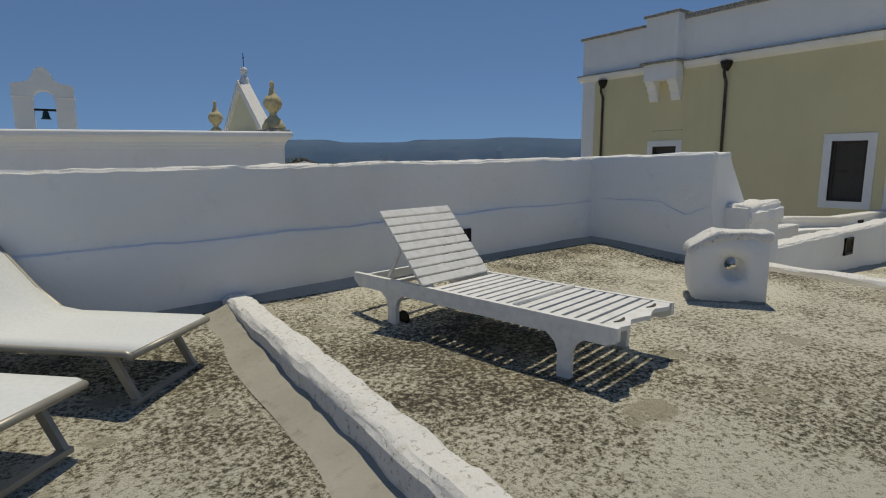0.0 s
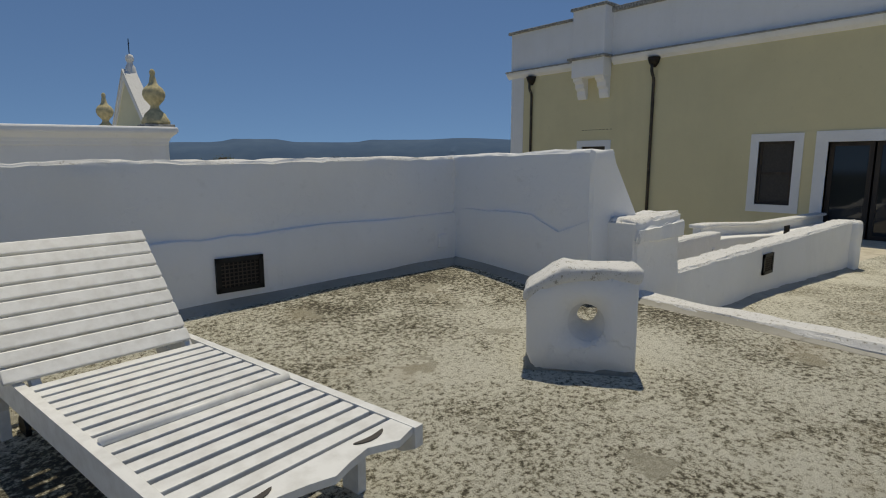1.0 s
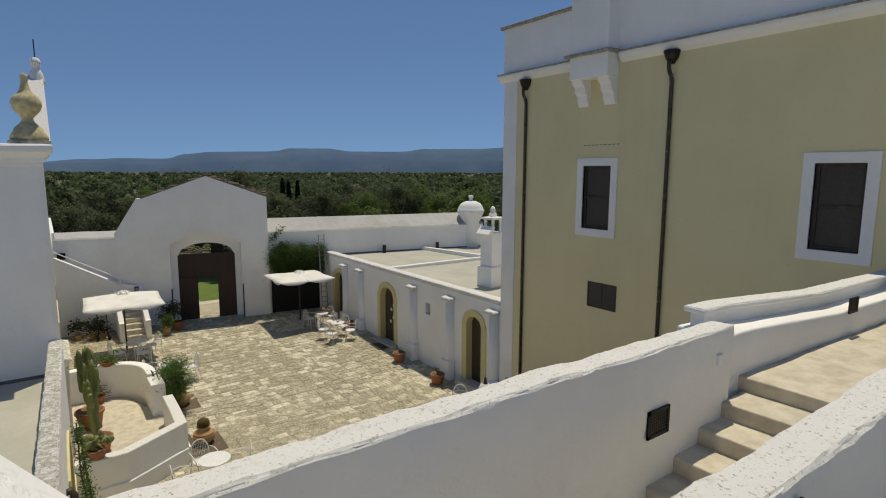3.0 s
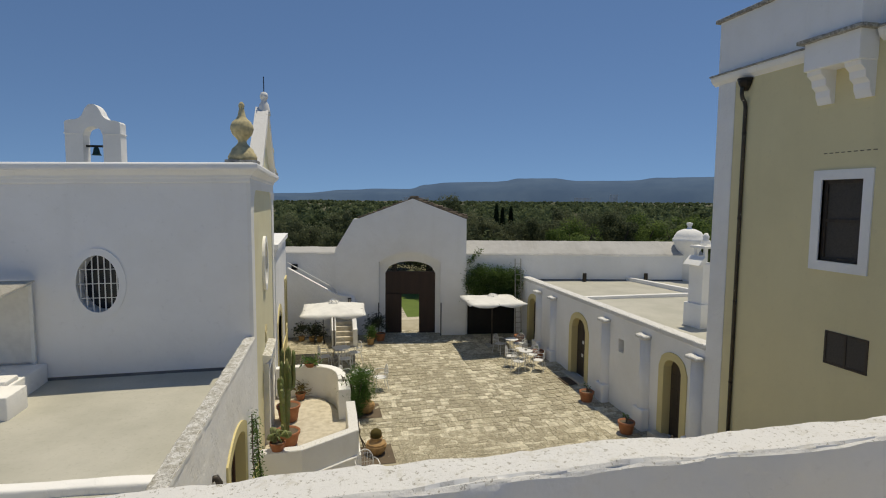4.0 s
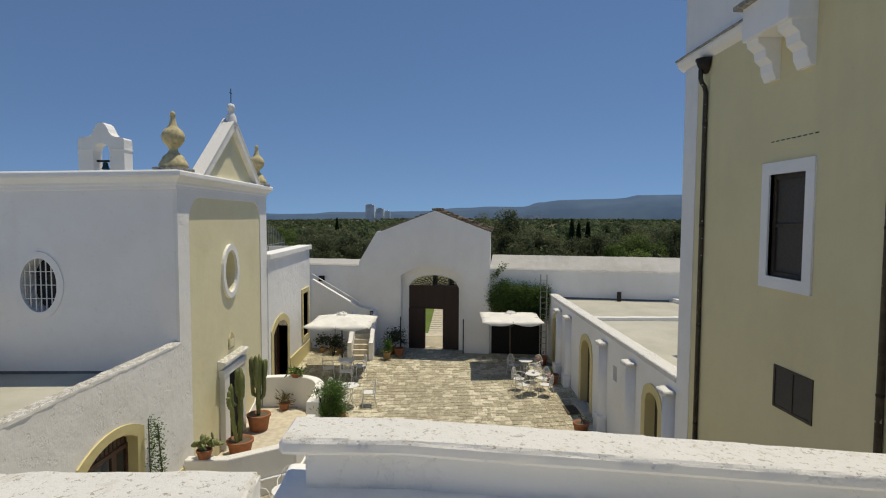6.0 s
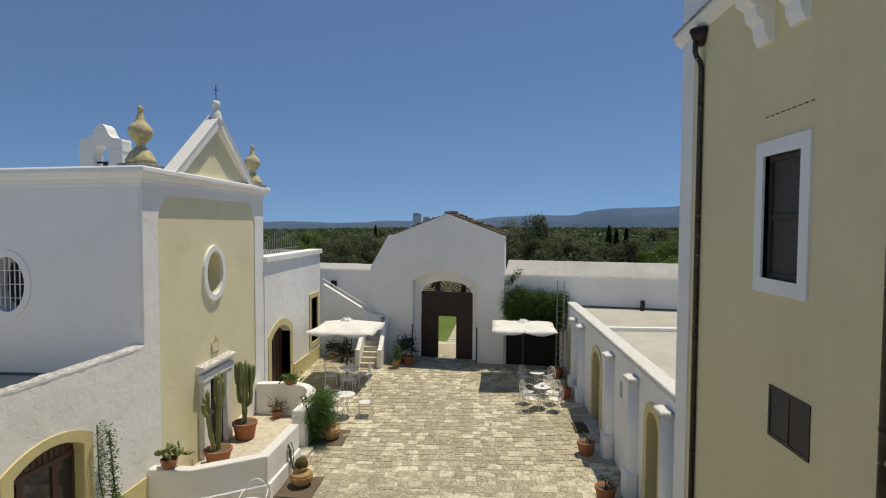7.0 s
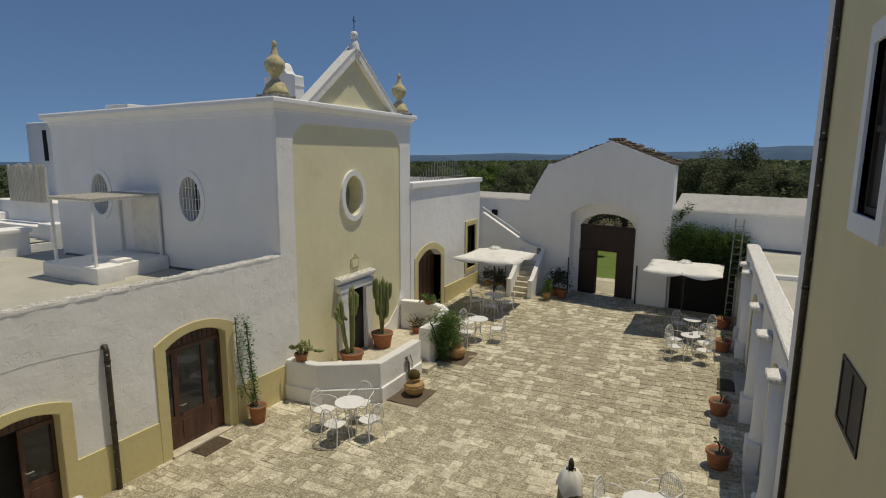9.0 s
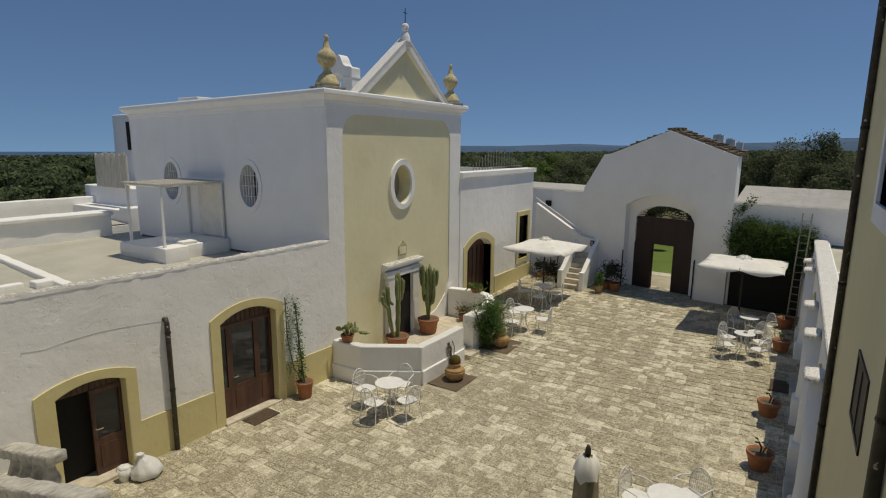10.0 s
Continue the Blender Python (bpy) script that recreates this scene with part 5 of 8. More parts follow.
def downpipe(y, z0, ztop):
    d = thing("downpipe", "dark brown rain pipe with a hopper head on the ochre wall", "rain pipe", None, "rain pipes")
    bm = bmesh.new()
    cup = [(0.155, 0.0), (0.17, -0.005), (0.17, -0.05), (0.155, -0.055), (0.15, -0.11), (0.12, -0.18), (0.075, -0.23), (0.05, -0.27)]
    rows = []
    for rr, dz in cup:                      # half-round bowl with a flat back against the wall
        rows.append([bm.verts.new((XE - 0.02 - rr * 1.25 * math.sin(math.pi * k / 10), y + rr * math.cos(math.pi * k / 10), ztop + dz)) for k in range(11)])
    for p, q in zip(rows, rows[1:]):
        for k in range(11):
            bm.faces.new((p[k], p[(k + 1) % 11], q[(k + 1) % 11], q[k]))
    bm.faces.new(rows[0])
    bm.faces.new(rows[-1])
    part("hopper", bm, PIPE, d)
    bm = bmesh.new()
    add_tube(bm, [(XE - 0.14, y, ztop - 0.2), (XE - 0.14, y, ztop - 0.36), (XE - 0.12, y - 0.01, ztop - 0.44), (XE - 0.07, y - 0.02, ztop - 0.52), (XE - 0.045, y - 0.02, ztop - 0.62), (XE - 0.045, y - 0.02, z0)], 0.042, 10)
    part("pipe", bm, FLAKED_PIPE, d, smooth=True)
    z = ztop - 1.2
    while z > z0:
        bm = bmesh.new()
        add_lathe(bm, [(0.043, -0.02), (0.047, 0.0), (0.043, 0.02)], 10, Matrix.Translation((XE - 0.045, y - 0.02, z)))
        part("collar", bm, PIPE, d)
        z -= 1.9
    return d


downpipe(13.33, -5.6, 3.72)
downpipe(9.05, -5.75, 3.76)

# ---- platform before the chapel ----
def curve_wall(bm, pts, w, z0, z1):
    """Upright wall of even thickness along plan points."""
    pts = [Vector((x, y, 0)) for x, y in pts]
    prev = None
    for i, p in enumerate(pts):
        d = (pts[min(i + 1, len(pts) - 1)] - pts[max(i - 1, 0)]).normalized()
        nrm = Vector((-d.y, d.x, 0)) * (w / 2)
        zt = z1(i / (len(pts) - 1)) if callable(z1) else z1
        cur = [bm.verts.new((q.x, q.y, z)) for q, z in ((p - nrm, z0), (p - nrm, zt - 0.02), (p - nrm * 0.9, zt), (p + nrm * 0.9, zt), (p + nrm, zt - 0.02), (p + nrm, z0))]
        if prev:
            for k in range(6):
                bm.faces.new((prev[k], cur[k], cur[(k + 1) % 6], prev[(k + 1) % 6]))
        else:
            bm.faces.new(cur)
        prev = cur
    bm.faces.new(prev)


def spline(ctrl, n=8):
    out = []
    for i in range(len(ctrl) - 1):
        p = [Vector(ctrl[max(0, min(len(ctrl) - 1, i + k))]) for k in (-1, 0, 1, 2)]
        for j in range(n):
            t = j / n
            out.append(tuple(0.5 * ((2 * p[1]) + (-p[0] + p[2]) * t + (2 * p[0] - 5 * p[1] + 4 * p[2] - p[3]) * t * t + (-p[0] + 3 * p[1] - 3 * p[2] + p[3]) * t ** 3)))
    out.append(tuple(ctrl[-1]))
    return out


PF = -5.58
bm = bmesh.new()
add_prism(bm, [(5.66, 15.4, -6.0), (6.6, 15.42, -6.0), (7.9, 16.25, -6.0), (7.95, 18.3, -6.0), (7.62, 19.6, -6.0), (7.2, 20.8, -6.0), (5.66, 21.9, -6.0)], (0, 0, PF + 6.0))
structure("floor_platform", bm, STEPSTONE, "stone-paved platform before the chapel door", "platform")
bm = bmesh.new()
curve_wall(bm, [(5.72, 15.40), (6.2, 15.40), (6.62, 15.42), (7.25, 15.82), (7.90, 16.24)], 0.26, -6.0, -4.78)
curve_wall(bm, [(7.90, 16.14), (7.93, 17.2), (7.94, 18.2)], 0.26, -6.0, -4.785)
curve_wall(bm, [(5.72, 15.38), (6.2, 15.38), (6.64, 15.40), (7.27, 15.80), (7.94, 16.22)], 0.31, -6.0, -5.42)
curve_wall(bm, [(7.93, 16.14), (7.95, 17.2), (7.96, 18.2)], 0.31, -6.0, -5.425)
flaking_top(structure("wall_platform", bm, WHITE_OLD, "angled whitewashed parapet of the chapel platform", "low wall"), -5.0)
bm = bmesh.new()
curve_wall(bm, [(7.82, 18.88), (7.82, 19.75)], 0.36, -6.0, -4.67)
curve_wall(bm, spline([(7.80, 19.7), (7.72, 20.45), (7.35, 21.0), (6.68, 21.26), (5.70, 21.24)]), 0.28, -6.0, lambda k: -4.60 + 0.04 * math.sin(3 * k))
structure("wall_platform_north", bm, WHITE_OLD, "curved whitewashed wall closing the chapel platform", "low wall")
bm = bmesh.new()
add_box(bm, 7.6, 8.25, 18.3, 18.88, -6.0, -5.66, 0.02)
structure("trim_platform_step", bm, STEPSTONE, "stone step up to the chapel platform", "step")

# ---- stair by the gate ----
st = tagged(thing("courtyard_stair", "outside stone stair with white cheek walls", "stair"), kind="structure")
SX0, SX1, SY0 = 7.84, 8.58, 26.75
NS = 8
for k in range(NS):
    bm = bmesh.new()
    z = -5.48 + 0.185 * (k + 1)
    add_box(bm, SX0, SX1, SY0 + 0.24 * k, SY0 + 0.24 * (k + 1) + (0.9 if k == NS - 1 else 0.05), -6.0, z, 0.012)
    part("step", bm, STEPSTONE, st)
for x0, nm in ((SX0 - 0.18, "cheek_wall"), (SX1, "cheek_wall")):
    bm = bmesh.new()
    add_prism(bm, [(x0, SY0 - 0.12, -6.0), (x0, SY0 - 0.12, -4.70), (x0, SY0 + 0.10, -4.70), (x0, SY0 + 1.95, -3.45), (x0, SY0 + 1.95, -6.0)], (0.18, 0, 0))
    part(nm, bm, WHITE, st)
bm = bmesh.new()
add_prism(bm, [(8.60, 28.38, -6.0), (8.60, 28.38, -3.55), (7.95, 28.45, -3.45), (5.75, 28.55, -2.15), (5.72, 28.55, -6.0)], (0.05, 0.16, 0))
part("upper_wall", bm, WHITE, st)
bm = bmesh.new()
add_tube(bm, [(7.95, 28.40, -3.20), (5.75, 28.50, -1.90)], 0.022, 8)
add_tube(bm, [(7.95, 28.40, -3.45), (7.95, 28.40, -3.20)], 0.022, 8)
part("hand_rail", bm, BARWHITE, st)

# weep slots above the house window
bm = bmesh.new()
for k in range(9):
    add_box(bm, XE - 0.004, XE + 0.02, 10.28 + 0.12 * k, 10.35 + 0.12 * k, 1.90, 1.915)
structure("trim_weep_slots", bm, SHUTTER, "row of narrow dark weep slots above the window", "weep slots")

# ---- things on the terrace ----
LM = Matrix.Translation((2.13, 2.034, 0)) @ Matrix.Rotation(math.atan2(0.9845, -0.1756), 4, "Z")   # x: foot to head, y: towards the near side


def lounger():
    b = thing("sun_lounger", "white painted wooden slatted sun lounger with its back raised", "sun lounger", LM)
    LN, WD, ZT, FL = 1.86, 0.62, 0.245, -0.05
    for y in (-0.03, -WD):
        bm = bmesh.new()
        add_prism(bm, [(0.04, y, ZT), (LN, y, ZT), (LN, y, ZT - 0.045), (LN - 0.05, y, ZT - 0.085), (0.09, y, ZT - 0.085), (0.04, y, ZT - 0.06)], (0, 0.03, 0))
        part("side_rail", bm, LOUNGER, b)
    bm = bmesh.new()
    add_box(bm, LN - 0.045, LN - 0.02, -WD + 0.03, -0.03, ZT - 0.08, ZT - 0.02, 0.004)
    part("head_rail", bm, LOUNGER, b)
    # legs with curved brackets
    for u in (0.30, 1.50):
        for y in (-0.035, -WD + 0.003):
            bm = bmesh.new()
            s = 0.10
            prof = [(u - 0.035, FL), (u + 0.035, FL), (u + 0.035, 0.08), (u + 0.05, 0.12), (u + s, ZT - 0.085), (u - s, ZT - 0.085), (u - 0.05, 0.12), (u - 0.035, 0.08)]
            add_prism(bm, [(px, y, pz) for px, pz in prof], (0, 0.032, 0))
            part("leg", bm, LOUNGER, b)
    for y in (-0.075, -WD + 0.045):
        bm = bmesh.new()
        add_lathe(bm, [(0.036, -0.009), (0.044, -0.009), (0.048, 0), (0.044, 0.009), (0.036, 0.009), (0.032, 0), (0.036, -0.009)], 18, Matrix.Translation((1.47, y, FL + 0.05)) @ Matrix.Rotation(radians(90), 4, "X"))
        part("wheel", bm, IRON, b, "small black wheel")
    # seat slats
    u = 0.148
    k = 0
    while u < 1.17:
        bm = bmesh.new()
        add_box(bm, u, u + 0.047, -WD + 0.03, -0.03, ZT - 0.022, ZT - 0.004 + 0.001 * (k % 2), 0.004)
        part("slat", bm, LOUNGER, b)
        u += 0.0655
        k += 1
    bm = bmesh.new()
    add_tube(bm, [(0.60, -WD + 0.03, ZT + 0.002), (0.60, -0.03, ZT + 0.002)], 0.014, 8)
    part("cross_rod", bm, LOUNGER, b, smooth=True)
    # shaped foot board with two grips
    bm = bmesh.new()
    prof = [(0.13, -WD + 0.03), (0.05, -WD + 0.03), (0.03, -WD + 0.10), (0.065, -WD + 0.18), (0.05, -WD / 2 - 0.06), (0.03, -WD / 2), (0.05, -WD / 2 + 0.06), (0.065, -0.18), (0.03, -0.10), (0.05, -0.03), (0.13, -0.03)]
    add_prism(bm, [(px, py, ZT - 0.022) for px, py in prof], (0, 0, 0.02))
    fb = part("foot_board", bm, LOUNGER, b)
    for yc in (-0.14, -WD + 0.14):
        bm = bmesh.new()
        add_prism(bm, [(0.09 + 0.009 * math.sin(a) + 0.014 * math.cos(a) ** 2, yc + 0.052 * math.cos(a), ZT - 0.001) for a in [6.28319 * i / 14 for i in range(14)]], (0, 0, 0.0025))
        part("grip_slot", bm, SCREEN, fb)
    # raised back
    h, tp = Vector((1.20, 0, ZT)), Vector((1.575, 0, 0.66))
    d = (tp - h)
    ln = d.length
    ang = math.atan2(d.z, d.x)
    back = Matrix.Translation(h) @ Matrix.Rotation(-ang, 4, "Y")
    for k in range(9):
        a = 0.012 + k * (ln - 0.01) / 9
        bm = bmesh.new()
        add_box(bm, a, a + 0.05, -WD + 0.05, 0.025, -0.006, 0.012, 0.004, m=back)
        part("back_slat", bm, LOUNGER, b)
    for y in (-0.075, -WD + 0.045):
        bm = bmesh.new()
        add_box(bm, -0.02, ln - 0.02, y, y + 0.028, -0.045, -0.007, 0.004, m=back)
        part("back_rail", bm, LOUNGER, b)
        bm = bmesh.new()
        add_tube(bm, [(1.43, y + 0.014, 0.50), (1.60, y + 0.014, ZT - 0.03)], 0.014, 8)
        part("strut", bm, LOUNGER, b)
    bm = bmesh.new()
    add_box(bm, 1.57, 1.60, -WD + 0.03, -0.03, ZT - 0.055, ZT - 0.03, 0.003)
    part("cross_bar", bm, LOUNGER, b)
    bm = bmesh.new()
    add_box(bm, 0.55, 1.25, -WD + 0.10, -0.10, ZT - 0.115, ZT - 0.095, 0.004)
    part("pull_tray", bm, LOUNGER, b)
    return b


lounger()


def chaise(m):
    c = thing("pool_chaise", "low cream sling chaise on a taupe metal sled frame", "chaise longue", m, "cream chaises")
    W, Z, FL = 0.54, 0.18, -0.072
    bm = bmesh.new()
    prof = [(0.0, 0.0), (0.03, 0.012), (0.70, 0.012), (0.82, 0.03), (0.95, 0.13), (1.15, 0.34), (1.42, 0.62)]
    prev = None
    for x, z in prof:
        cur = [bm.verts.new((x, y, Z + z - (0.012 if abs(y) < 0.2 else 0.0) + dz)) for dz in (0.0, -0.012) for y in (-W / 2, -0.14, 0.14, W / 2)]
        if prev:
            for i, j in ((0, 1), (1, 2), (2, 3), (3, 7), (7, 6), (6, 5), (5, 4), (4, 0)):
                bm.faces.new((prev[i], cur[i], cur[j], prev[j]))
        prev = cur
    part("sling", bm, MESH, c, "cream mesh sling", smooth=True)
    for sy in (-1, 1):
        y = sy * W / 2
        bm = bmesh.new()
        add_tube(bm, [(x, y, Z + z - 0.018) for x, z in prof], 0.017, 8)
        part("side_tube", bm, GREYMETAL, c, smooth=True)
        for x0, x1 in ((0.17, 0.05), (1.00, 1.12)):
            bm = bmesh.new()
            yy = sy * (W / 2 - 0.055)
            add_prism(bm, [(x0 - 0.018, yy, Z - 0.01), (x0 + 0.022, yy, Z - 0.01), (x1 + 0.018, yy, FL + 0.015), (x1 - 0.018, yy, FL + 0.015)], (0, 0.022 * -sy, 0))
            part("leg", bm, GREYMETAL, c)
    bm = bmesh.new()
    add_tube(bm, [(0.0, -W / 2, Z - 0.01), (0.0, W / 2, Z - 0.01)], 0.016, 8)
    part("foot_tube", bm, GREYMETAL, c, smooth=True)
    for x in (0.05, 1.12):
        bm = bmesh.new()
        add_box(bm, x - 0.018, x + 0.018, -W / 2 + 0.04, W / 2 - 0.04, FL, FL + 0.025, 0.005)
        part("runner", bm, GREYMETAL, c)
    bm = bmesh.new()
    add_lathe(bm, [(0, -0.02), (0.035, -0.02), (0.035, 0.02), (0, 0.02)], 12, Matrix.Translation((0.80, W / 2 + 0.005, Z + 0.02)) @ Matrix.Rotation(radians(90), 4, "X"))
    part("hinge", bm, SCREEN, c)
    return c


CA = math.atan2(0.70, -0.71)
c0 = chaise(Matrix.Translation((0.635, 3.38, 0)) @ Matrix.Rotation(CA, 4, "Z"))
copy_thing(c0, Matrix.Translation((0.075, 2.77, 0)) @ Matrix.Rotation(CA, 4, "Z"))


def pierced_block():
    b = thing("pierced_stone_block", "whitewashed stone block with a round hole standing on the terrace floor", "stone block")
    o = Vector((3.736, 2.677, 0))
    ux = (Vector((4.035, 2.29, 0)) - o).normalized()
    uy = Vector((-ux.y, ux.x, 0))
    m = Matrix(((ux.x, uy.x, 0, o.x), (ux.y, uy.y, 0, o.y), (0, 0, 1, 0.0), (0, 0, 0, 1)))
    W, D, H = 0.485, 0.24, 0.47
    bm = bmesh.new()
    hc, hz, hr = 0.265, 0.235, 0.062
    n = 24

    def outline(k, d):
        """Point on the block's edge in the direction k of the hole."""
        a = 6.28319 * k / n
        dx, dz = math.cos(a), math.sin(a)
        t = min([(W - hc) / dx if dx > 1e-6 else 9, -hc / dx if dx < -1e-6 else 9, (H - hz) / dz if dz > 1e-6 else 9, -hz / dz if dz < -1e-6 else 9])
        return Vector((hc + dx * t, d, hz + dz * t))

    def shape(p, d):
        z = p.z
        if p.z > 0.3:
            z = p.z - 0.10 * max(0.0, (0.16 - p.x) / 0.16) * (p.z - 0.3) / 0.17
        q = Vector((p.x + 0.012 * (0.5 - p.z), d, z))
        q += Vector((noise.noise(q * 6) * 0.012, noise.noise(q * 6 + Vector((3, 1, 0))) * 0.012, noise.noise(q * 7 + Vector((7, 1, 0))) * 0.012))
        return q
    layers = []
    for f, d in ((0.0, 0.085), (0.02, 0.012), (0.03, 0.002), (0.35, 0.0), (0.94, 0.0), (1.0, 0.02)):
        layers.append((f, d))
    ring_pts = []
    for side in (0, 1):
        for f, d in (layers if side == 0 else layers[::-1]):
            dd = d if side == 0 else D - d
            pts = []
            for k in range(n):
                a = 6.28319 * k / n
                r = hr if f == 0.0 else 0.086 if side == 0 else hr * 1.15
                off = 0.014 if f == 0.0 else 0.0               # the bore leaves the dished mouth off its middle
                inner = Vector((hc + off + math.cos(a) * r * (0.84 if f == 0.0 else 1.0), dd, hz + off + math.sin(a) * r * (0.84 if f == 0.0 else 1.0)))
                outer = outline(k, dd)
                pts.append(shape(inner.lerp(outer, f if f > 0.05 else 0.0), dd))
            ring_pts.append([bm.verts.new(m @ p) for p in pts])
    for a, c in zip(ring_pts, ring_pts[1:] + ring_pts[:1]):
        for k in range(n):
            bm.faces.new((a[k], a[(k + 1) % n], c[(k + 1) % n], c[k]))
    part("block", bm, WHITE_OLD, b, smooth=True)
    bm = bmesh.new()
    add_rough(bm, -0.010, W + 0.010, -0.009, D + 0.009, H - 0.05, H + 0.014, 0.05, 0.02, 0.014, 9.0, m=m, top=None)
    for v in bm.verts:
        lx = (v.co - o).dot(ux)
        v.co.z -= 0.10 * max(0.0, (0.16 - lx) / 0.16)
    part("worn_top", bm, CHIPPED, b, "flaking bright top of the block", smooth=True)
    bm = bmesh.new()
    add_rough(bm, 0.0, W, 0.0, D, -0.05, 0.022, 0.06, 0.012, 0.012, 9.0, m=m)
    part("mortar_foot", bm, COVE, b, smooth=True)


pierced_block()


def wall_vent(name, m, w, h, lab):
    """A recessed grating in a wall: local x along the wall, z up, y out of it."""
    g = thing(name, lab, "vent grating", m, "wall vents")
    # shade inside the vent, painted as a black plate
    bm = bmesh.new()
    add_box(bm, 0, w, -0.004, 0.004, 0, h)
    part("backing", bm, DARK, g)
    bm = bmesh.new()
    for x0, x1, z0, z1 in ((0, w, 0, 0.03), (0, w, h - 0.03, h), (0, 0.03, 0, h), (w - 0.03, w, 0, h)):
        add_box(bm, x0, x1, 0.0, 0.014, z0, z1)
    part("frame", bm, IRON, g)
    bm = bmesh.new()
    for k in range(1, 11):
        add_box(bm, w * k / 11 - 0.003, w * k / 11 + 0.003, 0.003, 0.009, 0.01, h - 0.01)
    for k in range(1, 9):
        add_box(bm, 0.01, w - 0.01, 0.002, 0.008, h * k / 9 - 0.003, h * k / 9 + 0.003)
    part("mesh", bm, SHUTTER, g)


wall_vent("wall_vent", Matrix.Translation((3.270, 4.472, 0.150)) @ Matrix.Rotation(radians(180 + 1.4), 4, "Z"), 0.300, 0.215, "dark square vent grating low in the parapet")
wall_vent("wall_vent", Matrix.Translation((7.825, 2.992, -0.13)) @ Matrix.Rotation(radians(180), 4, "Z"), 0.25, 0.20, "dark vent grating in the low terrace wall")
wall_vent("wall_vent", Matrix.Translation((9.68, 4.648, -0.865)) @ Matrix.Rotation(radians(180), 4, "Z"), 0.295, 0.235, "dark vent grating in the passage wall")
wall_vent("wall_vent", Matrix.Translation((13.62, 4.60, -0.42)) @ Matrix.Rotation(radians(180 - 2.6), 4, "Z"), 0.24, 0.19, "small dark vent grating below the coping")
pl = thing("junction_cover", "small plastered cover plate on the parapet", "cover plate")
bm = bmesh.new()
add_box(bm, 4.785, 4.875, 4.490, 4.515, 0.25, 0.355, 0.006)
part("plate", bm, WHITE_SMOOTH, pl)
pl = thing("junction_cover", "small grey-edged cover plate low on the whitewashed stub", "cover plate")
bm = bmesh.new()
add_box(bm, 5.455, 5.55, 2.968, 2.99, -0.135, -0.045, 0.006)
part("plate", bm, WHITE_SMOOTH, pl)
pl = thing("junction_cover", "small whitewashed box on the passage wall", "cover plate")
bm = bmesh.new()
add_box(bm, 10.42, 10.50, 4.635, 4.665, -0.46, -0.36, 0.006)
part("plate", bm, WHITE_SMOOTH, pl)

# ---- roof of the west range ----
cp = thing("roof_canopy", "white post canopy with a reed roof on a plastered base", "canopy")
bm = bmesh.new()
add_rough(bm, -0.35, 1.64, 13.04, 15.25, -2.85, -2.40, 0.2, 0.03, 0.012, 2.0)
part("base", bm, WHITE_OLD, cp, smooth=True)
bm = bmesh.new()
add_rough(bm, 0.55, 1.60, 13.75, 14.20, -2.41, -2.31, 0.2, 0.02, 0.01, 2.0)
add_rough(bm, 1.25, 1.95, 13.03, 13.72, -2.84, -2.37, 0.2, 0.02, 0.01, 2.0)
part("slab", bm, WHITE_OLD, cp, smooth=True)
for x, y in ((1.73, 13.16), (0.02, 13.20), (1.43, 15.19), (-0.28, 15.20)):
    bm = bmesh.new()
    add_box(bm, x - 0.032, x + 0.032, y - 0.032, y + 0.032, -2.42, -0.76, 0.005)
    part("post", bm, BARWHITE, cp)
for (xa, ya), (xb, yb) in (((-0.02, 13.18), (1.80, 13.14)), ((1.76, 13.10), (1.43, 15.20)), ((0.02, 13.15), (-0.28, 15.21))):
    bm = bmesh.new()
    add_tube(bm, [(xa, ya, -0.745), (xb, yb, -0.745)], 0.03, 4)
    part("beam", bm, BARWHITE, cp)
bm = bmesh.new()
for k in range(62):
    y = 13.08 + 2.12 * k / 62
    dx = -0.16 * (y - 13.1)
    add_box(bm, -0.04 + dx, 1.85 + dx, y, y + 0.026, -0.71 + 0.004 * (k % 3), -0.685 + 0.004 * (k % 3))
part("reed_roof", bm, REED, cp, "thin reed matting roof")
# added panel standing for the cream-painted patch of wall
bm = bmesh.new()
add_prism(bm, [(1.40, 15.19, -2.35), (0.30, 15.19, -2.35), (0.30, 15.19, -0.80), (1.40, 15.19, -0.80)], (0, 0.02, 0))
part("back_panel", bm, CANVAS, cp, "thin cream panel for the cream-painted patch of wall")

sc = thing("reed_screen", "grey reed screen on the parapet behind the chapel", "screen")
for k in range(26):
    bm = bmesh.new()
    x = -8.35 + k * 0.092
    add_tube(bm, [(x, 16.42, -1.36), (x + random.uniform(-0.03, 0.03), 16.42, -0.05 + random.uniform(-0.1, 0.08))], 0.045, 6)
    part("reed", bm, REED, sc)
ac = thing("slot_window", "tall dark slot in the white block behind the chapel", "window")
# slot is not cut: a black pane paints its shaded inside
bm = bmesh.new()
add_box(bm, -9.92, -9.66, 18.575, 18.62, 0.08, 1.33, 0.01)
part("pane", bm, DARK, ac)
hb = thing("roof_hatch", "low white box on the chapel roof", "roof hatch")
bm = bmesh.new()
add_box(bm, -4.1 + 1.0, -1.95, 16.9, 17.9, 1.4, 1.98, 0.03)
part("box", bm, WHITE_SMOOTH, hb)

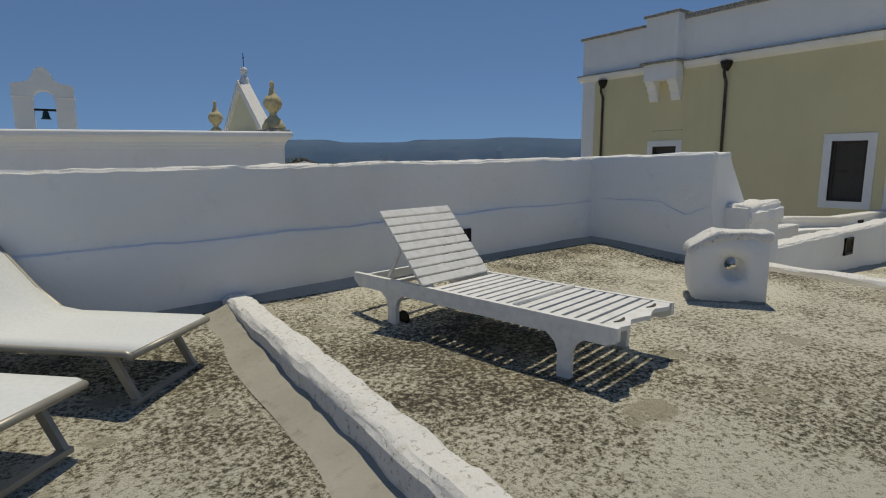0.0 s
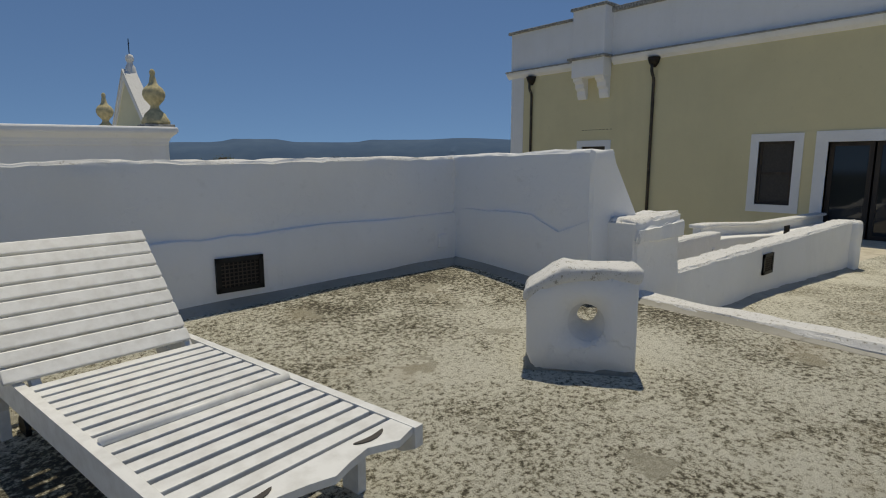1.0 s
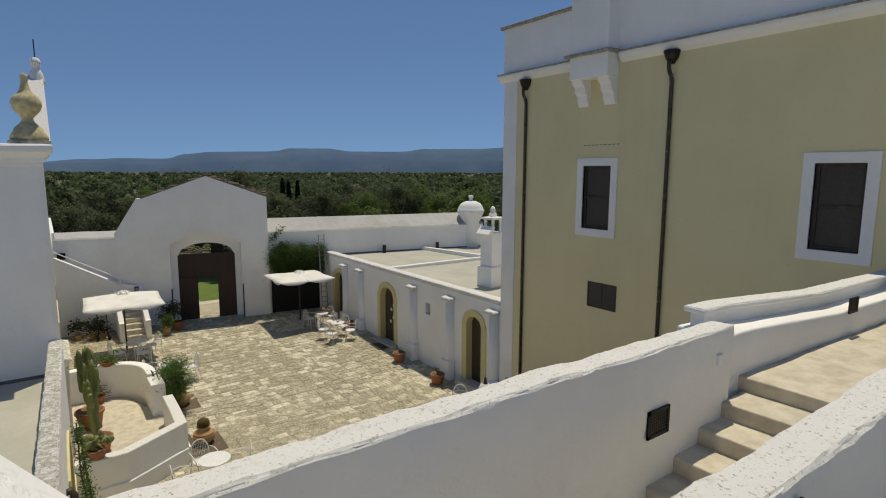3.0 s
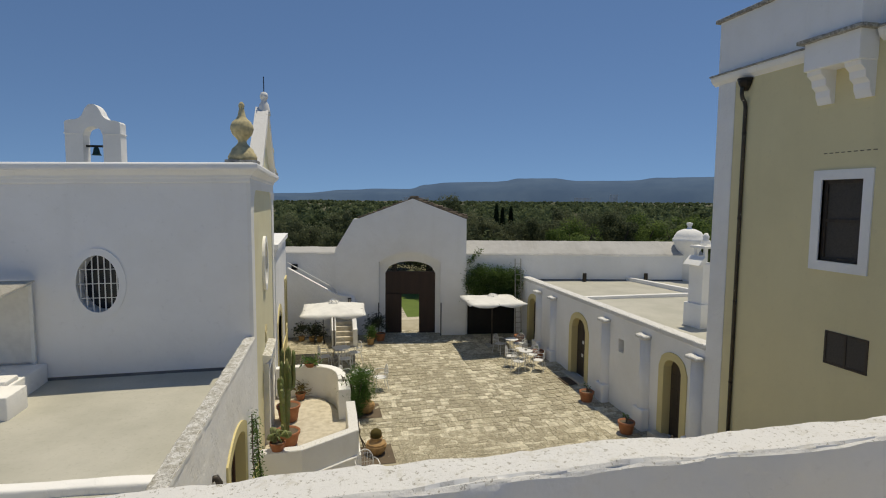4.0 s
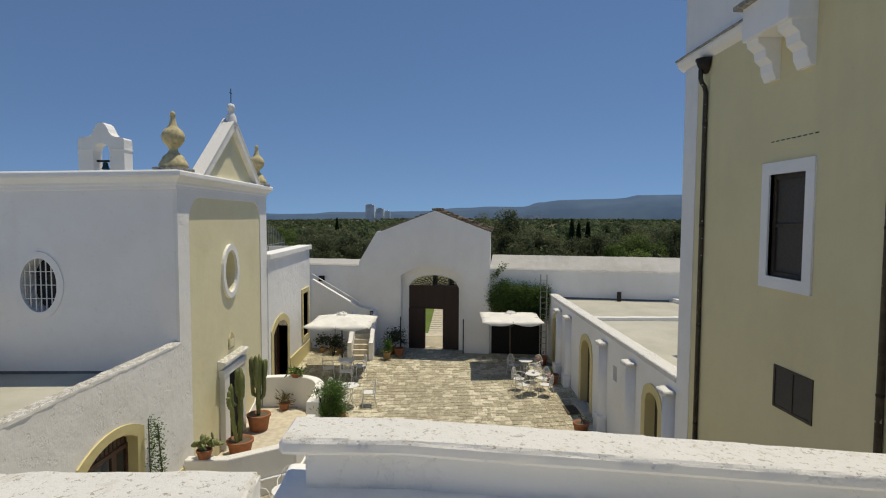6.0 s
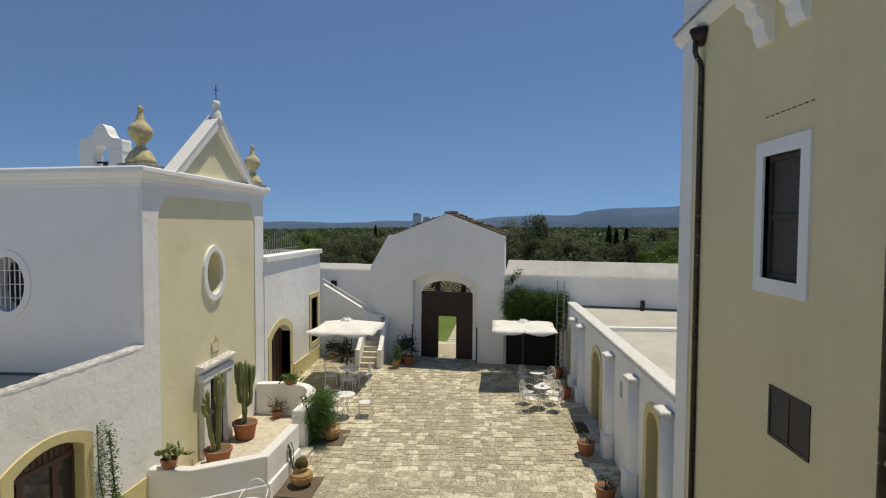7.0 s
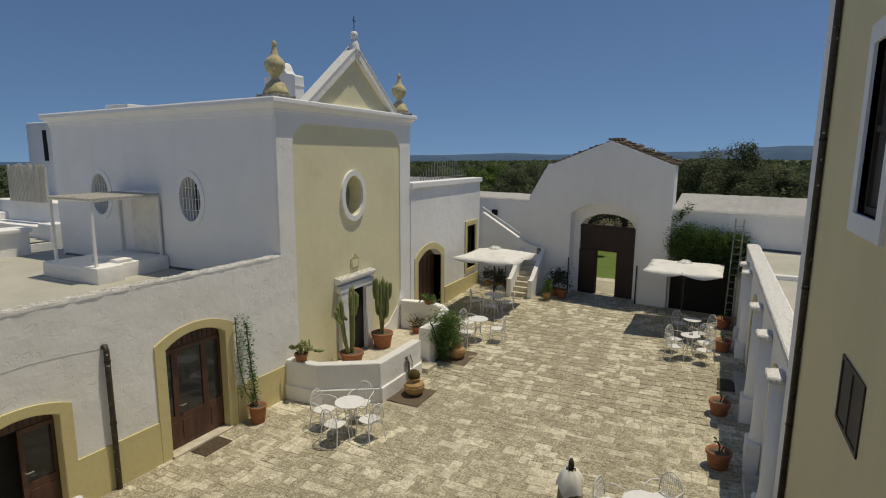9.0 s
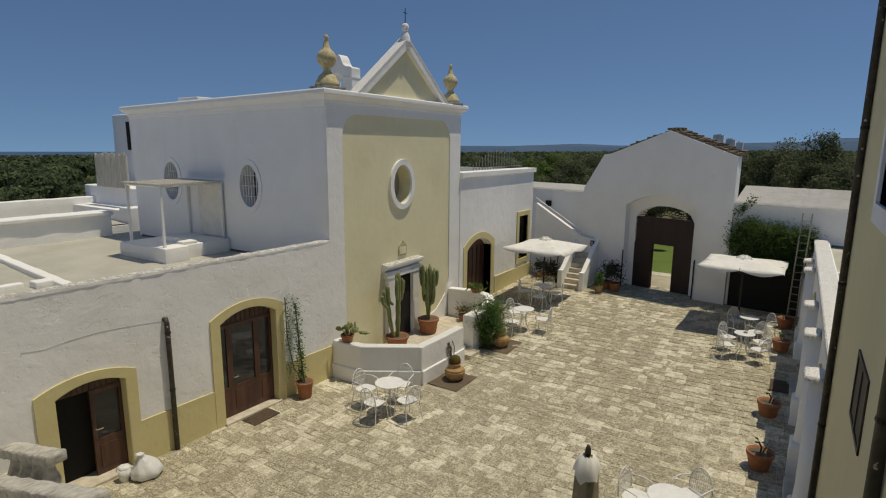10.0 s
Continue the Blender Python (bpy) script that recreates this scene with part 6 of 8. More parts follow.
# ---- west side doors and fittings ----
def glazed_door(name, u0, u1, spring, apex, label, open_leaf=False):
    XF = XW + 0.15                               # doors stand close behind the wall face
    d = tagged(thing(name, label, "door"), kind="structure")
    # black sheet paints the unlit room behind the leaves
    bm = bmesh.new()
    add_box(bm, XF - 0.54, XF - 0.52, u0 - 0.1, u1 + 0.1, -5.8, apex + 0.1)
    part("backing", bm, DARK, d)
    top = spring - 0.10
    bm = bmesh.new()
    hd = segment(u0, u1, spring, apex)
    add_prism(bm, [(XF - 0.33, u, z) for u, z in [(u0, top)] + [(u1, top)] + hd[::-1]], (-0.05, 0, 0))
    part("fanlight", bm, DOORWOOD, d, "dark vertical-boarded door head")
    nb = 12
    for k in range(nb):
        u = u0 + (u1 - u0) * (k + 0.5) / nb
        bm = bmesh.new()
        add_box(bm, XF - 0.335, XF - 0.318, u - 0.015, u + 0.015, top + 0.02, spring + (apex - spring) * (1 - ((u - (u0 + u1) / 2) / ((u1 - u0) / 2)) ** 2) - 0.02)
        part("slat", bm, SHUTTER, d)
    w = u1 - u0
    cuts = [u0, u0 + w * 0.22, u0 + w * 0.70, u1] if not open_leaf else [u0 + w * 0.52, u1]
    for a, b2 in zip(cuts, cuts[1:]):
        bm = bmesh.new()
        ring_between(bm, [(a, -5.78), (b2, -5.78), (b2, top), (a, top)], [(a + 0.07, -5.05), (b2 - 0.07, -5.05), (b2 - 0.07, top - 0.09), (a + 0.07, top - 0.09)], lambda u, z, dd: Vector((XF - 0.36 + dd, u, z)), 0.0, 0.05, closed=True)
        leaf = part("leaf", bm, DOORWOOD, d)
        bm = bmesh.new()
        add_box(bm, XF - 0.345, XF - 0.337, a + 0.06, b2 - 0.06, -5.08, top - 0.08)
        part("pane", bm, GLASS, leaf)
        bm = bmesh.new()
        add_box(bm, XF - 0.31, XF - 0.295, a + 0.09, b2 - 0.09, -5.62, -5.18, 0.006)
        part("panel", bm, DOORWOOD, leaf)
    bm = bmesh.new()
    add_tube(bm, [(XF - 0.31, cuts[1] + 0.06 if not open_leaf else cuts[0] + 0.05, -4.85), (XF - 0.27, cuts[1] + 0.06 if not open_leaf else cuts[0] + 0.05, -4.85), (XF - 0.27, cuts[1] + 0.17 if not open_leaf else cuts[0] + 0.16, -4.85)], 0.012, 6)
    part("door_handle", bm, GREYMETAL, d)
    bm = bmesh.new()
    add_box(bm, XW - 0.5, XW + 0.10, u0 - 0.02, u1 + 0.02, -5.83, -5.765, 0.01)
    part("threshold", bm, STEPSTONE, d)
    slant_west(d)


glazed_door("door_1", *D0, "dark red-brown wooden door with one leaf open", True)
glazed_door("door_2", *D1, "dark red-brown glazed double door with a barred arched head")

dp = thing("downpipe", "short dark brown rain pipe on the white wall", "rain pipe", None, "rain pipes")
bm = bmesh.new()
add_tube(bm, [(XW - 0.02, 10.80, -3.05), (XW + 0.05, 10.80, -3.03), (XW + 0.085, 10.80, -3.10), (XW + 0.09, 10.80, -5.80)], 0.05, 10)
part("pipe", bm, FLAKED_PIPE, dp, smooth=True)
for z in (-3.3, -4.5):
    bm = bmesh.new()
    add_lathe(bm, [(0.056, -0.02), (0.06, 0.0), (0.056, 0.02)], 10, Matrix.Translation((XW + 0.09, 10.80, z)))
    part("collar", bm, PIPE, dp)
slant_west(dp)

for (x0, x1, y0, y1), lab in (((5.74, 6.18, 12.30, 13.02), "dark patterned door mat by the glazed door"), ((15.72, 16.14, 20.35, 21.15), "dark door mat before the arched door")):
    mt = thing("door_mat", lab, "door mat", None, "door mats")
    z = ground_z((x0 + x1) / 2, (y0 + y1) / 2)
    bm = bmesh.new()
    add_box(bm, x0, x1, y0, y1, z + 0.002, z + 0.02, 0.004)
    part("mat", bm, MATT, mt)

cb = thing("wall_cable", "thin grey cable sagging along the white wall", "cable")
bm = bmesh.new()
add_tube(bm, [(5.7025, 8.42, -3.07), (5.7025, 8.43, -3.0), (5.7025, 8.62, -3.03), (5.7025, 8.8, -3.04), (5.7025, 9.05, -3.00), (5.7025, 9.28, -2.99), (5.7025, 9.6, -2.975), (5.7025, 9.86, -2.99), (5.7025, 10.3, -3.02), (5.7025, 10.75, -3.07)], 0.0025, 5)
part("cable", bm, WEATHERED_SHADE, cb)
slant_west(cb)

bag = thing("plastic_bag", "full white plastic bag tied at the top on the paving", "bag")
bm = bmesh.new()
prev = None
for z, r, lean in ((0.0, 0.20, 0.0), (0.03, 0.26, 0.0), (0.10, 0.28, 0.0), (0.19, 0.25, -0.01), (0.28, 0.19, -0.03), (0.36, 0.125, -0.05), (0.42, 0.07, -0.07), (0.45, 0.045, -0.08), (0.49, 0.075, -0.11), (0.51, 0.05, -0.15)):
    cur = []
    for i in range(30):
        a = 6.28319 * i / 30
        fold = 1 + (0.10 if z > 0.2 else 0.05) * math.sin(7 * a + 9 * z) + 0.09 * noise.noise((2.2 * math.cos(a), 2.2 * math.sin(a), 5 * z))
        cur.append(bm.verts.new((6.02 + r * 0.9 * fold * math.cos(a), 9.96 + lean + r * fold * math.sin(a), -5.81 + z)))
    if prev:
        for i in range(30):
            bm.faces.new((prev[i], prev[(i + 1) % 30], cur[(i + 1) % 30], cur[i]))
    else:
        bm.faces.new(cur[::-1])
    prev = cur
bm.faces.new(prev)
part("bag", bm, BAGWHITE, bag, smooth=True)
bk = thing("paint_bucket", "small white bucket with a cloth beside the door", "bucket")
bm = bmesh.new()
add_lathe(bm, [(0.085, 0.0), (0.115, 0.24), (0.105, 0.24), (0.09, 0.02), (0.0, 0.02)], 16, Matrix.Translation((5.83, 9.64, -5.81)))
part("pail", bm, BAGWHITE, bk, smooth=True)
bm = bmesh.new()
add_lathe(bm, [(0.10, 0.20), (0.115, 0.25), (0.06, 0.30), (0.0, 0.28)], 12, Matrix.Translation((5.83, 9.64, -5.81)), 0.6)
part("cloth", bm, BAGWHITE, bk, smooth=True)


def balustrade(y, x0, x1, z0, slope):
    """A stone rail on balusters, rising along x, on a solid cheek wall."""
    b = thing("stone_balustrade", "weathered whitewashed stone balustrade of the courtyard stair", "balustrade", None, "stair balustrades")

    def top(x):
        return z0 + slope * (x - x0)
    lean = Matrix(((1, 0, 0, 0), (0, 1, 0, 0), (slope, 0, 1, z0 - slope * x0), (0, 0, 0, 1)))
    bm = bmesh.new()
    add_rough(bm, x0, x1, y - 0.14, y + 0.14, -0.17, 0.0, 0.05, 0.02, 0.018, 5.0, m=lean, seed=y, chip=0.02)
    part("rail", bm, BALUSTER, b, smooth=True)
    n = int((x1 - x0) / 0.42)
    for k in range(n):
        x = x0 + 0.25 + (x1 - x0 - 0.5) * k / (n - 1)
        zz = top(x) - 0.15
        bm = bmesh.new()
        add_lathe(bm, [(0.11, zz + 0.03), (0.11, zz - 0.02), (0.06, zz - 0.08), (0.075, zz - 0.16), (0.13, zz - 0.30), (0.12, zz - 0.38), (0.07, zz - 0.48), (0.11, zz - 0.53), (0.11, zz - 0.60)], 12, Matrix.Translation((x, y, 0)), 0.2)
        part("baluster", bm, BALUSTER, b, smooth=True)
    bm = bmesh.new()
    add_prism(bm, [(x0, y - 0.15, -5.9), (x1, y - 0.15, -5.9), (x1, y - 0.15, top(x1) - 0.70), (x0, y - 0.15, top(x0) - 0.70)], (0, 0.3, 0))
    part("wall", bm, WHITE_OLD, b)


balustrade(8.0, 5.72, 7.50, -4.33, 0.25)
balustrade(7.45, 5.72, 9.9, -4.56, 0.30)

# ---- plants ----
def leaf_cloud(bm, centre, spread, n, size, rnd, droop=0.0, aspect=0.45, up=0.3):
    for _ in range(n):
        p = Vector((rnd.gauss(0, 1), rnd.gauss(0, 1), rnd.gauss(0, 1)))
        p = Vector((p.x * spread[0], p.y * spread[1], p.z * spread[2])) + Vector(centre)
        d = Vector((rnd.uniform(-1, 1), rnd.uniform(-1, 1), rnd.uniform(-0.6, 1) * up - droop)).normalized()
        s = d.cross(Vector((rnd.uniform(-1, 1), rnd.uniform(-1, 1), rnd.uniform(-1, 1)))).normalized()
        L, w = size * rnd.uniform(0.6, 1.3), size * aspect * rnd.uniform(0.7, 1.2)
        a = [bm.verts.new(q) for q in (p, p + d * L * 0.5 + s * w * 0.5, p + d * L, p + d * L * 0.5 - s * w * 0.5)]
        bm.faces.new(a)


def soil_disc(r, z, m=None):
    bm = bmesh.new()
    add_lathe(bm, [(0, z + 0.01), (r * 0.6, z + 0.015), (r, z)], 16, m)
    return bm


def flower_pot(name, r, h, m, lab, rim=0.04, group="", mat=TERRACOTTA):
    p = thing(name, lab, "plant pot", m, group)
    bm = bmesh.new()
    add_lathe(bm, [(0.0, 0.0), (r * 0.74, 0.0), (r * 0.78, 0.02), (r * 0.97, h - rim * 1.6), (r * 1.05, h - rim * 1.5), (r * 1.07, h - 0.01), (r * 1.03, h), (r * 0.94, h), (r * 0.92, h - 0.05), (0.0, h - 0.05)], 26)
    part("pot", bm, mat, p, smooth=True)
    part("soil", soil_disc(r * 0.92, h - 0.05), SOIL, p)
    return p


rp = random.Random(5)
base_pot = flower_pot("terracotta_planter", 0.23, 0.35, pose(15.76, 18.96, ground_z(15.76, 18.96)), "broad terracotta pot with a nearly bare stem by the east wall", 0.05, "east wall pots")
bm = bmesh.new()
add_tube(bm, [(0, 0, 0.28), (0.03, 0.02, 0.42), (-0.02, 0.05, 0.52)], 0.018, 6)
add_tube(bm, [(0.05, 0.02, 0.28), (0.09, -0.03, 0.44)], 0.014, 6)
part("stem", bm, BARK, base_pot)
bm = bmesh.new()
leaf_cloud(bm, (-0.02, 0.05, 0.52), (0.03, 0.03, 0.04), 7, 0.10, rp)
leaf_cloud(bm, (0.09, -0.03, 0.44), (0.02, 0.02, 0.03), 5, 0.09, rp)
part("leaves", bm, SHRUBLEAF, base_pot)
for x, y, a in ((15.73, 16.49, 40), (15.86, 23.35, 100), (15.90, 25.6, 200)):
    copy_thing(base_pot, pose(x, y, ground_z(x, y), 0, 0, a))


def cactus(m, lab, seed, stems, high, slim):
    """stems: points above the soil, and radius."""
    c = flower_pot("potted_cactus", 0.33, high, m, lab, 0.05, "chapel cacti")
    rnd = random.Random(seed)

    def column(pts, r):
        bm = bmesh.new()
        segs, rings = 10, []
        pts = [Vector(p) for p in pts]
        dense = []
        for a, b in zip(pts, pts[1:]):
            dense += [a.lerp(b, t / 5) for t in range(5)]
        dense.append(pts[-1])
        for i, p in enumerate(dense):
            k = i / (len(dense) - 1)
            rr = r * (0.75 + 0.35 * min(1, k * 4)) * math.sqrt(max(0.04, 1 - (max(0.0, k - 0.86) / 0.14) ** 2)) * (1 + 0.08 * math.sin(i * 1.9))
            d = (dense[min(i + 1, len(dense) - 1)] - dense[max(i - 1, 0)]).normalized()
            s = d.cross(Vector((0.3, 0.9, 0.1))).normalized()
            t = d.cross(s)
            rings.append([bm.verts.new(p + (s * math.cos(6.28319 * q / segs) + t * math.sin(6.28319 * q / segs)) * rr * (1.0 if q % 2 else 0.66)) for q in range(segs)])
        for a, b in zip(rings, rings[1:]):
            for q in range(segs):
                bm.faces.new((a[q], b[q], b[(q + 1) % segs], a[(q + 1) % segs]))
        bm.faces.new(rings[0])
        bm.faces.new(rings[-1])
        part("stem", bm, CACTUS, c, smooth=True)
    for pts, r in stems:
        column([(x, y, z + high - 0.40) for x, y, z in pts], r * slim)
    return c


def branch(y, x, z, up, out=0.10):
    """An arm that leaves the trunk sideways and turns upright."""
    k = 1 if y > 0 else -1
    return [(x * 0.4, y - k * out, z), (x * 0.9, y - k * 0.02, z + 0.10), (x, y, z + 0.28), (x, y + k * 0.02, up)]


st1 = [([(0, 0, 0.30), (0.02, 0.02, 0.9), (0.02, 0.03, 1.5), (0.03, 0.05, 2.35)], 0.085), ([(-0.04, -0.10, 0.30), (-0.08, -0.24, 0.9), (-0.10, -0.30, 1.4), (-0.10, -0.32, 2.0)], 0.07)]
st1 += [(branch(y, x, z, up), 0.058) for y, x, z, up in ((0.20, 0.03, 1.42, 2.12), (-0.12, 0.10, 1.50, 2.20), (0.34, -0.02, 1.60, 2.02), (0.14, -0.12, 1.55, 2.25), (-0.46, -0.10, 1.30, 1.86), (-0.20, -0.16, 1.35, 1.92), (-0.58, -0.08, 1.40, 1.72))]
st2 = [([(0, 0, 0.35), (0.0, 0.0, 0.75), (0.02, 0.02, 1.2), (0.03, 0.03, 2.18)], 0.085)]
st2 += [(branch(y, x, z, up), 0.066) for y, x, z, up in ((-0.13, 0.03, 0.72, 2.12), (0.15, -0.02, 0.75, 2.08), (0.06, 0.16, 0.85, 2.02), (-0.05, -0.15, 0.90, 2.14), (-0.29, 0.0, 1.25, 2.20), (0.31, 0.0, 1.20, 2.0), (0.44, 0.03, 1.48, 1.90), (-0.38, 0.06, 1.60, 2.25), (0.24, 0.16, 1.40, 1.98), (-0.20, -0.14, 1.45, 2.15))]
cactus(pose(6.22, 17.45, PF), "tall candelabra cactus in a terracotta tub by the chapel door", 3, st1, 0.40, 0.84)
cactus(pose(6.18, 19.15, PF), "tall many-stemmed cactus in a big terracotta pot by the chapel door", 4, st2, 0.48, 0.84)

sp = flower_pot("potted_succulent", 0.17, 0.20, pose(6.12, 15.41, -4.78), "small terracotta pot with a prickly succulent on the parapet", 0.03)
bm = bmesh.new()
for k in range(22):
    a, r = rp.uniform(0, 6.28), rp.uniform(0.02, 0.26)
    add_lathe(bm, [(0, -0.09), (0.05, -0.05), (0.075, 0.02), (0.06, 0.08), (0, 0.10)], 8, pose(r * math.cos(a), r * math.sin(a), 0.24 + rp.uniform(0, 0.20), rp.uniform(-50, 50), rp.uniform(-50, 50), rp.uniform(0, 180)) @ Matrix.Diagonal((1, 0.28, 1, 1)))
for k in range(6):
    add_lathe(bm, [(0, -0.09), (0.05, -0.05), (0.075, 0.02), (0.06, 0.08), (0, 0.10)], 8, pose(0.08 + 0.02 * k, 0.20 + 0.075 * k, 0.26 - 0.035 * k, 70 + 12 * (k % 2), 20 * (k % 3) - 20, 30 * k) @ Matrix.Diagonal((1, 0.28, 1, 1)))
part("pads", bm, CACTUS, sp, smooth=True)
sp = flower_pot("potted_succulent", 0.16, 0.22, pose(6.48, 20.85, PF), "terracotta pot with a dry spiky plant against the curved wall", 0.03)
bm = bmesh.new()
leaf_cloud(bm, (0, 0, 0.36), (0.10, 0.10, 0.10), 90, 0.24, rp, 0, 0.14, 0.9)
part("leaves", bm, DRYLEAF, sp)
sp = flower_pot("potted_succulent", 0.20, 0.14, pose(6.81, 21.20, -4.60), "low pot with a fleshy green plant on the platform wall", 0.03)
bm = bmesh.new()
leaf_cloud(bm, (0, 0, 0.20), (0.13, 0.13, 0.06), 110, 0.17, rp, 0, 0.35, 0.8)
part("leaves", bm, SHRUBLEAF, sp)

# clay urns with round cacti, in soil beds
for k, (x, y, x0, x1, y0, y1) in enumerate(((8.55, 16.95, 7.84, 9.0, 16.3, 17.4), (8.52, 19.72, 7.88, 8.98, 19.25, 20.35))):
    bed = tagged(thing("soil_bed", "small square bed of dry soil in the paving", "soil bed", None, "soil beds"), kind="structure")
    bm = bmesh.new()
    sheet(bm, steps(x0, x1, 8), steps(y0, y1, 8), lambda a, b: ground_z(a, b) + 0.004, 0.03, 4.0)
    part("soil", bm, SOIL, bed, smooth=True)
    u = thing("clay_urn", "round ochre clay urn with a ball cactus in it", "urn", pose(x, y, ground_z(x, y) - 0.02, 0, 0, 40 * k) @ Matrix.Scale(0.88, 4), "clay urns")
    bm = bmesh.new()
    add_lathe(bm, [(0.0, 0.0), (0.16, 0.0), (0.20, 0.05), (0.29, 0.16), (0.31, 0.27), (0.28, 0.36), (0.20, 0.43), (0.15, 0.46), (0.15, 0.50), (0.20, 0.54), (0.18, 0.55), (0.13, 0.52), (0.0, 0.50)], 26)
    part("jar", bm, URNCLAY, u, smooth=True)
    for z in (0.30, 0.36):
        bm = bmesh.new()
        rr = 0.312 if z == 0.30 else 0.287
        add_tube(bm, [(rr * math.cos(6.28319 * i / 24), rr * math.sin(6.28319 * i / 24), z) for i in range(25)], 0.010, 6)
        part("band", bm, URNCLAY, u, smooth=True)
    bm = bmesh.new()
    add_lathe(bm, [(0.12, 0.50), (0.17, 0.56), (0.18, 0.64), (0.15, 0.73), (0.08, 0.78), (0, 0.79)], 20)
    part("ball_cactus", bm, DRYLEAF if k == 0 else CACTUS, u, "round spiny cactus", smooth=True)

dv = thing("dry_vine", "dead dark vine stems against the platform wall", "vine")
for k in range(7):
    bm = bmesh.new()
    y0 = 17.45 + rp.uniform(-0.08, 0.08)
    add_tube(bm, [(8.22 + rp.uniform(0, 0.1), y0, -5.8), (8.15, y0 + rp.uniform(-0.08, 0.08), -5.5), (8.12, y0 + rp.uniform(-0.12, 0.12), -5.2), (8.09, y0 + rp.uniform(-0.15, 0.15), -5.0)], 0.012, 5)
    part("stem", bm, BARK, dv)

sh = thing("feathery_shrub", "loose feathery green shrub beside the platform", "shrub", pose(8.16, 19.45, ground_z(8.1, 19.4)))
bm = bmesh.new()
for k in range(16):
    a = rp.uniform(0, 6.28)
    add_tube(bm, [(0, 0, 0), (0.18 * math.cos(a), 0.18 * math.sin(a), 0.5), (0.45 * math.cos(a), 0.45 * math.sin(a), 1.0 + rp.uniform(0, 0.4))], 0.012, 5)
part("branches", bm, BARK, sh)
bm = bmesh.new()
for k in range(52):
    z = rp.uniform(0.2, 1.45)
    a, r = rp.uniform(0, 6.28), rp.uniform(0.0, 0.56) * (0.35 + 0.65 * min(1.0, z / 0.9))
    leaf_cloud(bm, (r * math.cos(a) + 0.12 * z, r * math.sin(a), z), (0.12, 0.12, 0.13), 130, 0.14, rp, 0.0, 0.12, 0.9)
part("foliage", bm, SHRUBLEAF, sh)

cl = flower_pot("potted_climber", 0.20, 0.42, pose(6.02, 13.95, -5.81), "terracotta pot with a thin climbing jasmine on the wall", 0.03)
bm = bmesh.new()
add_tube(bm, [(0, 0, 0.38), (-0.10, 0.02, 0.9), (-0.16, 0.0, 1.6), (-0.2, -0.03, 2.4)], 0.014, 6)
add_tube(bm, [(0, 0, 0.38), (-0.14, -0.2, 0.8), (-0.24, -0.28, 1.6), (-0.24, -0.3, 2.6)], 0.012, 6)
part("stem", bm, BARK, cl)
bm = bmesh.new()
for k in range(34):
    z = 0.45 + 2.0 * (k / 34)
    leaf_cloud(bm, (-0.10 - 0.05 * z + rp.uniform(-0.03, 0.03), rp.uniform(-0.03, 0.05), z), (0.05, 0.06 - 0.015 * z / 2.5, 0.08), 46 if z < 1.3 else 24, 0.065, rp, 0.1, 0.4, 0.5)
    leaf_cloud(bm, (-0.2, -0.28 + rp.uniform(-0.03, 0.05), 0.7 + 1.95 * (k / 34)), (0.03, 0.04, 0.07), 14, 0.055, rp, 0.1, 0.4, 0.5)
part("leaves", bm, SHRUBLEAF, cl)

for x, y, r, h, mat, lab in ((9.35, 26.85, 0.16, 0.30, SHRUBLEAF, "yellow-green bush in a clay pot by the stair"), (9.85, 27.35, 0.22, 0.35, PURPLELEAF, "dark leafy potted bush by the gate"), (9.5, 27.6, 0.20, 0.32, PURPLELEAF, "dark potted bush against the gatehouse")):
    pp = flower_pot("potted_bush", r, h, pose(x, y, ground_z(x, y)), lab, 0.03, "gate plants", URNCLAY if mat == SHRUBLEAF else TERRACOTTA)
    bm = bmesh.new()
    for k in range(9):
        k2 = 0.62 if mat == SHRUBLEAF else 0.92
        leaf_cloud(bm, (k2 * rp.uniform(-0.3, 0.3), k2 * rp.uniform(-0.3, 0.3), h + k2 * rp.uniform(0.1, 0.75)), (0.12 * k2, 0.12 * k2, 0.14 * k2), int(95 * k2), 0.10, rp, 0.1, 0.4, 0.5)
    part("leaves", bm, mat, pp)

vn = thing("wall_creeper", "dense dark green creeper hanging over the boundary wall", "creeper")
bm = bmesh.new()
for k in range(190):
    u = rp.uniform(5.1, 7.55)
    zt = -2.15 - 0.10 * (u - 5.1) + 0.15 * noise.noise((u * 2, 0, 0))
    z = rp.uniform(-3.6, zt)
    p = gate(u, z, 0.12 - rp.uniform(0.05, 0.45) * (0.5 + 0.5 * math.sin(2.5 * (z + 3.6) / 1.6)))
    leaf_cloud(bm, tuple(p), (0.14, 0.10, 0.13), 110, 0.075, rp, 0.25, 0.55, 0.4)
for k in range(12):
    p = gate(5.15 + 0.05 * k, -1.95 + 0.055 * k, 0.05)
    leaf_cloud(bm, tuple(p), (0.07, 0.05, 0.07), 16, 0.10, rp, 0.1, 0.5, 0.5)
part("leaves", bm, VINELEAF, vn)
# deep shade below the creeper, painted as a flat black panel
cv = tagged(thing("door_store", "flat black panel for the deep shade below the creeper", "opening"), kind="structure")
bm = bmesh.new()
add_prism(bm, [gate(5.12, -5.5, 0.13), gate(7.35, -5.5, 0.13), gate(7.35, -3.5, 0.13), gate(5.12, -3.5, 0.13)], tuple(gback * 0.012))
part("opening", bm, DARK, cv)

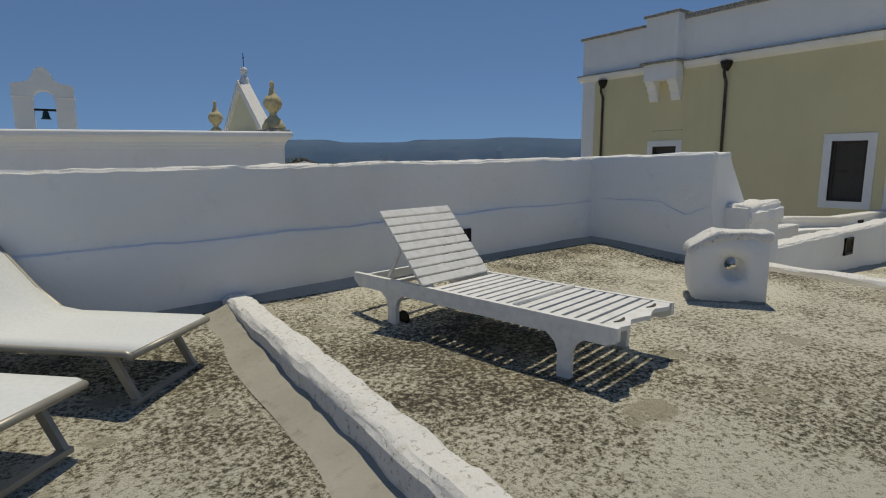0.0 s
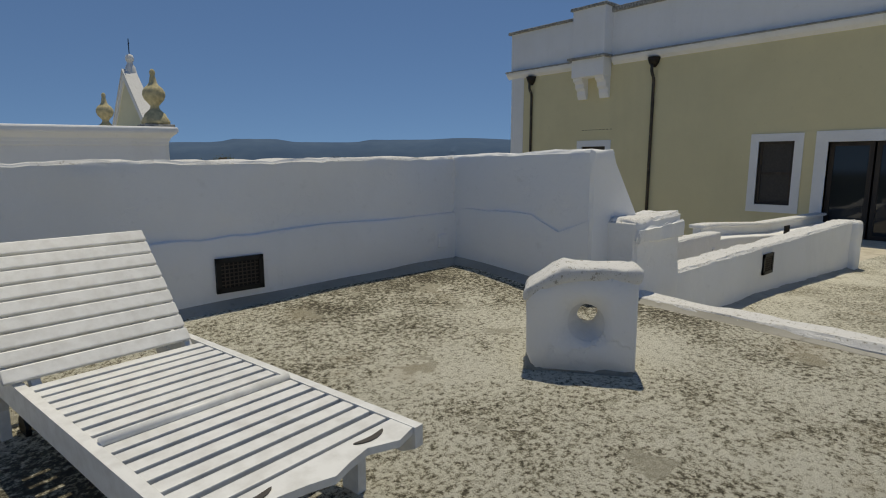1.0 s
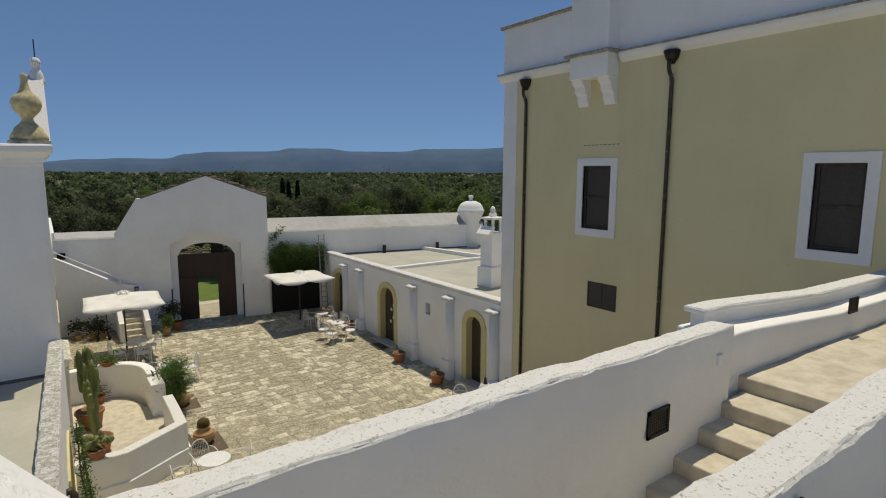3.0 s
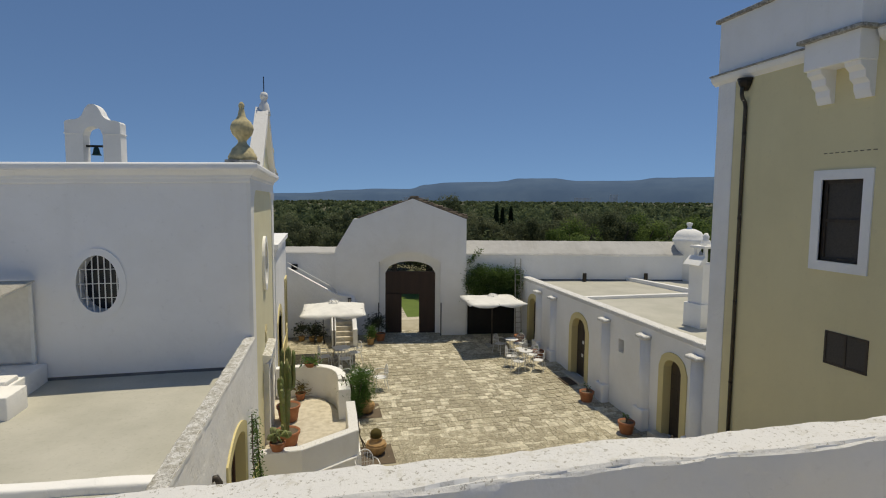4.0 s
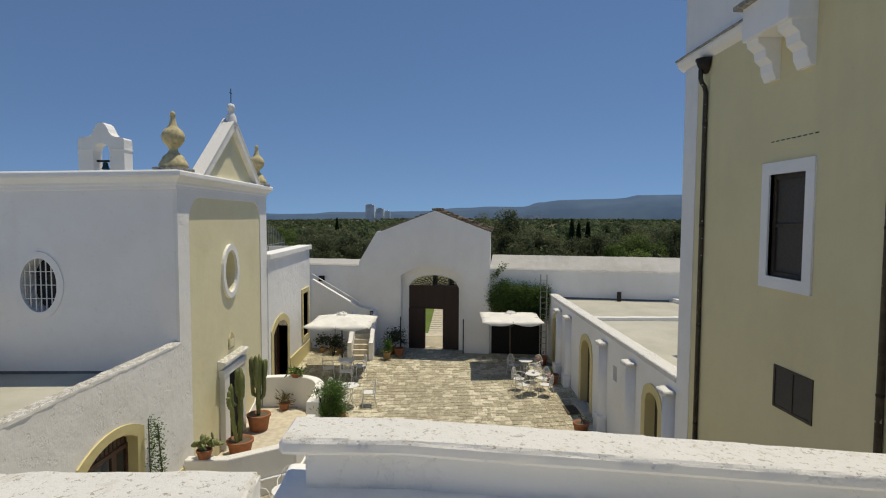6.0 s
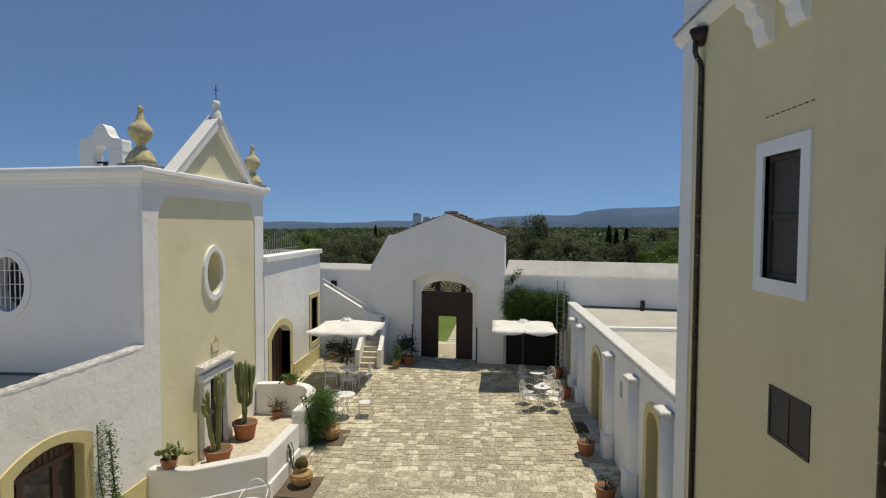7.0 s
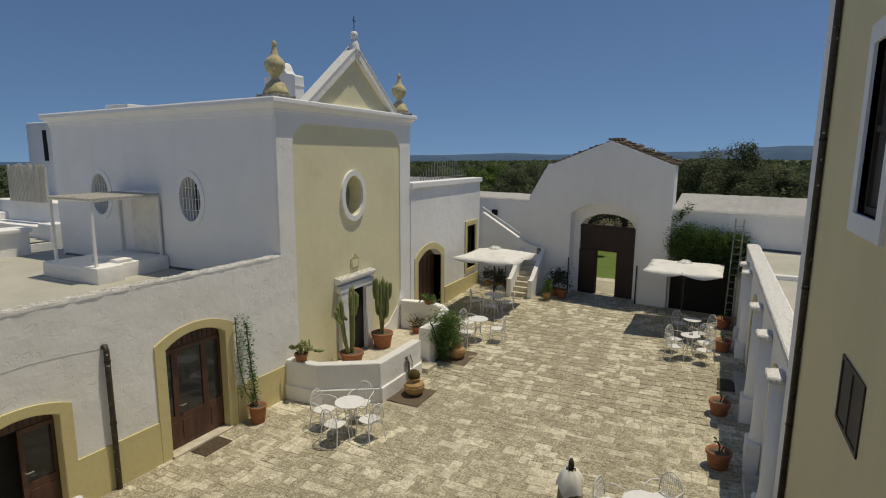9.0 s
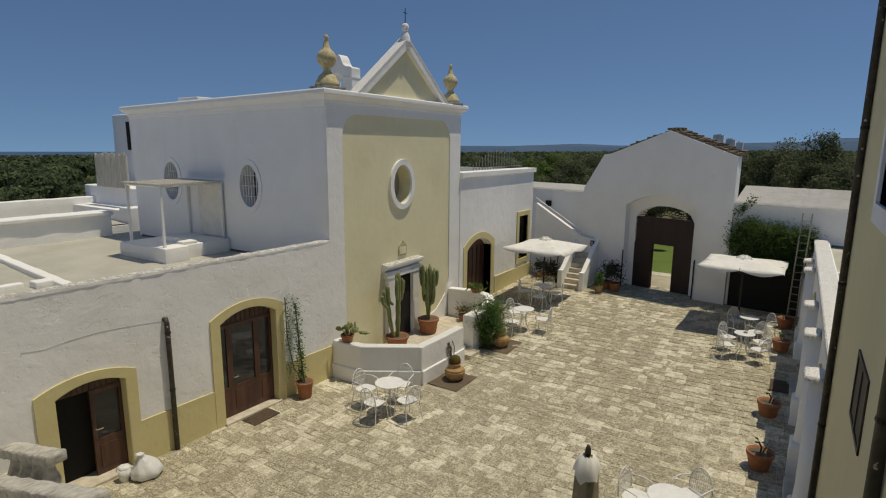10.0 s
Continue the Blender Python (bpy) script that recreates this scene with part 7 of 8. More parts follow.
for k, (x0, x1) in enumerate(((6.1, 6.6), (6.5, 7.1), (6.9, 7.4))):
    gp = flower_pot("shaded_planter", 0.14, 0.22, pose((x0 + x1) / 2, 27.9 - 0.12 * k, ground_z(7, 27.9)), "pot with dark foliage in the shade below the stair", 0.03, "shaded plants", URNCLAY)
    bm = bmesh.new()
    for q in range(5):
        leaf_cloud(bm, (rp.uniform(-0.2, 0.2), rp.uniform(-0.2, 0.2), 0.35 + rp.uniform(0.0, 0.35)), (0.12, 0.12, 0.10), 60, 0.14, rp, 0.1, 0.4, 0.5)
    part("leaves", bm, PURPLELEAF, gp)
ht = thing("hand_truck", "black metal hand truck leaning in the corner", "hand truck")
for x in (6.98, 7.30):
    bm = bmesh.new()
    add_tube(bm, [(x, 27.3, -5.4), (x, 27.55, -4.25), (x, 27.5, -4.15)], 0.018, 6)
    part("rail", bm, IRON, ht)
for z, y in ((-4.95, 27.4), (-4.5, 27.5)):
    bm = bmesh.new()
    add_tube(bm, [(6.98, y, z), (7.30, y, z)], 0.014, 6)
    part("bar", bm, IRON, ht)
for x in (6.93, 7.35):
    bm = bmesh.new()
    add_lathe(bm, [(0, -0.03), (0.12, -0.03), (0.13, 0), (0.12, 0.03), (0, 0.03)], 16, Matrix.Translation((x, 27.32, -5.32)) @ Matrix.Rotation(radians(90), 4, "Y"))
    part("wheel", bm, IRON, ht)

# ---- courtyard furniture ----
def garden_chair(m):
    c = thing("garden_chair", "white metal garden armchair with a rounded perforated back", "chair", m, "courtyard chairs")
    bm = bmesh.new()
    pts = [(0.22 * math.copysign(abs(math.cos(a)) ** 0.7, math.cos(a)), 0.21 * math.copysign(abs(math.sin(a)) ** 0.7, math.sin(a)), 0.44) for a in [6.28319 * i / 20 for i in range(20)]]
    add_prism(bm, pts, (0, 0, 0.018))
    part("seat", bm, CHAIRMETAL, c)
    bm = bmesh.new()
    n = 16
    fr = []
    for i in range(n + 1):
        a = math.pi * i / n
        fr.append((0.22 * math.cos(a), -0.20 - 0.05 * (0.3 + 0.7 * math.sin(a)), 0.46 + 0.42 * math.sin(a) ** 0.7))
    add_tube(bm, fr, 0.012, 6)
    part("back_frame", bm, CHAIRMETAL, c, smooth=True)
    bm = bmesh.new()                        # open wire back: thin uprights and two cross wires
    for k in range(-5, 6):
        q = k / 5.6
        zt = 0.46 + 0.42 * max(0.05, 1 - q * q) ** 0.36
        add_tube(bm, [(0.215 * q, -0.212, 0.462), (0.215 * q, -0.235, (0.46 + zt) / 2), (0.215 * q, -0.247, zt)], 0.0045, 4)
    for z in (0.58, 0.70, 0.80):
        w = 0.212 * math.sqrt(max(0.04, 1 - ((z - 0.46) / 0.425) ** 2.6))
        add_tube(bm, [(-w, -0.225, z), (0, -0.238, z), (w, -0.225, z)], 0.0045, 4)
    part("back_mesh", bm, CHAIRMETAL, c)
    for sx in (-1, 1):
        bm = bmesh.new()
        add_tube(bm, [(sx * 0.235, -0.22, 0.66), (sx * 0.27, -0.05, 0.68), (sx * 0.27, 0.12, 0.66), (sx * 0.255, 0.20, 0.56), (sx * 0.22, 0.18, 0.45)], 0.012, 6)
        part("armrest", bm, CHAIRMETAL, c, smooth=True)
        for y0, y1 in ((0.17, 0.22), (-0.18, -0.26)):
            bm = bmesh.new()
            add_tube(bm, [(sx * 0.20, y0, 0.45), (sx * 0.235, y1, 0.0)], 0.012, 6)
            part("leg", bm, CHAIRMETAL, c)
    return c


def round_table(m, lab):
    t = thing("bistro_table", lab, "table", m, "courtyard tables")
    bm = bmesh.new()
    add_lathe(bm, [(0, 0.715), (0.325, 0.715), (0.34, 0.722), (0.34, 0.735), (0.33, 0.74), (0, 0.742)], 36)
    part("tabletop", bm, TABLETOP, t, smooth=False)
    for k in range(4):
        a = math.pi / 4 + math.pi / 2 * k
        bm = bmesh.new()
        add_tube(bm, [(0.17 * math.cos(a), 0.17 * math.sin(a), 0.72), (0.10 * math.cos(a), 0.10 * math.sin(a), 0.45), (0.12 * math.cos(a), 0.12 * math.sin(a), 0.25), (0.28 * math.cos(a), 0.28 * math.sin(a), 0.0)], 0.012, 6)
        part("leg", bm, CHAIRMETAL, t, smooth=True)
    bm = bmesh.new()
    add_tube(bm, [(0.105 * math.cos(6.28319 * i / 16), 0.105 * math.sin(6.28319 * i / 16), 0.42) for i in range(17)], 0.008, 6)
    part("ring", bm, CHAIRMETAL, t)
    return t


TABLES = [(8.25, 14.51, (357, 100, 188, 268)), (14.95, 22.42, (40, 140, 215, 320)), (8.52, 21.39, (10, 150, 255)), (7.97, 24.27, (20, 95, 190, 280)), (14.95, 24.0, (35, 130, 300)), (14.63, 13.48, (70, 165, 250))]
t_first = c_first = None
for k, (x, y, angles) in enumerate(TABLES):
    m = pose(x, y, ground_z(x, y), 0, 0, 15 * k)
    if t_first is None:
        t_first = round_table(m, "round white metal bistro table on the paving")
    else:
        copy_thing(t_first, m @ Matrix.Diagonal((0.8, 0.8, 0.96, 1.0)) if k in (1, 4) else m)
    for j, a in enumerate(angles):
        r = (0.54 + 0.06 * ((j * 7 + k) % 3)) * (0.88 if k in (1, 4) else 1.0)
        px, py = x + r * math.cos(radians(a)), y + r * math.sin(radians(a))
        cm = pose(px, py, ground_z(px, py) + 0.003, 0, 0, a + 90 + ((j * 13 + k * 5) % 25) - 12)
        if c_first is None:
            c_first = garden_chair(cm)
        else:
            copy_thing(c_first, cm @ Matrix.Scale(0.9, 4) if k in (1, 4) else cm)
ash = thing("ashtray", "small dark ashtray on the bistro table", "ashtray", pose(14.97, 22.45, ground_z(14.95, 22.42) + 0.713))
bm = bmesh.new()
add_lathe(bm, [(0, 0), (0.05, 0), (0.06, 0.03), (0.05, 0.03), (0.04, 0.01), (0, 0.01)], 14)
part("dish", bm, GREYMETAL, ash)


def parasol(x, y, rot, w, hem, peak, lab):
    z0 = ground_z(x, y)
    u = thing("square_parasol", lab, "parasol", pose(x, y, z0, 0, 0, rot), "courtyard parasols")
    bm = bmesh.new()
    n = 14
    grid = []
    for i in range(n + 1):
        row = []
        for j in range(n + 1):
            a, b = 2 * i / n - 1, 2 * j / n - 1
            e = max(abs(a), abs(b))
            ridge = abs(abs(a) - abs(b))
            z = peak - (peak - hem) * e ** 1.15 - 0.035 * ridge * e
            edge = 1 - 0.015 * ridge * e
            row.append(bm.verts.new((a * w / 2 * edge, b * w / 2 * edge, z + 0.015 * noise.noise((a * 3 + x, b * 3, 0)))))
        grid.append(row)
    for i in range(n):
        for j in range(n):
            bm.faces.new((grid[i][j], grid[i + 1][j], grid[i + 1][j + 1], grid[i][j + 1]))
    rim = [grid[i][0] for i in range(n)] + [grid[n][j] for j in range(n)] + [grid[i][n] for i in range(n, 0, -1)] + [grid[0][j] for j in range(n, 0, -1)]
    low = [bm.verts.new(v.co + Vector((0, 0, -0.02 - 0.11 * abs(math.sin(math.pi * k / 7)) - 0.01 * math.sin(k * 1.3)))) for k, v in enumerate(rim)]
    for k in range(len(rim)):
        k2 = (k + 1) % len(rim)
        bm.faces.new((rim[k], low[k], low[k2], rim[k2]))
    can = part("canopy", bm, CANVAS, u, "cream canvas canopy with a hanging hem", smooth=True)
    bm = bmesh.new()
    prev = None
    for k, (r, z) in enumerate(((0.22, peak - 0.04), (0.18, peak + 0.02), (0.08, peak + 0.06), (0.0, peak + 0.07))):
        cur = [bm.verts.new((r * math.cos(6.28319 * i / 12) * (1 + 0.2 * math.sin(3 * i)), r * math.sin(6.28319 * i / 12), z)) for i in range(12)] if r else [bm.verts.new((0, 0, z))]
        if prev:
            for i in range(12):
                i2 = (i + 1) % 12
                bm.faces.new((prev[i], prev[i2], cur[i2], cur[i]) if len(cur) > 1 else (prev[i], prev[i2], cur[0]))
        prev = cur
    for k in range(5):
        q = 1.3 * k + x
        add_tube(bm, [(0.25 * math.cos(q), 0.25 * math.sin(q), peak - 0.01), (0.14 * math.cos(q + 0.3), 0.14 * math.sin(q + 0.3), peak + 0.06), (0.03 * math.cos(q), 0.03 * math.sin(q), peak + 0.07)], 0.022, 6)
    part("vent", bm, CANVAS, can)
    bm = bmesh.new()
    add_tube(bm, [(0, 0, 0.0), (0, 0, peak)], 0.03, 10)
    part("pole", bm, SHUTTER, u, smooth=True)
    for a, b in ((1, 1), (1, -1), (-1, 1), (-1, -1), (1, 0), (-1, 0), (0, 1), (0, -1)):
        bm = bmesh.new()
        add_tube(bm, [(0, 0, peak - 0.04), (a * w * 0.47, b * w * 0.47, hem - 0.02)], 0.012, 5)
        rib = part("rib", bm, SHUTTER, u)
        bm = bmesh.new()
        add_tube(bm, [(0, 0, peak - 0.6), (a * w * 0.24, b * w * 0.24, (peak + hem) / 2 - 0.03)], 0.010, 5)
        part("strut", bm, SHUTTER, rib)
    bm = bmesh.new()
    add_box(bm, -0.25, 0.25, -0.25, 0.25, 0.0, 0.08, 0.02)
    part("base", bm, BALUSTER, u)


parasol(14.55, 25.45, -2, 2.42, 2.08, 2.26, "open cream canvas parasol by the creeper wall")
parasol(7.70, 25.02, -3, 2.5, 2.08, 2.38, "open cream canvas parasol by the stair")

cu = thing("folded_parasol", "closed weathered canvas parasol tied with a white cover", "parasol", pose(13.80, 11.80, ground_z(13.8, 11.8)))
bm = bmesh.new()
add_lathe(bm, [(0.05, 0.0), (0.05, 0.7)], 10)
part("pole", bm, SHUTTER, cu)
bm = bmesh.new()
n = 20
prev = None
for z, r in ((0.45, 0.185), (0.8, 0.175), (1.3, 0.16), (1.75, 0.135), (1.92, 0.10), (2.02, 0.04)):
    cur = [bm.verts.new((r * (1 + 0.22 * math.sin(i * 3.1 + z)) * math.cos(6.28319 * i / n), r * (1 + 0.22 * math.sin(i * 3.1 + z)) * math.sin(6.28319 * i / n), z)) for i in range(n)]
    if prev:
        for i in range(n):
            bm.faces.new((prev[i], prev[(i + 1) % n], cur[(i + 1) % n], cur[i]))
    prev = cur
bm.faces.new(prev)
part("canopy", bm, CANVAS_DULL, cu, "dull folded canvas", smooth=True)
bm = bmesh.new()
prev = None
for q in (0.06, 0.22, 0.40, 0.60, 0.80, 1.0):     # a square cloth thrown over the top, its pin off the middle
    cur = []
    for i in range(32):
        a = 6.28319 * i / 32
        dx, dy = math.cos(a), math.sin(a)
        reach = min((0.23 if dx < 0 else 0.34) / max(abs(dx), 1e-4), (0.30 if dy < 0 else 0.20) / max(abs(dy), 1e-4))
        run = q * reach
        rr = 0.05 + 0.145 * (1 - math.exp(-run / 0.13)) * (1 + 0.16 * q * math.sin(5 * a + 0.7))
        cur.append(bm.verts.new((rr * math.cos(a - 0.9), rr * math.sin(a - 0.9), 2.03 - 0.88 * max(0.0, run - 0.03) + 0.012 * math.sin(9 * a))))
    if prev:
        for i in range(32):
            bm.faces.new((prev[i], prev[(i + 1) % 32], cur[(i + 1) % 32], cur[i]))
    prev = cur
part("cover", bm, CANVAS, cu, "loose white cloth cover", smooth=True)
bm = bmesh.new()
add_lathe(bm, [(0.0, 2.0), (0.03, 2.0), (0.042, 2.07), (0.036, 2.13), (0.018, 2.18), (0.0, 2.185)], 12)
part("knob", bm, SHUTTER, cu, smooth=True)

# ---- doors of the east range ----
for k, (u0, u1, sp_, ap_) in enumerate(E_DOORS):
    d = tagged(thing("door_east", "dark brown arched wooden door in an ochre surround", "door", None, "east doors"), kind="structure")
    bm = bmesh.new()
    hd = arch(u0, u1, sp_, ap_)
    add_prism(bm, [(XE + 0.22, u, z) for u, z in [(u0, -5.6), (u1, -5.6)] + hd[::-1]], (0.04, 0, 0))
    part("leaf", bm, SHUTTER, d)
    mid = (u0 + u1) / 2
    for q in range(4):
        bm = bmesh.new()
        z = -5.35 + 0.42 * q
        add_box(bm, XE + 0.205, XE + 0.222, u0 + 0.08, mid - 0.05, z, z + 0.32, 0.005)
        part("panel", bm, SHUTTER, d)
        bm = bmesh.new()
        add_box(bm, XE + 0.205, XE + 0.222, mid + 0.05, u1 - 0.08, z, z + 0.32, 0.005)
        part("panel", bm, SHUTTER, d)
    if k == 0:
        for q, (a, z) in enumerate(((0.3, -4.1), (0.5, -4.3), (0.32, -4.6), (0.55, -4.8))):
            bm = bmesh.new()
            add_box(bm, XE + 0.19, XE + 0.205, u0 + a, u0 + a + 0.12, z, z + 0.12, 0.004)
            part("tile_plaque", bm, BARWHITE, d, "small pale plaque on the door")

# annex door and window
d = tagged(thing("door_annex", "dark brown plank door standing in an ochre arch", "door"), kind="structure")
bm = bmesh.new()
add_prism(bm, [(XW - 0.30, u, z) for u, z in [(AD[0], -5.6), (AD[1], -5.6)] + segment(AD[0], AD[1], AD[2], AD[3])[::-1]], (-0.05, 0, 0))
part("leaf", bm, DOORWOOD, d)
for k in range(1, 6):
    u = AD[0] + (AD[1] - AD[0]) * k / 6
    bm = bmesh.new()
    add_box(bm, XW - 0.30, XW - 0.285, u - 0.012, u + 0.012, -5.6, AD[2])
    part("batten", bm, GATEWOOD, d)
w = tagged(thing("window_annex", "dark window with a brown frame in the annex", "window"), kind="structure")
bm = bmesh.new()
add_box(bm, XW - 0.22, XW - 0.21, AW[0], AW[1], AW[2], AW[3])
part("pane", bm, GLASS, w)
for u in (AW[0], (AW[0] + AW[1]) / 2 - 0.04, AW[1] - 0.08):
    bm = bmesh.new()
    add_box(bm, XW - 0.21, XW - 0.16, u, u + 0.08, AW[2], AW[3])
    part("stile", bm, SHUTTER, w)

# railing on the annex roof, rising to a crown
rl = thing("roof_railing", "pale iron spiked railing with a curved crown on the annex roof", "railing")
for k in range(19):
    y = 25.9 + 0.27 * k
    h = 0.35 + 0.72 * math.sin(math.pi * k / 18) ** 1.2
    bm = bmesh.new()
    add_tube(bm, [(3.9, y, -1.0), (3.9, y, -0.75 + h)], 0.018, 5)
    part("bar", bm, GREYMETAL, rl)
for z in (-0.85, -0.55):
    bm = bmesh.new()
    add_tube(bm, [(3.9, 25.9, z), (3.9, 30.76, z)], 0.018, 5)
    part("rail", bm, GREYMETAL, rl)

# ---- gate doors ----
gd = tagged(thing("door_gate", "tall dark brown double gate with an open wicket and an arched iron fanlight", "gate"), kind="structure")
DB, DT = -5.45, -2.52


def gbox(bm, u0, u1, z0, z1, d0, d1):
    add_prism(bm, [gate(u0, z0, d0), gate(u1, z0, d0), gate(u1, z1, d0), gate(u0, z1, d0)], tuple(gback * (d1 - d0)))


WU0, WU1, WZ = 1.97, 2.81, -3.52
for u0, u1, z0, z1 in ((1.20, WU0, DB, DT), (WU1, 3.58, DB, DT), (WU0, WU1, WZ, DT)):
    bm = bmesh.new()
    gbox(bm, u0, u1, z0, z1, 0.50, 0.58)
    part("leaf", bm, GATEWOOD, gd)
bm = bmesh.new()
gbox(bm, 1.19, 1.95, -5.42, -3.5, 0.42, 0.465)
part("wicket_leaf", bm, GATEWOOD, gd)
bm = bmesh.new()
gbox(bm, 1.10, 3.66, DT, DT + 0.10, 0.42, 0.58)
part("transom", bm, GATEWOOD, gd)
for k in range(11):
    a = math.pi * (k + 0.5) / 11
    bm = bmesh.new()
    add_tube(bm, [gate(2.39 + 0.22 * math.cos(a), DT + 0.1 + 0.10 * math.sin(a), 0.62), gate(2.39 + 1.1 * math.cos(a), DT + 0.1 + 0.42 * math.sin(a), 0.62)], 0.014, 5)
    part("fan_bar", bm, IRON, gd)
bm = bmesh.new()
add_tube(bm, [gate(2.39 + 0.22 * math.cos(math.pi * k / 10), DT + 0.1 + 0.10 * math.sin(math.pi * k / 10), 0.62) for k in range(11)], 0.014, 5)
part("fan_hub", bm, IRON, gd)
for k in range(10):
    a = math.pi * (k + 1) / 11
    for rad, size in ((0.62, 0.075), (0.88, 0.085)):
        bm = bmesh.new()
        add_tube(bm, [gate(2.39 + rad * math.cos(a) + size * math.cos(0.6283 * q), DT + 0.1 + rad * 0.40 * math.sin(a) + size * 0.75 * math.sin(0.6283 * q), 0.62) for q in range(11)], 0.013, 5)
        part("scroll", bm, IRON, gd)
for u in (0.93, 3.86):
    gpst = thing("guard_bar", "thin black iron bar standing by the gate arch", "iron bar", None, "gate bars")
    bm = bmesh.new()
    add_tube(bm, [gate(u, -5.5, -0.04), gate(u, -3.85, -0.04)], 0.025, 6)
    part("bar", bm, IRON, gpst)

# ---- ladder, chimney, turret ----
ld = thing("ladder", "long grey metal ladder leaning on the boundary wall", "ladder")
a0, a1 = Vector((15.92, 26.15, -5.35)), Vector((16.02, 26.64, -1.70))
side = Vector((0.26, -0.05, 0))
for s in (0, 1):
    bm = bmesh.new()
    add_tube(bm, [tuple(a0 + side * s), tuple(a1 + side * s)], 0.024, 6)
    part("stile", bm, GREYMETAL, ld)
for k in range(1, 15):
    p = a0.lerp(a1, k / 15)
    bm = bmesh.new()
    add_tube(bm, [tuple(p), tuple(p + side)], 0.014, 6)
    part("rung", bm, GREYMETAL, ld)

ch = thing("roof_chimney", "white masonry chimney with a lantern top on the flat roof", "chimney", pose(18.45, 16.95, -2.8, 0, 0, 8))
bm = bmesh.new()
add_rough(bm, -0.42, 0.42, -0.34, 0.34, 0.0, 0.75, 0.2, 0.02, 0.01)
part("base", bm, WHITE, ch, smooth=True)
bm = bmesh.new()
add_rough(bm, -0.34, 0.34, -0.27, 0.27, 0.74, 1.95, 0.2, 0.02, 0.01)
part("shaft", bm, WHITE, ch, smooth=True)
bm = bmesh.new()
add_prism(bm, [(-0.55, -0.30, 1.92), (-0.34, -0.30, 1.92), (-0.22, -0.30, 2.15), (-0.30, -0.30, 2.18)], (0, 0.6, 0))
part("hood", bm, WHITE, ch)
for x in (-0.22, 0.18):
    for y in (-0.2, 0.14):
        bm = bmesh.new()
        add_box(bm, x, x + 0.07, y, y + 0.07, 1.95, 2.42)
        part("lantern_pier", bm, WHITE, ch)
bm = bmesh.new()
add_box(bm, -0.32, 0.33, -0.28, 0.28, 2.40, 2.48, 0.02)
part("lantern_cap", bm, WHITE, ch)
bm = bmesh.new()
add_lathe(bm, [(0.16, 2.48), (0.13, 2.62), (0.08, 2.66), (0.10, 2.74), (0.05, 2.84), (0, 2.86)], 12)
part("finial", bm, WHITE, ch, smooth=True)

tu = tagged(thing("corner_turret", "white domed corner turret on the boundary wall", "turret", pose(24.4, 25.6, 0)), kind="structure")
bm = bmesh.new()
add_lathe(bm, [(0.46, -6.2), (0.46, -1.45), (0.55, -1.28), (0.69, -0.97), (0.735, -0.88), (0.735, -0.80), (0.69, -0.76), (0.65, -0.62), (0.52, -0.44), (0.29, -0.33), (0.12, -0.30), (0.08, -0.21), (0.14, -0.09), (0.13, -0.02), (0.0, 0.01)], 28)
part("dome", bm, WHITE, tu, smooth=True)
for x, y in ((19.25, 26.05), (22.1, 25.5)):
    dr = thing("roof_drain", "short dark drain pipe standing by the roof wall", "drain pipe", pose(x, y, -2.8), "roof drains")
    bm = bmesh.new()
    add_tube(bm, [(0, 0, 0), (0, 0, 0.42)], 0.09, 10)
    part("pipe", bm, PIPE, dr)
hk = thing("hose_hook", "small black iron hook at the foot of the house", "hook")
bm = bmesh.new()
add_tube(bm, [(XE - 0.05, 13.75, -5.2), (XE - 0.2, 13.75, -5.1), (XE - 0.25, 13.75, -4.9), (XE - 0.15, 13.75, -4.75)], 0.02, 6)
part("hook", bm, IRON, hk)

# ---- beyond the walls ----
bm = bmesh.new()
add_prism(bm, [(8.2, 30.3, -6.04), (14.8, 30.3, -6.04), (15.5, 52, -6.04), (7.0, 52, -6.04)], (0, 0, 0.25))
structure("lawn", bm, LAWN, "green lawn beyond the gate", "lawn")
bm = bmesh.new()
for k in range(22):
    add_box(bm, 11.0 + 0.03 * k, 12.0 + 0.03 * k, 31.2 + 0.62 * k, 31.7 + 0.62 * k, -5.85, -5.76, 0.01)
add_box(bm, 9.4, 13.2, 28.0, 32.2, -5.7, -5.46)
structure("path", bm, STEPSTONE, "stepping-stone path across the lawn", "path")

for dx, w, h in ((0, 14, 19.5), (16, 12, 13.5), (28, 8, 9.5)):
    fb = thing("far_silo", "pale concrete silo block on the horizon", "building", None, "far silos")
    d, az = 900.0, radians(-6.3)
    bx, by = 10 + d * math.sin(az) + dx, 4 + d * math.cos(az)
    bm = bmesh.new()
    add_box(bm, bx - w / 2, bx + w / 2, by - 6, by + 6, -6, h)
    add_box(bm, bx - w / 2 + 1, bx + w / 2 - 3, by - 5, by + 5, h, h + 1.5)
    part("block", bm, FARBLOCK, fb)
for az, d, w, h in ((10.0, 1300, 60, 6.5), (27.0, 1400, 34, 8), (30, 1400, 12, 16)):
    fb = thing("far_shed", "long pale shed on the far plain", "building", None, "far sheds")
    bx, by = 10 + d * math.sin(radians(az)), 4 + d * math.cos(radians(az))
    bm = bmesh.new()
    add_box(bm, bx - w / 2, bx + w / 2, by - 8, by + 8, -6, h)
    part("block", bm, FARBLOCK, fb)

wr = np.random.RandomState(21)


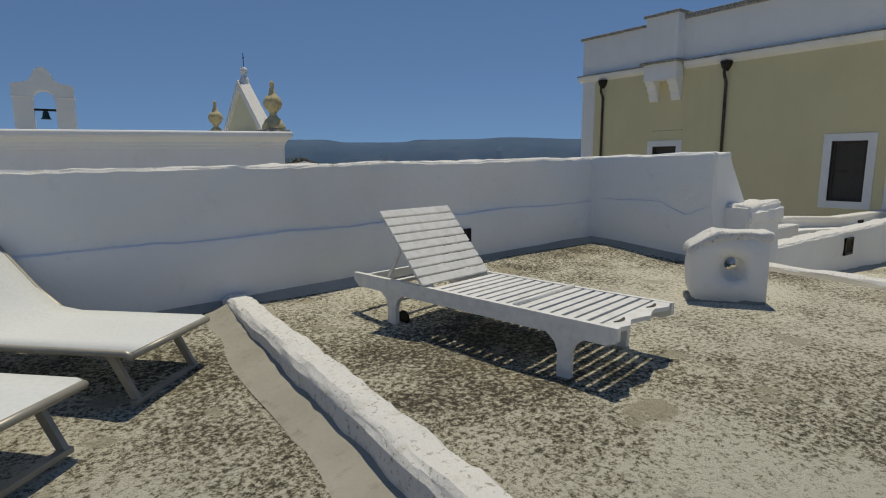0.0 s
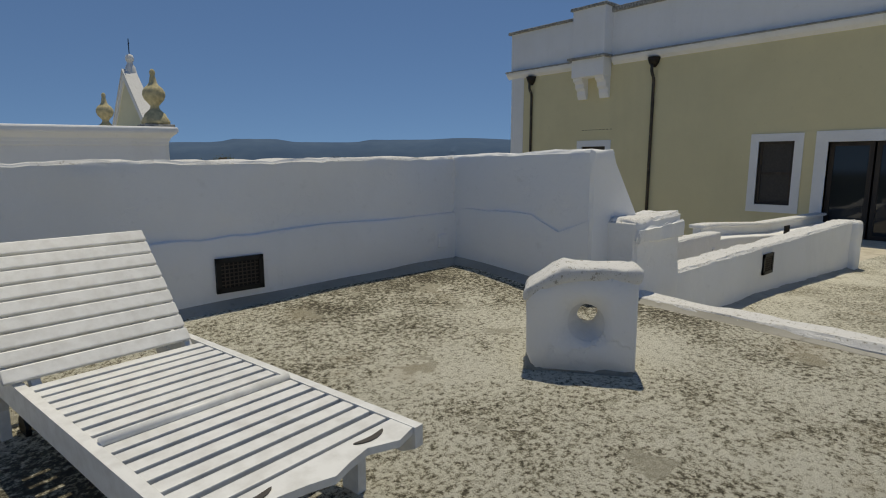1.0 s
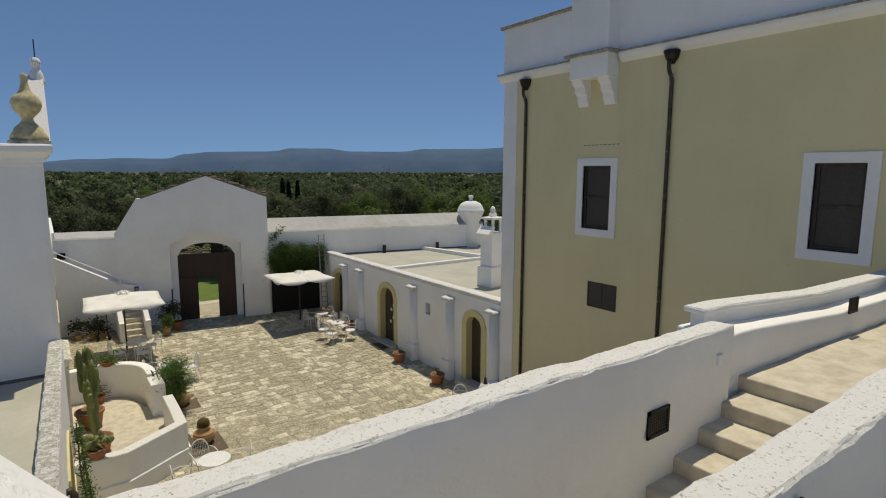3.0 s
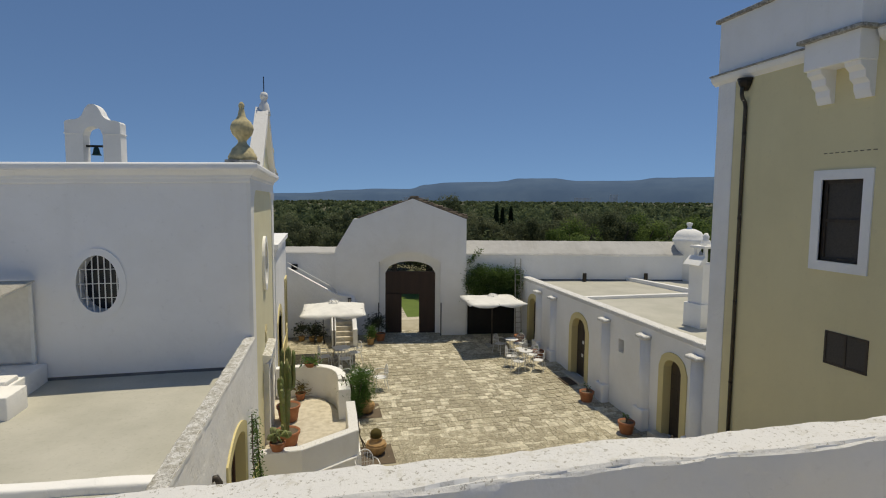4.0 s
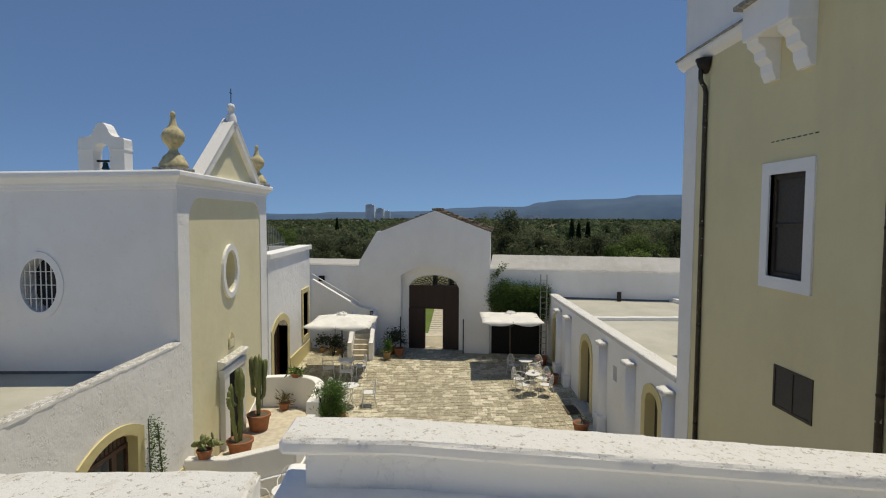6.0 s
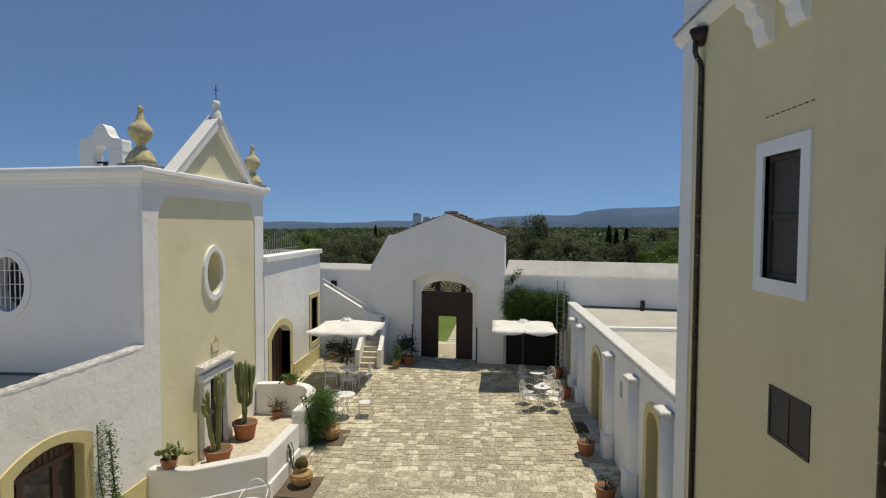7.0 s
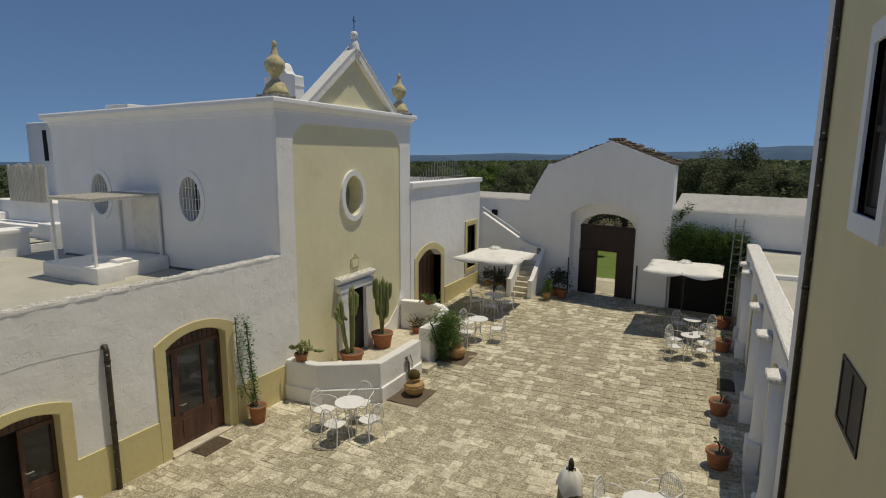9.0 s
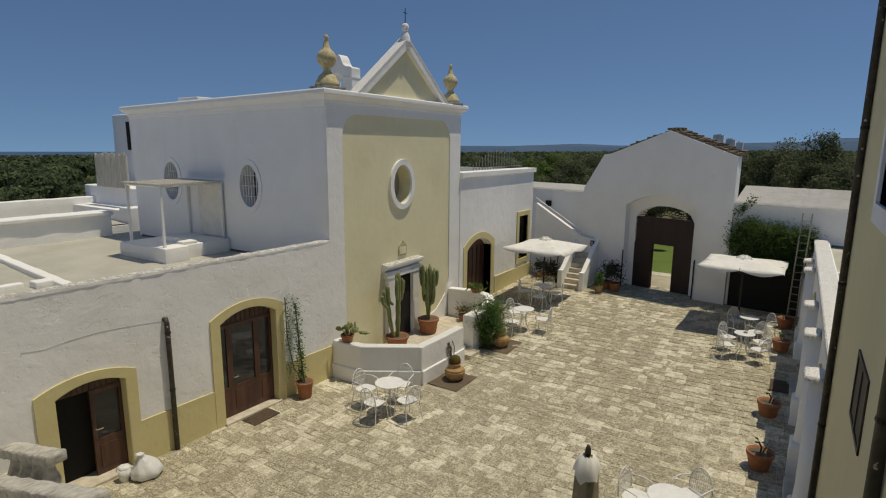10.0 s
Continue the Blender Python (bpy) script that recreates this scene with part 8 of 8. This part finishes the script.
def crown_points(n, rx, rz, seed, k=34):
    """Leaves spread over overlapping clumps, uneven in outline, with gaps."""
    r = np.random.RandomState(seed)
    cen = r.normal(size=(k, 3))
    cen /= np.linalg.norm(cen, axis=1)[:, None]
    cen *= r.uniform(0.30, 0.86, (k, 1))
    cen[:, 2] = np.abs(cen[:, 2]) * 0.95 - 0.3
    size = r.uniform(0.14, 0.30, k) * (34.0 / k) ** 0.33
    pick = r.randint(0, k, n)
    d = r.normal(size=(n, 3))
    d /= np.linalg.norm(d, axis=1)[:, None]
    reach = np.where(r.uniform(size=n) < 0.10, r.uniform(1.0, 1.22, n), r.uniform(0.3, 1.0, n) ** 0.5)
    p = cen[pick] + d * (size[pick] * reach)[:, None]
    return p * np.array([rx, rx, rz]), d + 0.6 * p


def leaf_quads(p, size, r, out):
    """Leaf clumps that face outwards from their bough, unevenly."""
    n = len(p)
    nrm = out / np.linalg.norm(out, axis=1)[:, None] + 0.42 * r.normal(size=(n, 3))
    nrm /= np.linalg.norm(nrm, axis=1)[:, None]
    a = np.cross(nrm, r.normal(size=(n, 3)))
    a /= np.linalg.norm(a, axis=1)[:, None]
    b = np.cross(nrm, a)
    s = (size * r.uniform(0.6, 1.4, n))[:, None]
    return np.stack([p - a * s, p + b * s * 0.6, p + a * s, p - b * s * 0.6], 1).reshape(-1, 3)


def tree(name, x, y, h, rx, n, leaf, mat, lab, seed, tall=False):
    t = thing(name, lab, "tree", pose(x, y, -6.05), "trees behind the wall" if not tall else "cypress row")
    bm = bmesh.new()
    if tall:
        add_tube(bm, [(0, 0, 0), (0, 0, h * 0.8)], 0.12, 8)
    else:
        add_tube(bm, [(0, 0, 0), (0.1, 0.05, h * 0.25), (0, 0.1, h * 0.5)], 0.22, 8, [0.28, 0.2, 0.12])
        for k in range(5):
            a = 1.3 * k + seed
            add_tube(bm, [(0.05, 0.05, h * (0.22 + 0.03 * k)), (rx * 0.35 * math.cos(a), rx * 0.35 * math.sin(a), h * 0.5), (rx * 0.6 * math.cos(a), rx * 0.6 * math.sin(a), h * 0.68)], 0.08, 6, [0.12, 0.08, 0.03])
    part("trunk", bm, BARK, t)
    r = np.random.RandomState(seed)
    if tall:
        z = r.uniform(0.06, 1.0, n)
        rad = rx * np.clip(np.minimum(z * 5, (1.02 - z) * 1.5), 0, 1) ** 0.6 * r.uniform(0.6, 1.0, n)
        a = r.uniform(0, 6.283, n)
        p = np.stack([rad * np.cos(a), rad * np.sin(a), z * h], 1)
        out = np.stack([np.cos(a), np.sin(a), np.full(n, 0.3)], 1)
    else:
        p, out = crown_points(n, rx, h * 0.42, seed)
        p = p + np.array([0, 0, h * 0.60])
    v = leaf_quads(p, leaf, r, out)
    raw_mesh("crown", v.tolist(), [(4 * i, 4 * i + 1, 4 * i + 2, 4 * i + 3) for i in range(n)], mat, parent=t)
    return t


NEAR_TREES = [(8.0, 40.5, 5.8, 2.2), (15.3, 42.2, 8.2, 2.8), (17.3, 42.3, 8.5, 2.8), (16.3, 40.6, 7.4, 2.6), (18.8, 41.4, 7.3, 2.3), (12.7, 44, 7.4, 1.7), (20.6, 42.5, 6.7, 2.2), (22.6, 43, 6.9, 2.3), (24.8, 42, 7.4, 2.7), (24, 36.5, 7.2, 2.4), (27.5, 38, 7.4, 2.6), (4.6, 36, 6.6, 2.3), (1.2, 38, 6.4, 2.6), (-2.5, 35, 6.0, 2.4), (6.2, 42, 7.2, 2.4), (31, 34, 7.2, 2.6), (34, 30, 7.4, 2.8), (29.5, 46, 7.4, 2.8), (36, 41, 7.4, 2.8), (-6.5, 38, 6.2, 2.6), (9.5, 47, 7.4, 2.4), (11.5, 48, 7.3, 2.6), (26.5, 43, 7.4, 3.0), (15.8, 46, 7.8, 2.6), (30.5, 40, 7.2, 2.8), (33, 47, 7.4, 3.0), (3.0, 43, 7.2, 2.8), (-1.0, 46, 7.0, 2.8), (-5.0, 44, 6.8, 2.8), (39, 36, 7.8, 3.0), (-10, 42, 6.6, 2.8), (-14, 37, 6.2, 2.8), (-20, 34, 6.0, 2.8)]
for k, (x, y, h, rx) in enumerate(NEAR_TREES):
    tree("olive_tree" if k % 3 or k < 9 else "garden_tree", x, y, h, rx, 17000, 0.066, OLIVE_NEAR if k % 3 or k < 9 else GREENLEAF, "grey-green olive tree with an uneven crown beyond the wall" if k % 3 or k < 9 else "leafy green tree beyond the boundary wall", 40 + k)
for k, (x, y, h) in enumerate(((24.56, 55, 6.6), (25.3, 55.3, 6.3), (26.15, 55.2, 6.4), (-4.5, 95, 6.6))):
    tree("cypress_tree", x, y, h, 0.48, 1600, 0.13, CYPRESSLEAF, "slim dark cypress standing in the grove", 80 + k, True)

# the groves, thinning out to the horizon
verts = []
for d0, d1, n_tree, n_leaf, leaf in ((32, 70, 165, 1900, 0.17), (70, 150, 520, 520, 0.30), (150, 420, 1500, 110, 0.60), (420, 1300, 1900, 36, 1.6)):
    for k in range(n_tree):
        az = radians(wr.uniform(-84, 56))
        d = math.sqrt(wr.uniform(d0 * d0, d1 * d1))
        x, y = 12 + d * math.sin(az), 4 + d * math.cos(az)
        if y < 32.5 and x > -26:
            continue
        if (6 < x < 16 and y < 52) or (y < 57 and abs(x - 9.3 - 0.305 * (y - 3)) < 2.2):
            continue
        h = wr.uniform(3.6, 6.9) if d < 420 else wr.uniform(4.5, 7.0)
        if x < -20:
            h *= 0.84
        rx = h * wr.uniform(0.42, 0.62)
        p, out = crown_points(n_leaf, rx, h * 0.48, int(wr.randint(0, 60)), 10)
        verts.append(leaf_quads(p + np.array([x, y, plain_z(x) + h * 0.52]), leaf, wr, out))
v = np.concatenate(verts)
n = len(v) // 4
me = bpy.data.meshes.new("olive_grove")
me.vertices.add(len(v))
me.vertices.foreach_set("co", v.astype(np.float32).ravel())
me.loops.add(4 * n)
me.loops.foreach_set("vertex_index", np.arange(4 * n, dtype=np.int32))
me.polygons.add(n)
me.polygons.foreach_set("loop_start", np.arange(0, 4 * n, 4, dtype=np.int32))
me.update(calc_edges=True)
me.materials.append(OLIVE)
tagged(new("olive_grove", me), label="wide grey-green olive groves stretching to the horizon", category="woods", kind="stuff")

wv = thing("wall_vent", "small dark square vent hole in the white wall", "vent", pose(6.03, 29.335, -2.21, 0, 0, -12.1))
# vent hole drawn as a black box, its inner shade in the colour
bm = bmesh.new()
add_box(bm, -0.14, 0.14, -0.04, 0.04, -0.13, 0.13, 0.004)
part("grille", bm, DARK, wv)
lb = thing("wall_lamp", "small black box lamp on the stair wall", "wall lamp")
bm = bmesh.new()
add_box(bm, 8.45, 8.60, 28.27, 28.39, -3.83, -3.60, 0.01)
part("housing", bm, IRON, lb)
bm = bmesh.new()
add_box(bm, 8.475, 8.575, 28.262, 28.272, -3.80, -3.63, 0.003)
part("lens", bm, GREYMETAL, lb)


# ---- courtyard paving, stone by stone ----
bm = bmesh.new()
sheet(bm, steps(5.2, 17.0, 24), steps(4.8, 31.0, 48), lambda x, y: ground_z(x, y) - 0.012, 0.004, 1.0)
floor_yard = structure("floor_courtyard", bm, BED, "worn limestone paving of the courtyard", "paving", smooth=True)


def stone_mesh(w, d, seed):
    rnd = random.Random(seed)
    bm = bmesh.new()
    x0, x1, y0, y1 = -w / 2, w / 2, -d / 2, d / 2
    base = [(x0, y0), (0, y0), (x1, y0), (x1, 0), (x1, y1), (0, y1), (x0, y1), (x0, 0)]
    base = [(x + rnd.uniform(-0.016, 0.016), y + rnd.uniform(-0.016, 0.016)) for x, y in base]
    lo = [bm.verts.new((x, y, -0.05)) for x, y in base]
    mid = [bm.verts.new((x * 0.99, y * 0.99, -0.006)) for x, y in base]
    hi = [bm.verts.new((x - math.copysign(0.009, x), y - math.copysign(0.009, y), rnd.uniform(-0.003, 0.003))) for x, y in base]
    for a, b in ((lo, mid), (mid, hi)):
        for i in range(8):
            bm.faces.new((a[i], a[(i + 1) % 8], b[(i + 1) % 8], b[i]))
    bm.faces.new(hi)
    bmesh.ops.recalc_face_normals(bm, faces=bm.faces[:])
    return bm


rnd = random.Random(11)
stones = []


def lay(x, y, w, d):
    """One stone, kept where the yard is paved."""
    cx, cy = x + w / 2, y + d / 2 + 0.05 * math.sin(x * 1.3 + 0.6 * y) + 0.015 * x
    in_platform = (cx < 8.1 and 15.9 < cy < 18.9) or (cx < 7.95 and 18.0 < cy < 22.1) or (cx < 8.2 and cy > 15.3 + max(0.0, cx - 6.7) * 0.65 and cy < 16.5)
    in_soil = (8.0 < cx < 9.05 and 16.25 < cy < 17.45) or (7.85 < cx < 9.0 and 19.2 < cy < 20.4)
    past_gate = cy > 28.48 - (cx - 8.97) * 0.2146 - 0.05 and not (10.1 < cx < 12.8)
    if not (in_platform or in_soil or past_gate) and cx < 16.5:
        stones.append((cx, cy, w - 0.006, d - 0.005))


edges = [5.55, 6.9, 8.1, 9.6, 10.7, 12.1, 13.2, 14.5, 15.6, 16.62]
for p, (xa, xb) in enumerate(zip(edges, edges[1:])):
    y = 5.0 - rnd.uniform(0.0, 0.3)
    while y < 28.6:
        course = rnd.choice((0.24, 0.27, 0.30, 0.34)) * rnd.uniform(0.94, 1.06)
        x = xa + 0.14 * math.sin(7.0 * y + p)
        end = xb + 0.14 * math.sin(7.0 * y + p + 1)
        while x < end - 0.05:
            pick = rnd.random()
            if pick < 0.86:                      # one stone as deep as the course
                w = min(rnd.choice((0.19, 0.23, 0.26, 0.30, 0.37)) * rnd.uniform(0.93, 1.07), end - x)
                w = end - x if end - x - w < 0.14 else w
                lay(x, y, w, course)
            elif pick < 0.92:                    # two, one behind the other
                w = min(rnd.uniform(0.20, 0.30), end - x)
                w = end - x if end - x - w < 0.14 else w
                k = rnd.uniform(0.40, 0.60)
                lay(x, y, w, course * k)
                lay(x, y + course * k, w, course * (1 - k))
            else:                                # one and a pair
                w = min(rnd.uniform(0.34, 0.50), end - x)
                w = end - x if end - x - w < 0.14 else w
                k, q = rnd.uniform(0.40, 0.60), rnd.uniform(0.36, 0.64)
                lay(x, y, w, course * k)
                lay(x, y + course * k, w * q, course * (1 - k))
                lay(x + w * q, y + course * k, w * (1 - q), course * (1 - k))
            x += w
        y += course
near = [s for s in stones if s[1] < 17.5 and 6.5 < s[0] < 14.5][:300]
near_set = set(near)
shared = {}
for cx, cy, w, d in near:
    key = (round(w * 12), round(d * 20), int(cx * 37 + cy * 11) % 3)
    if key not in shared:
        bms = stone_mesh(w, d, key[0] * 100 + key[1] * 7 + key[2])
        me = bpy.data.meshes.new("paving_stone")
        bms.to_mesh(me)
        bms.free()
        me.materials.append(PAVING)
        shared[key] = (me, w, d)
    me, w0, d0 = shared[key]
    ob = new("paving_stone", me)
    ob.parent = floor_yard
    ob.matrix_basis = Matrix.LocRotScale((cx, cy, ground_z(cx, cy) + rnd.uniform(-0.002, 0.002)), Euler((radians(rnd.uniform(-0.25, 0.25)), radians(rnd.uniform(-0.25, 0.25)), radians(rnd.uniform(-1.5, 1.5)))), (w / w0, d / d0, 1))
verts, faces = [], []
for i, (cx, cy, w, d) in enumerate(stones):
    if (cx, cy, w, d) in near_set:
        continue
    b = len(verts)
    z = ground_z(cx, cy) + rnd.uniform(-0.002, 0.002)
    rot = radians(rnd.uniform(-1.5, 1.5))
    cs, sn = math.cos(rot), math.sin(rot)
    jit = [(sx * w / 2 + rnd.uniform(-0.016, 0.016), sy * d / 2 + rnd.uniform(-0.016, 0.016)) for sx, sy in ((-1, -1), (1, -1), (1, 1), (-1, 1))]
    for inset, dz in ((0.0, -0.05), (0.0, -0.006), (0.009, 0.0)):
        for jx, jy in jit:
            px, py = jx - math.copysign(inset, jx), jy - math.copysign(inset, jy)
            verts.append((cx + px * cs - py * sn, cy + px * sn + py * cs, z + dz))
    for r0 in (0, 4):
        for k in range(4):
            faces.append((b + r0 + k, b + r0 + (k + 1) % 4, b + r0 + 4 + (k + 1) % 4, b + r0 + 4 + k))
    faces.append((b + 8, b + 9, b + 10, b + 11))
rest = raw_mesh("paving_stones", verts, faces, PAVING, parent=floor_yard)
tagged(rest, kind="stuff")
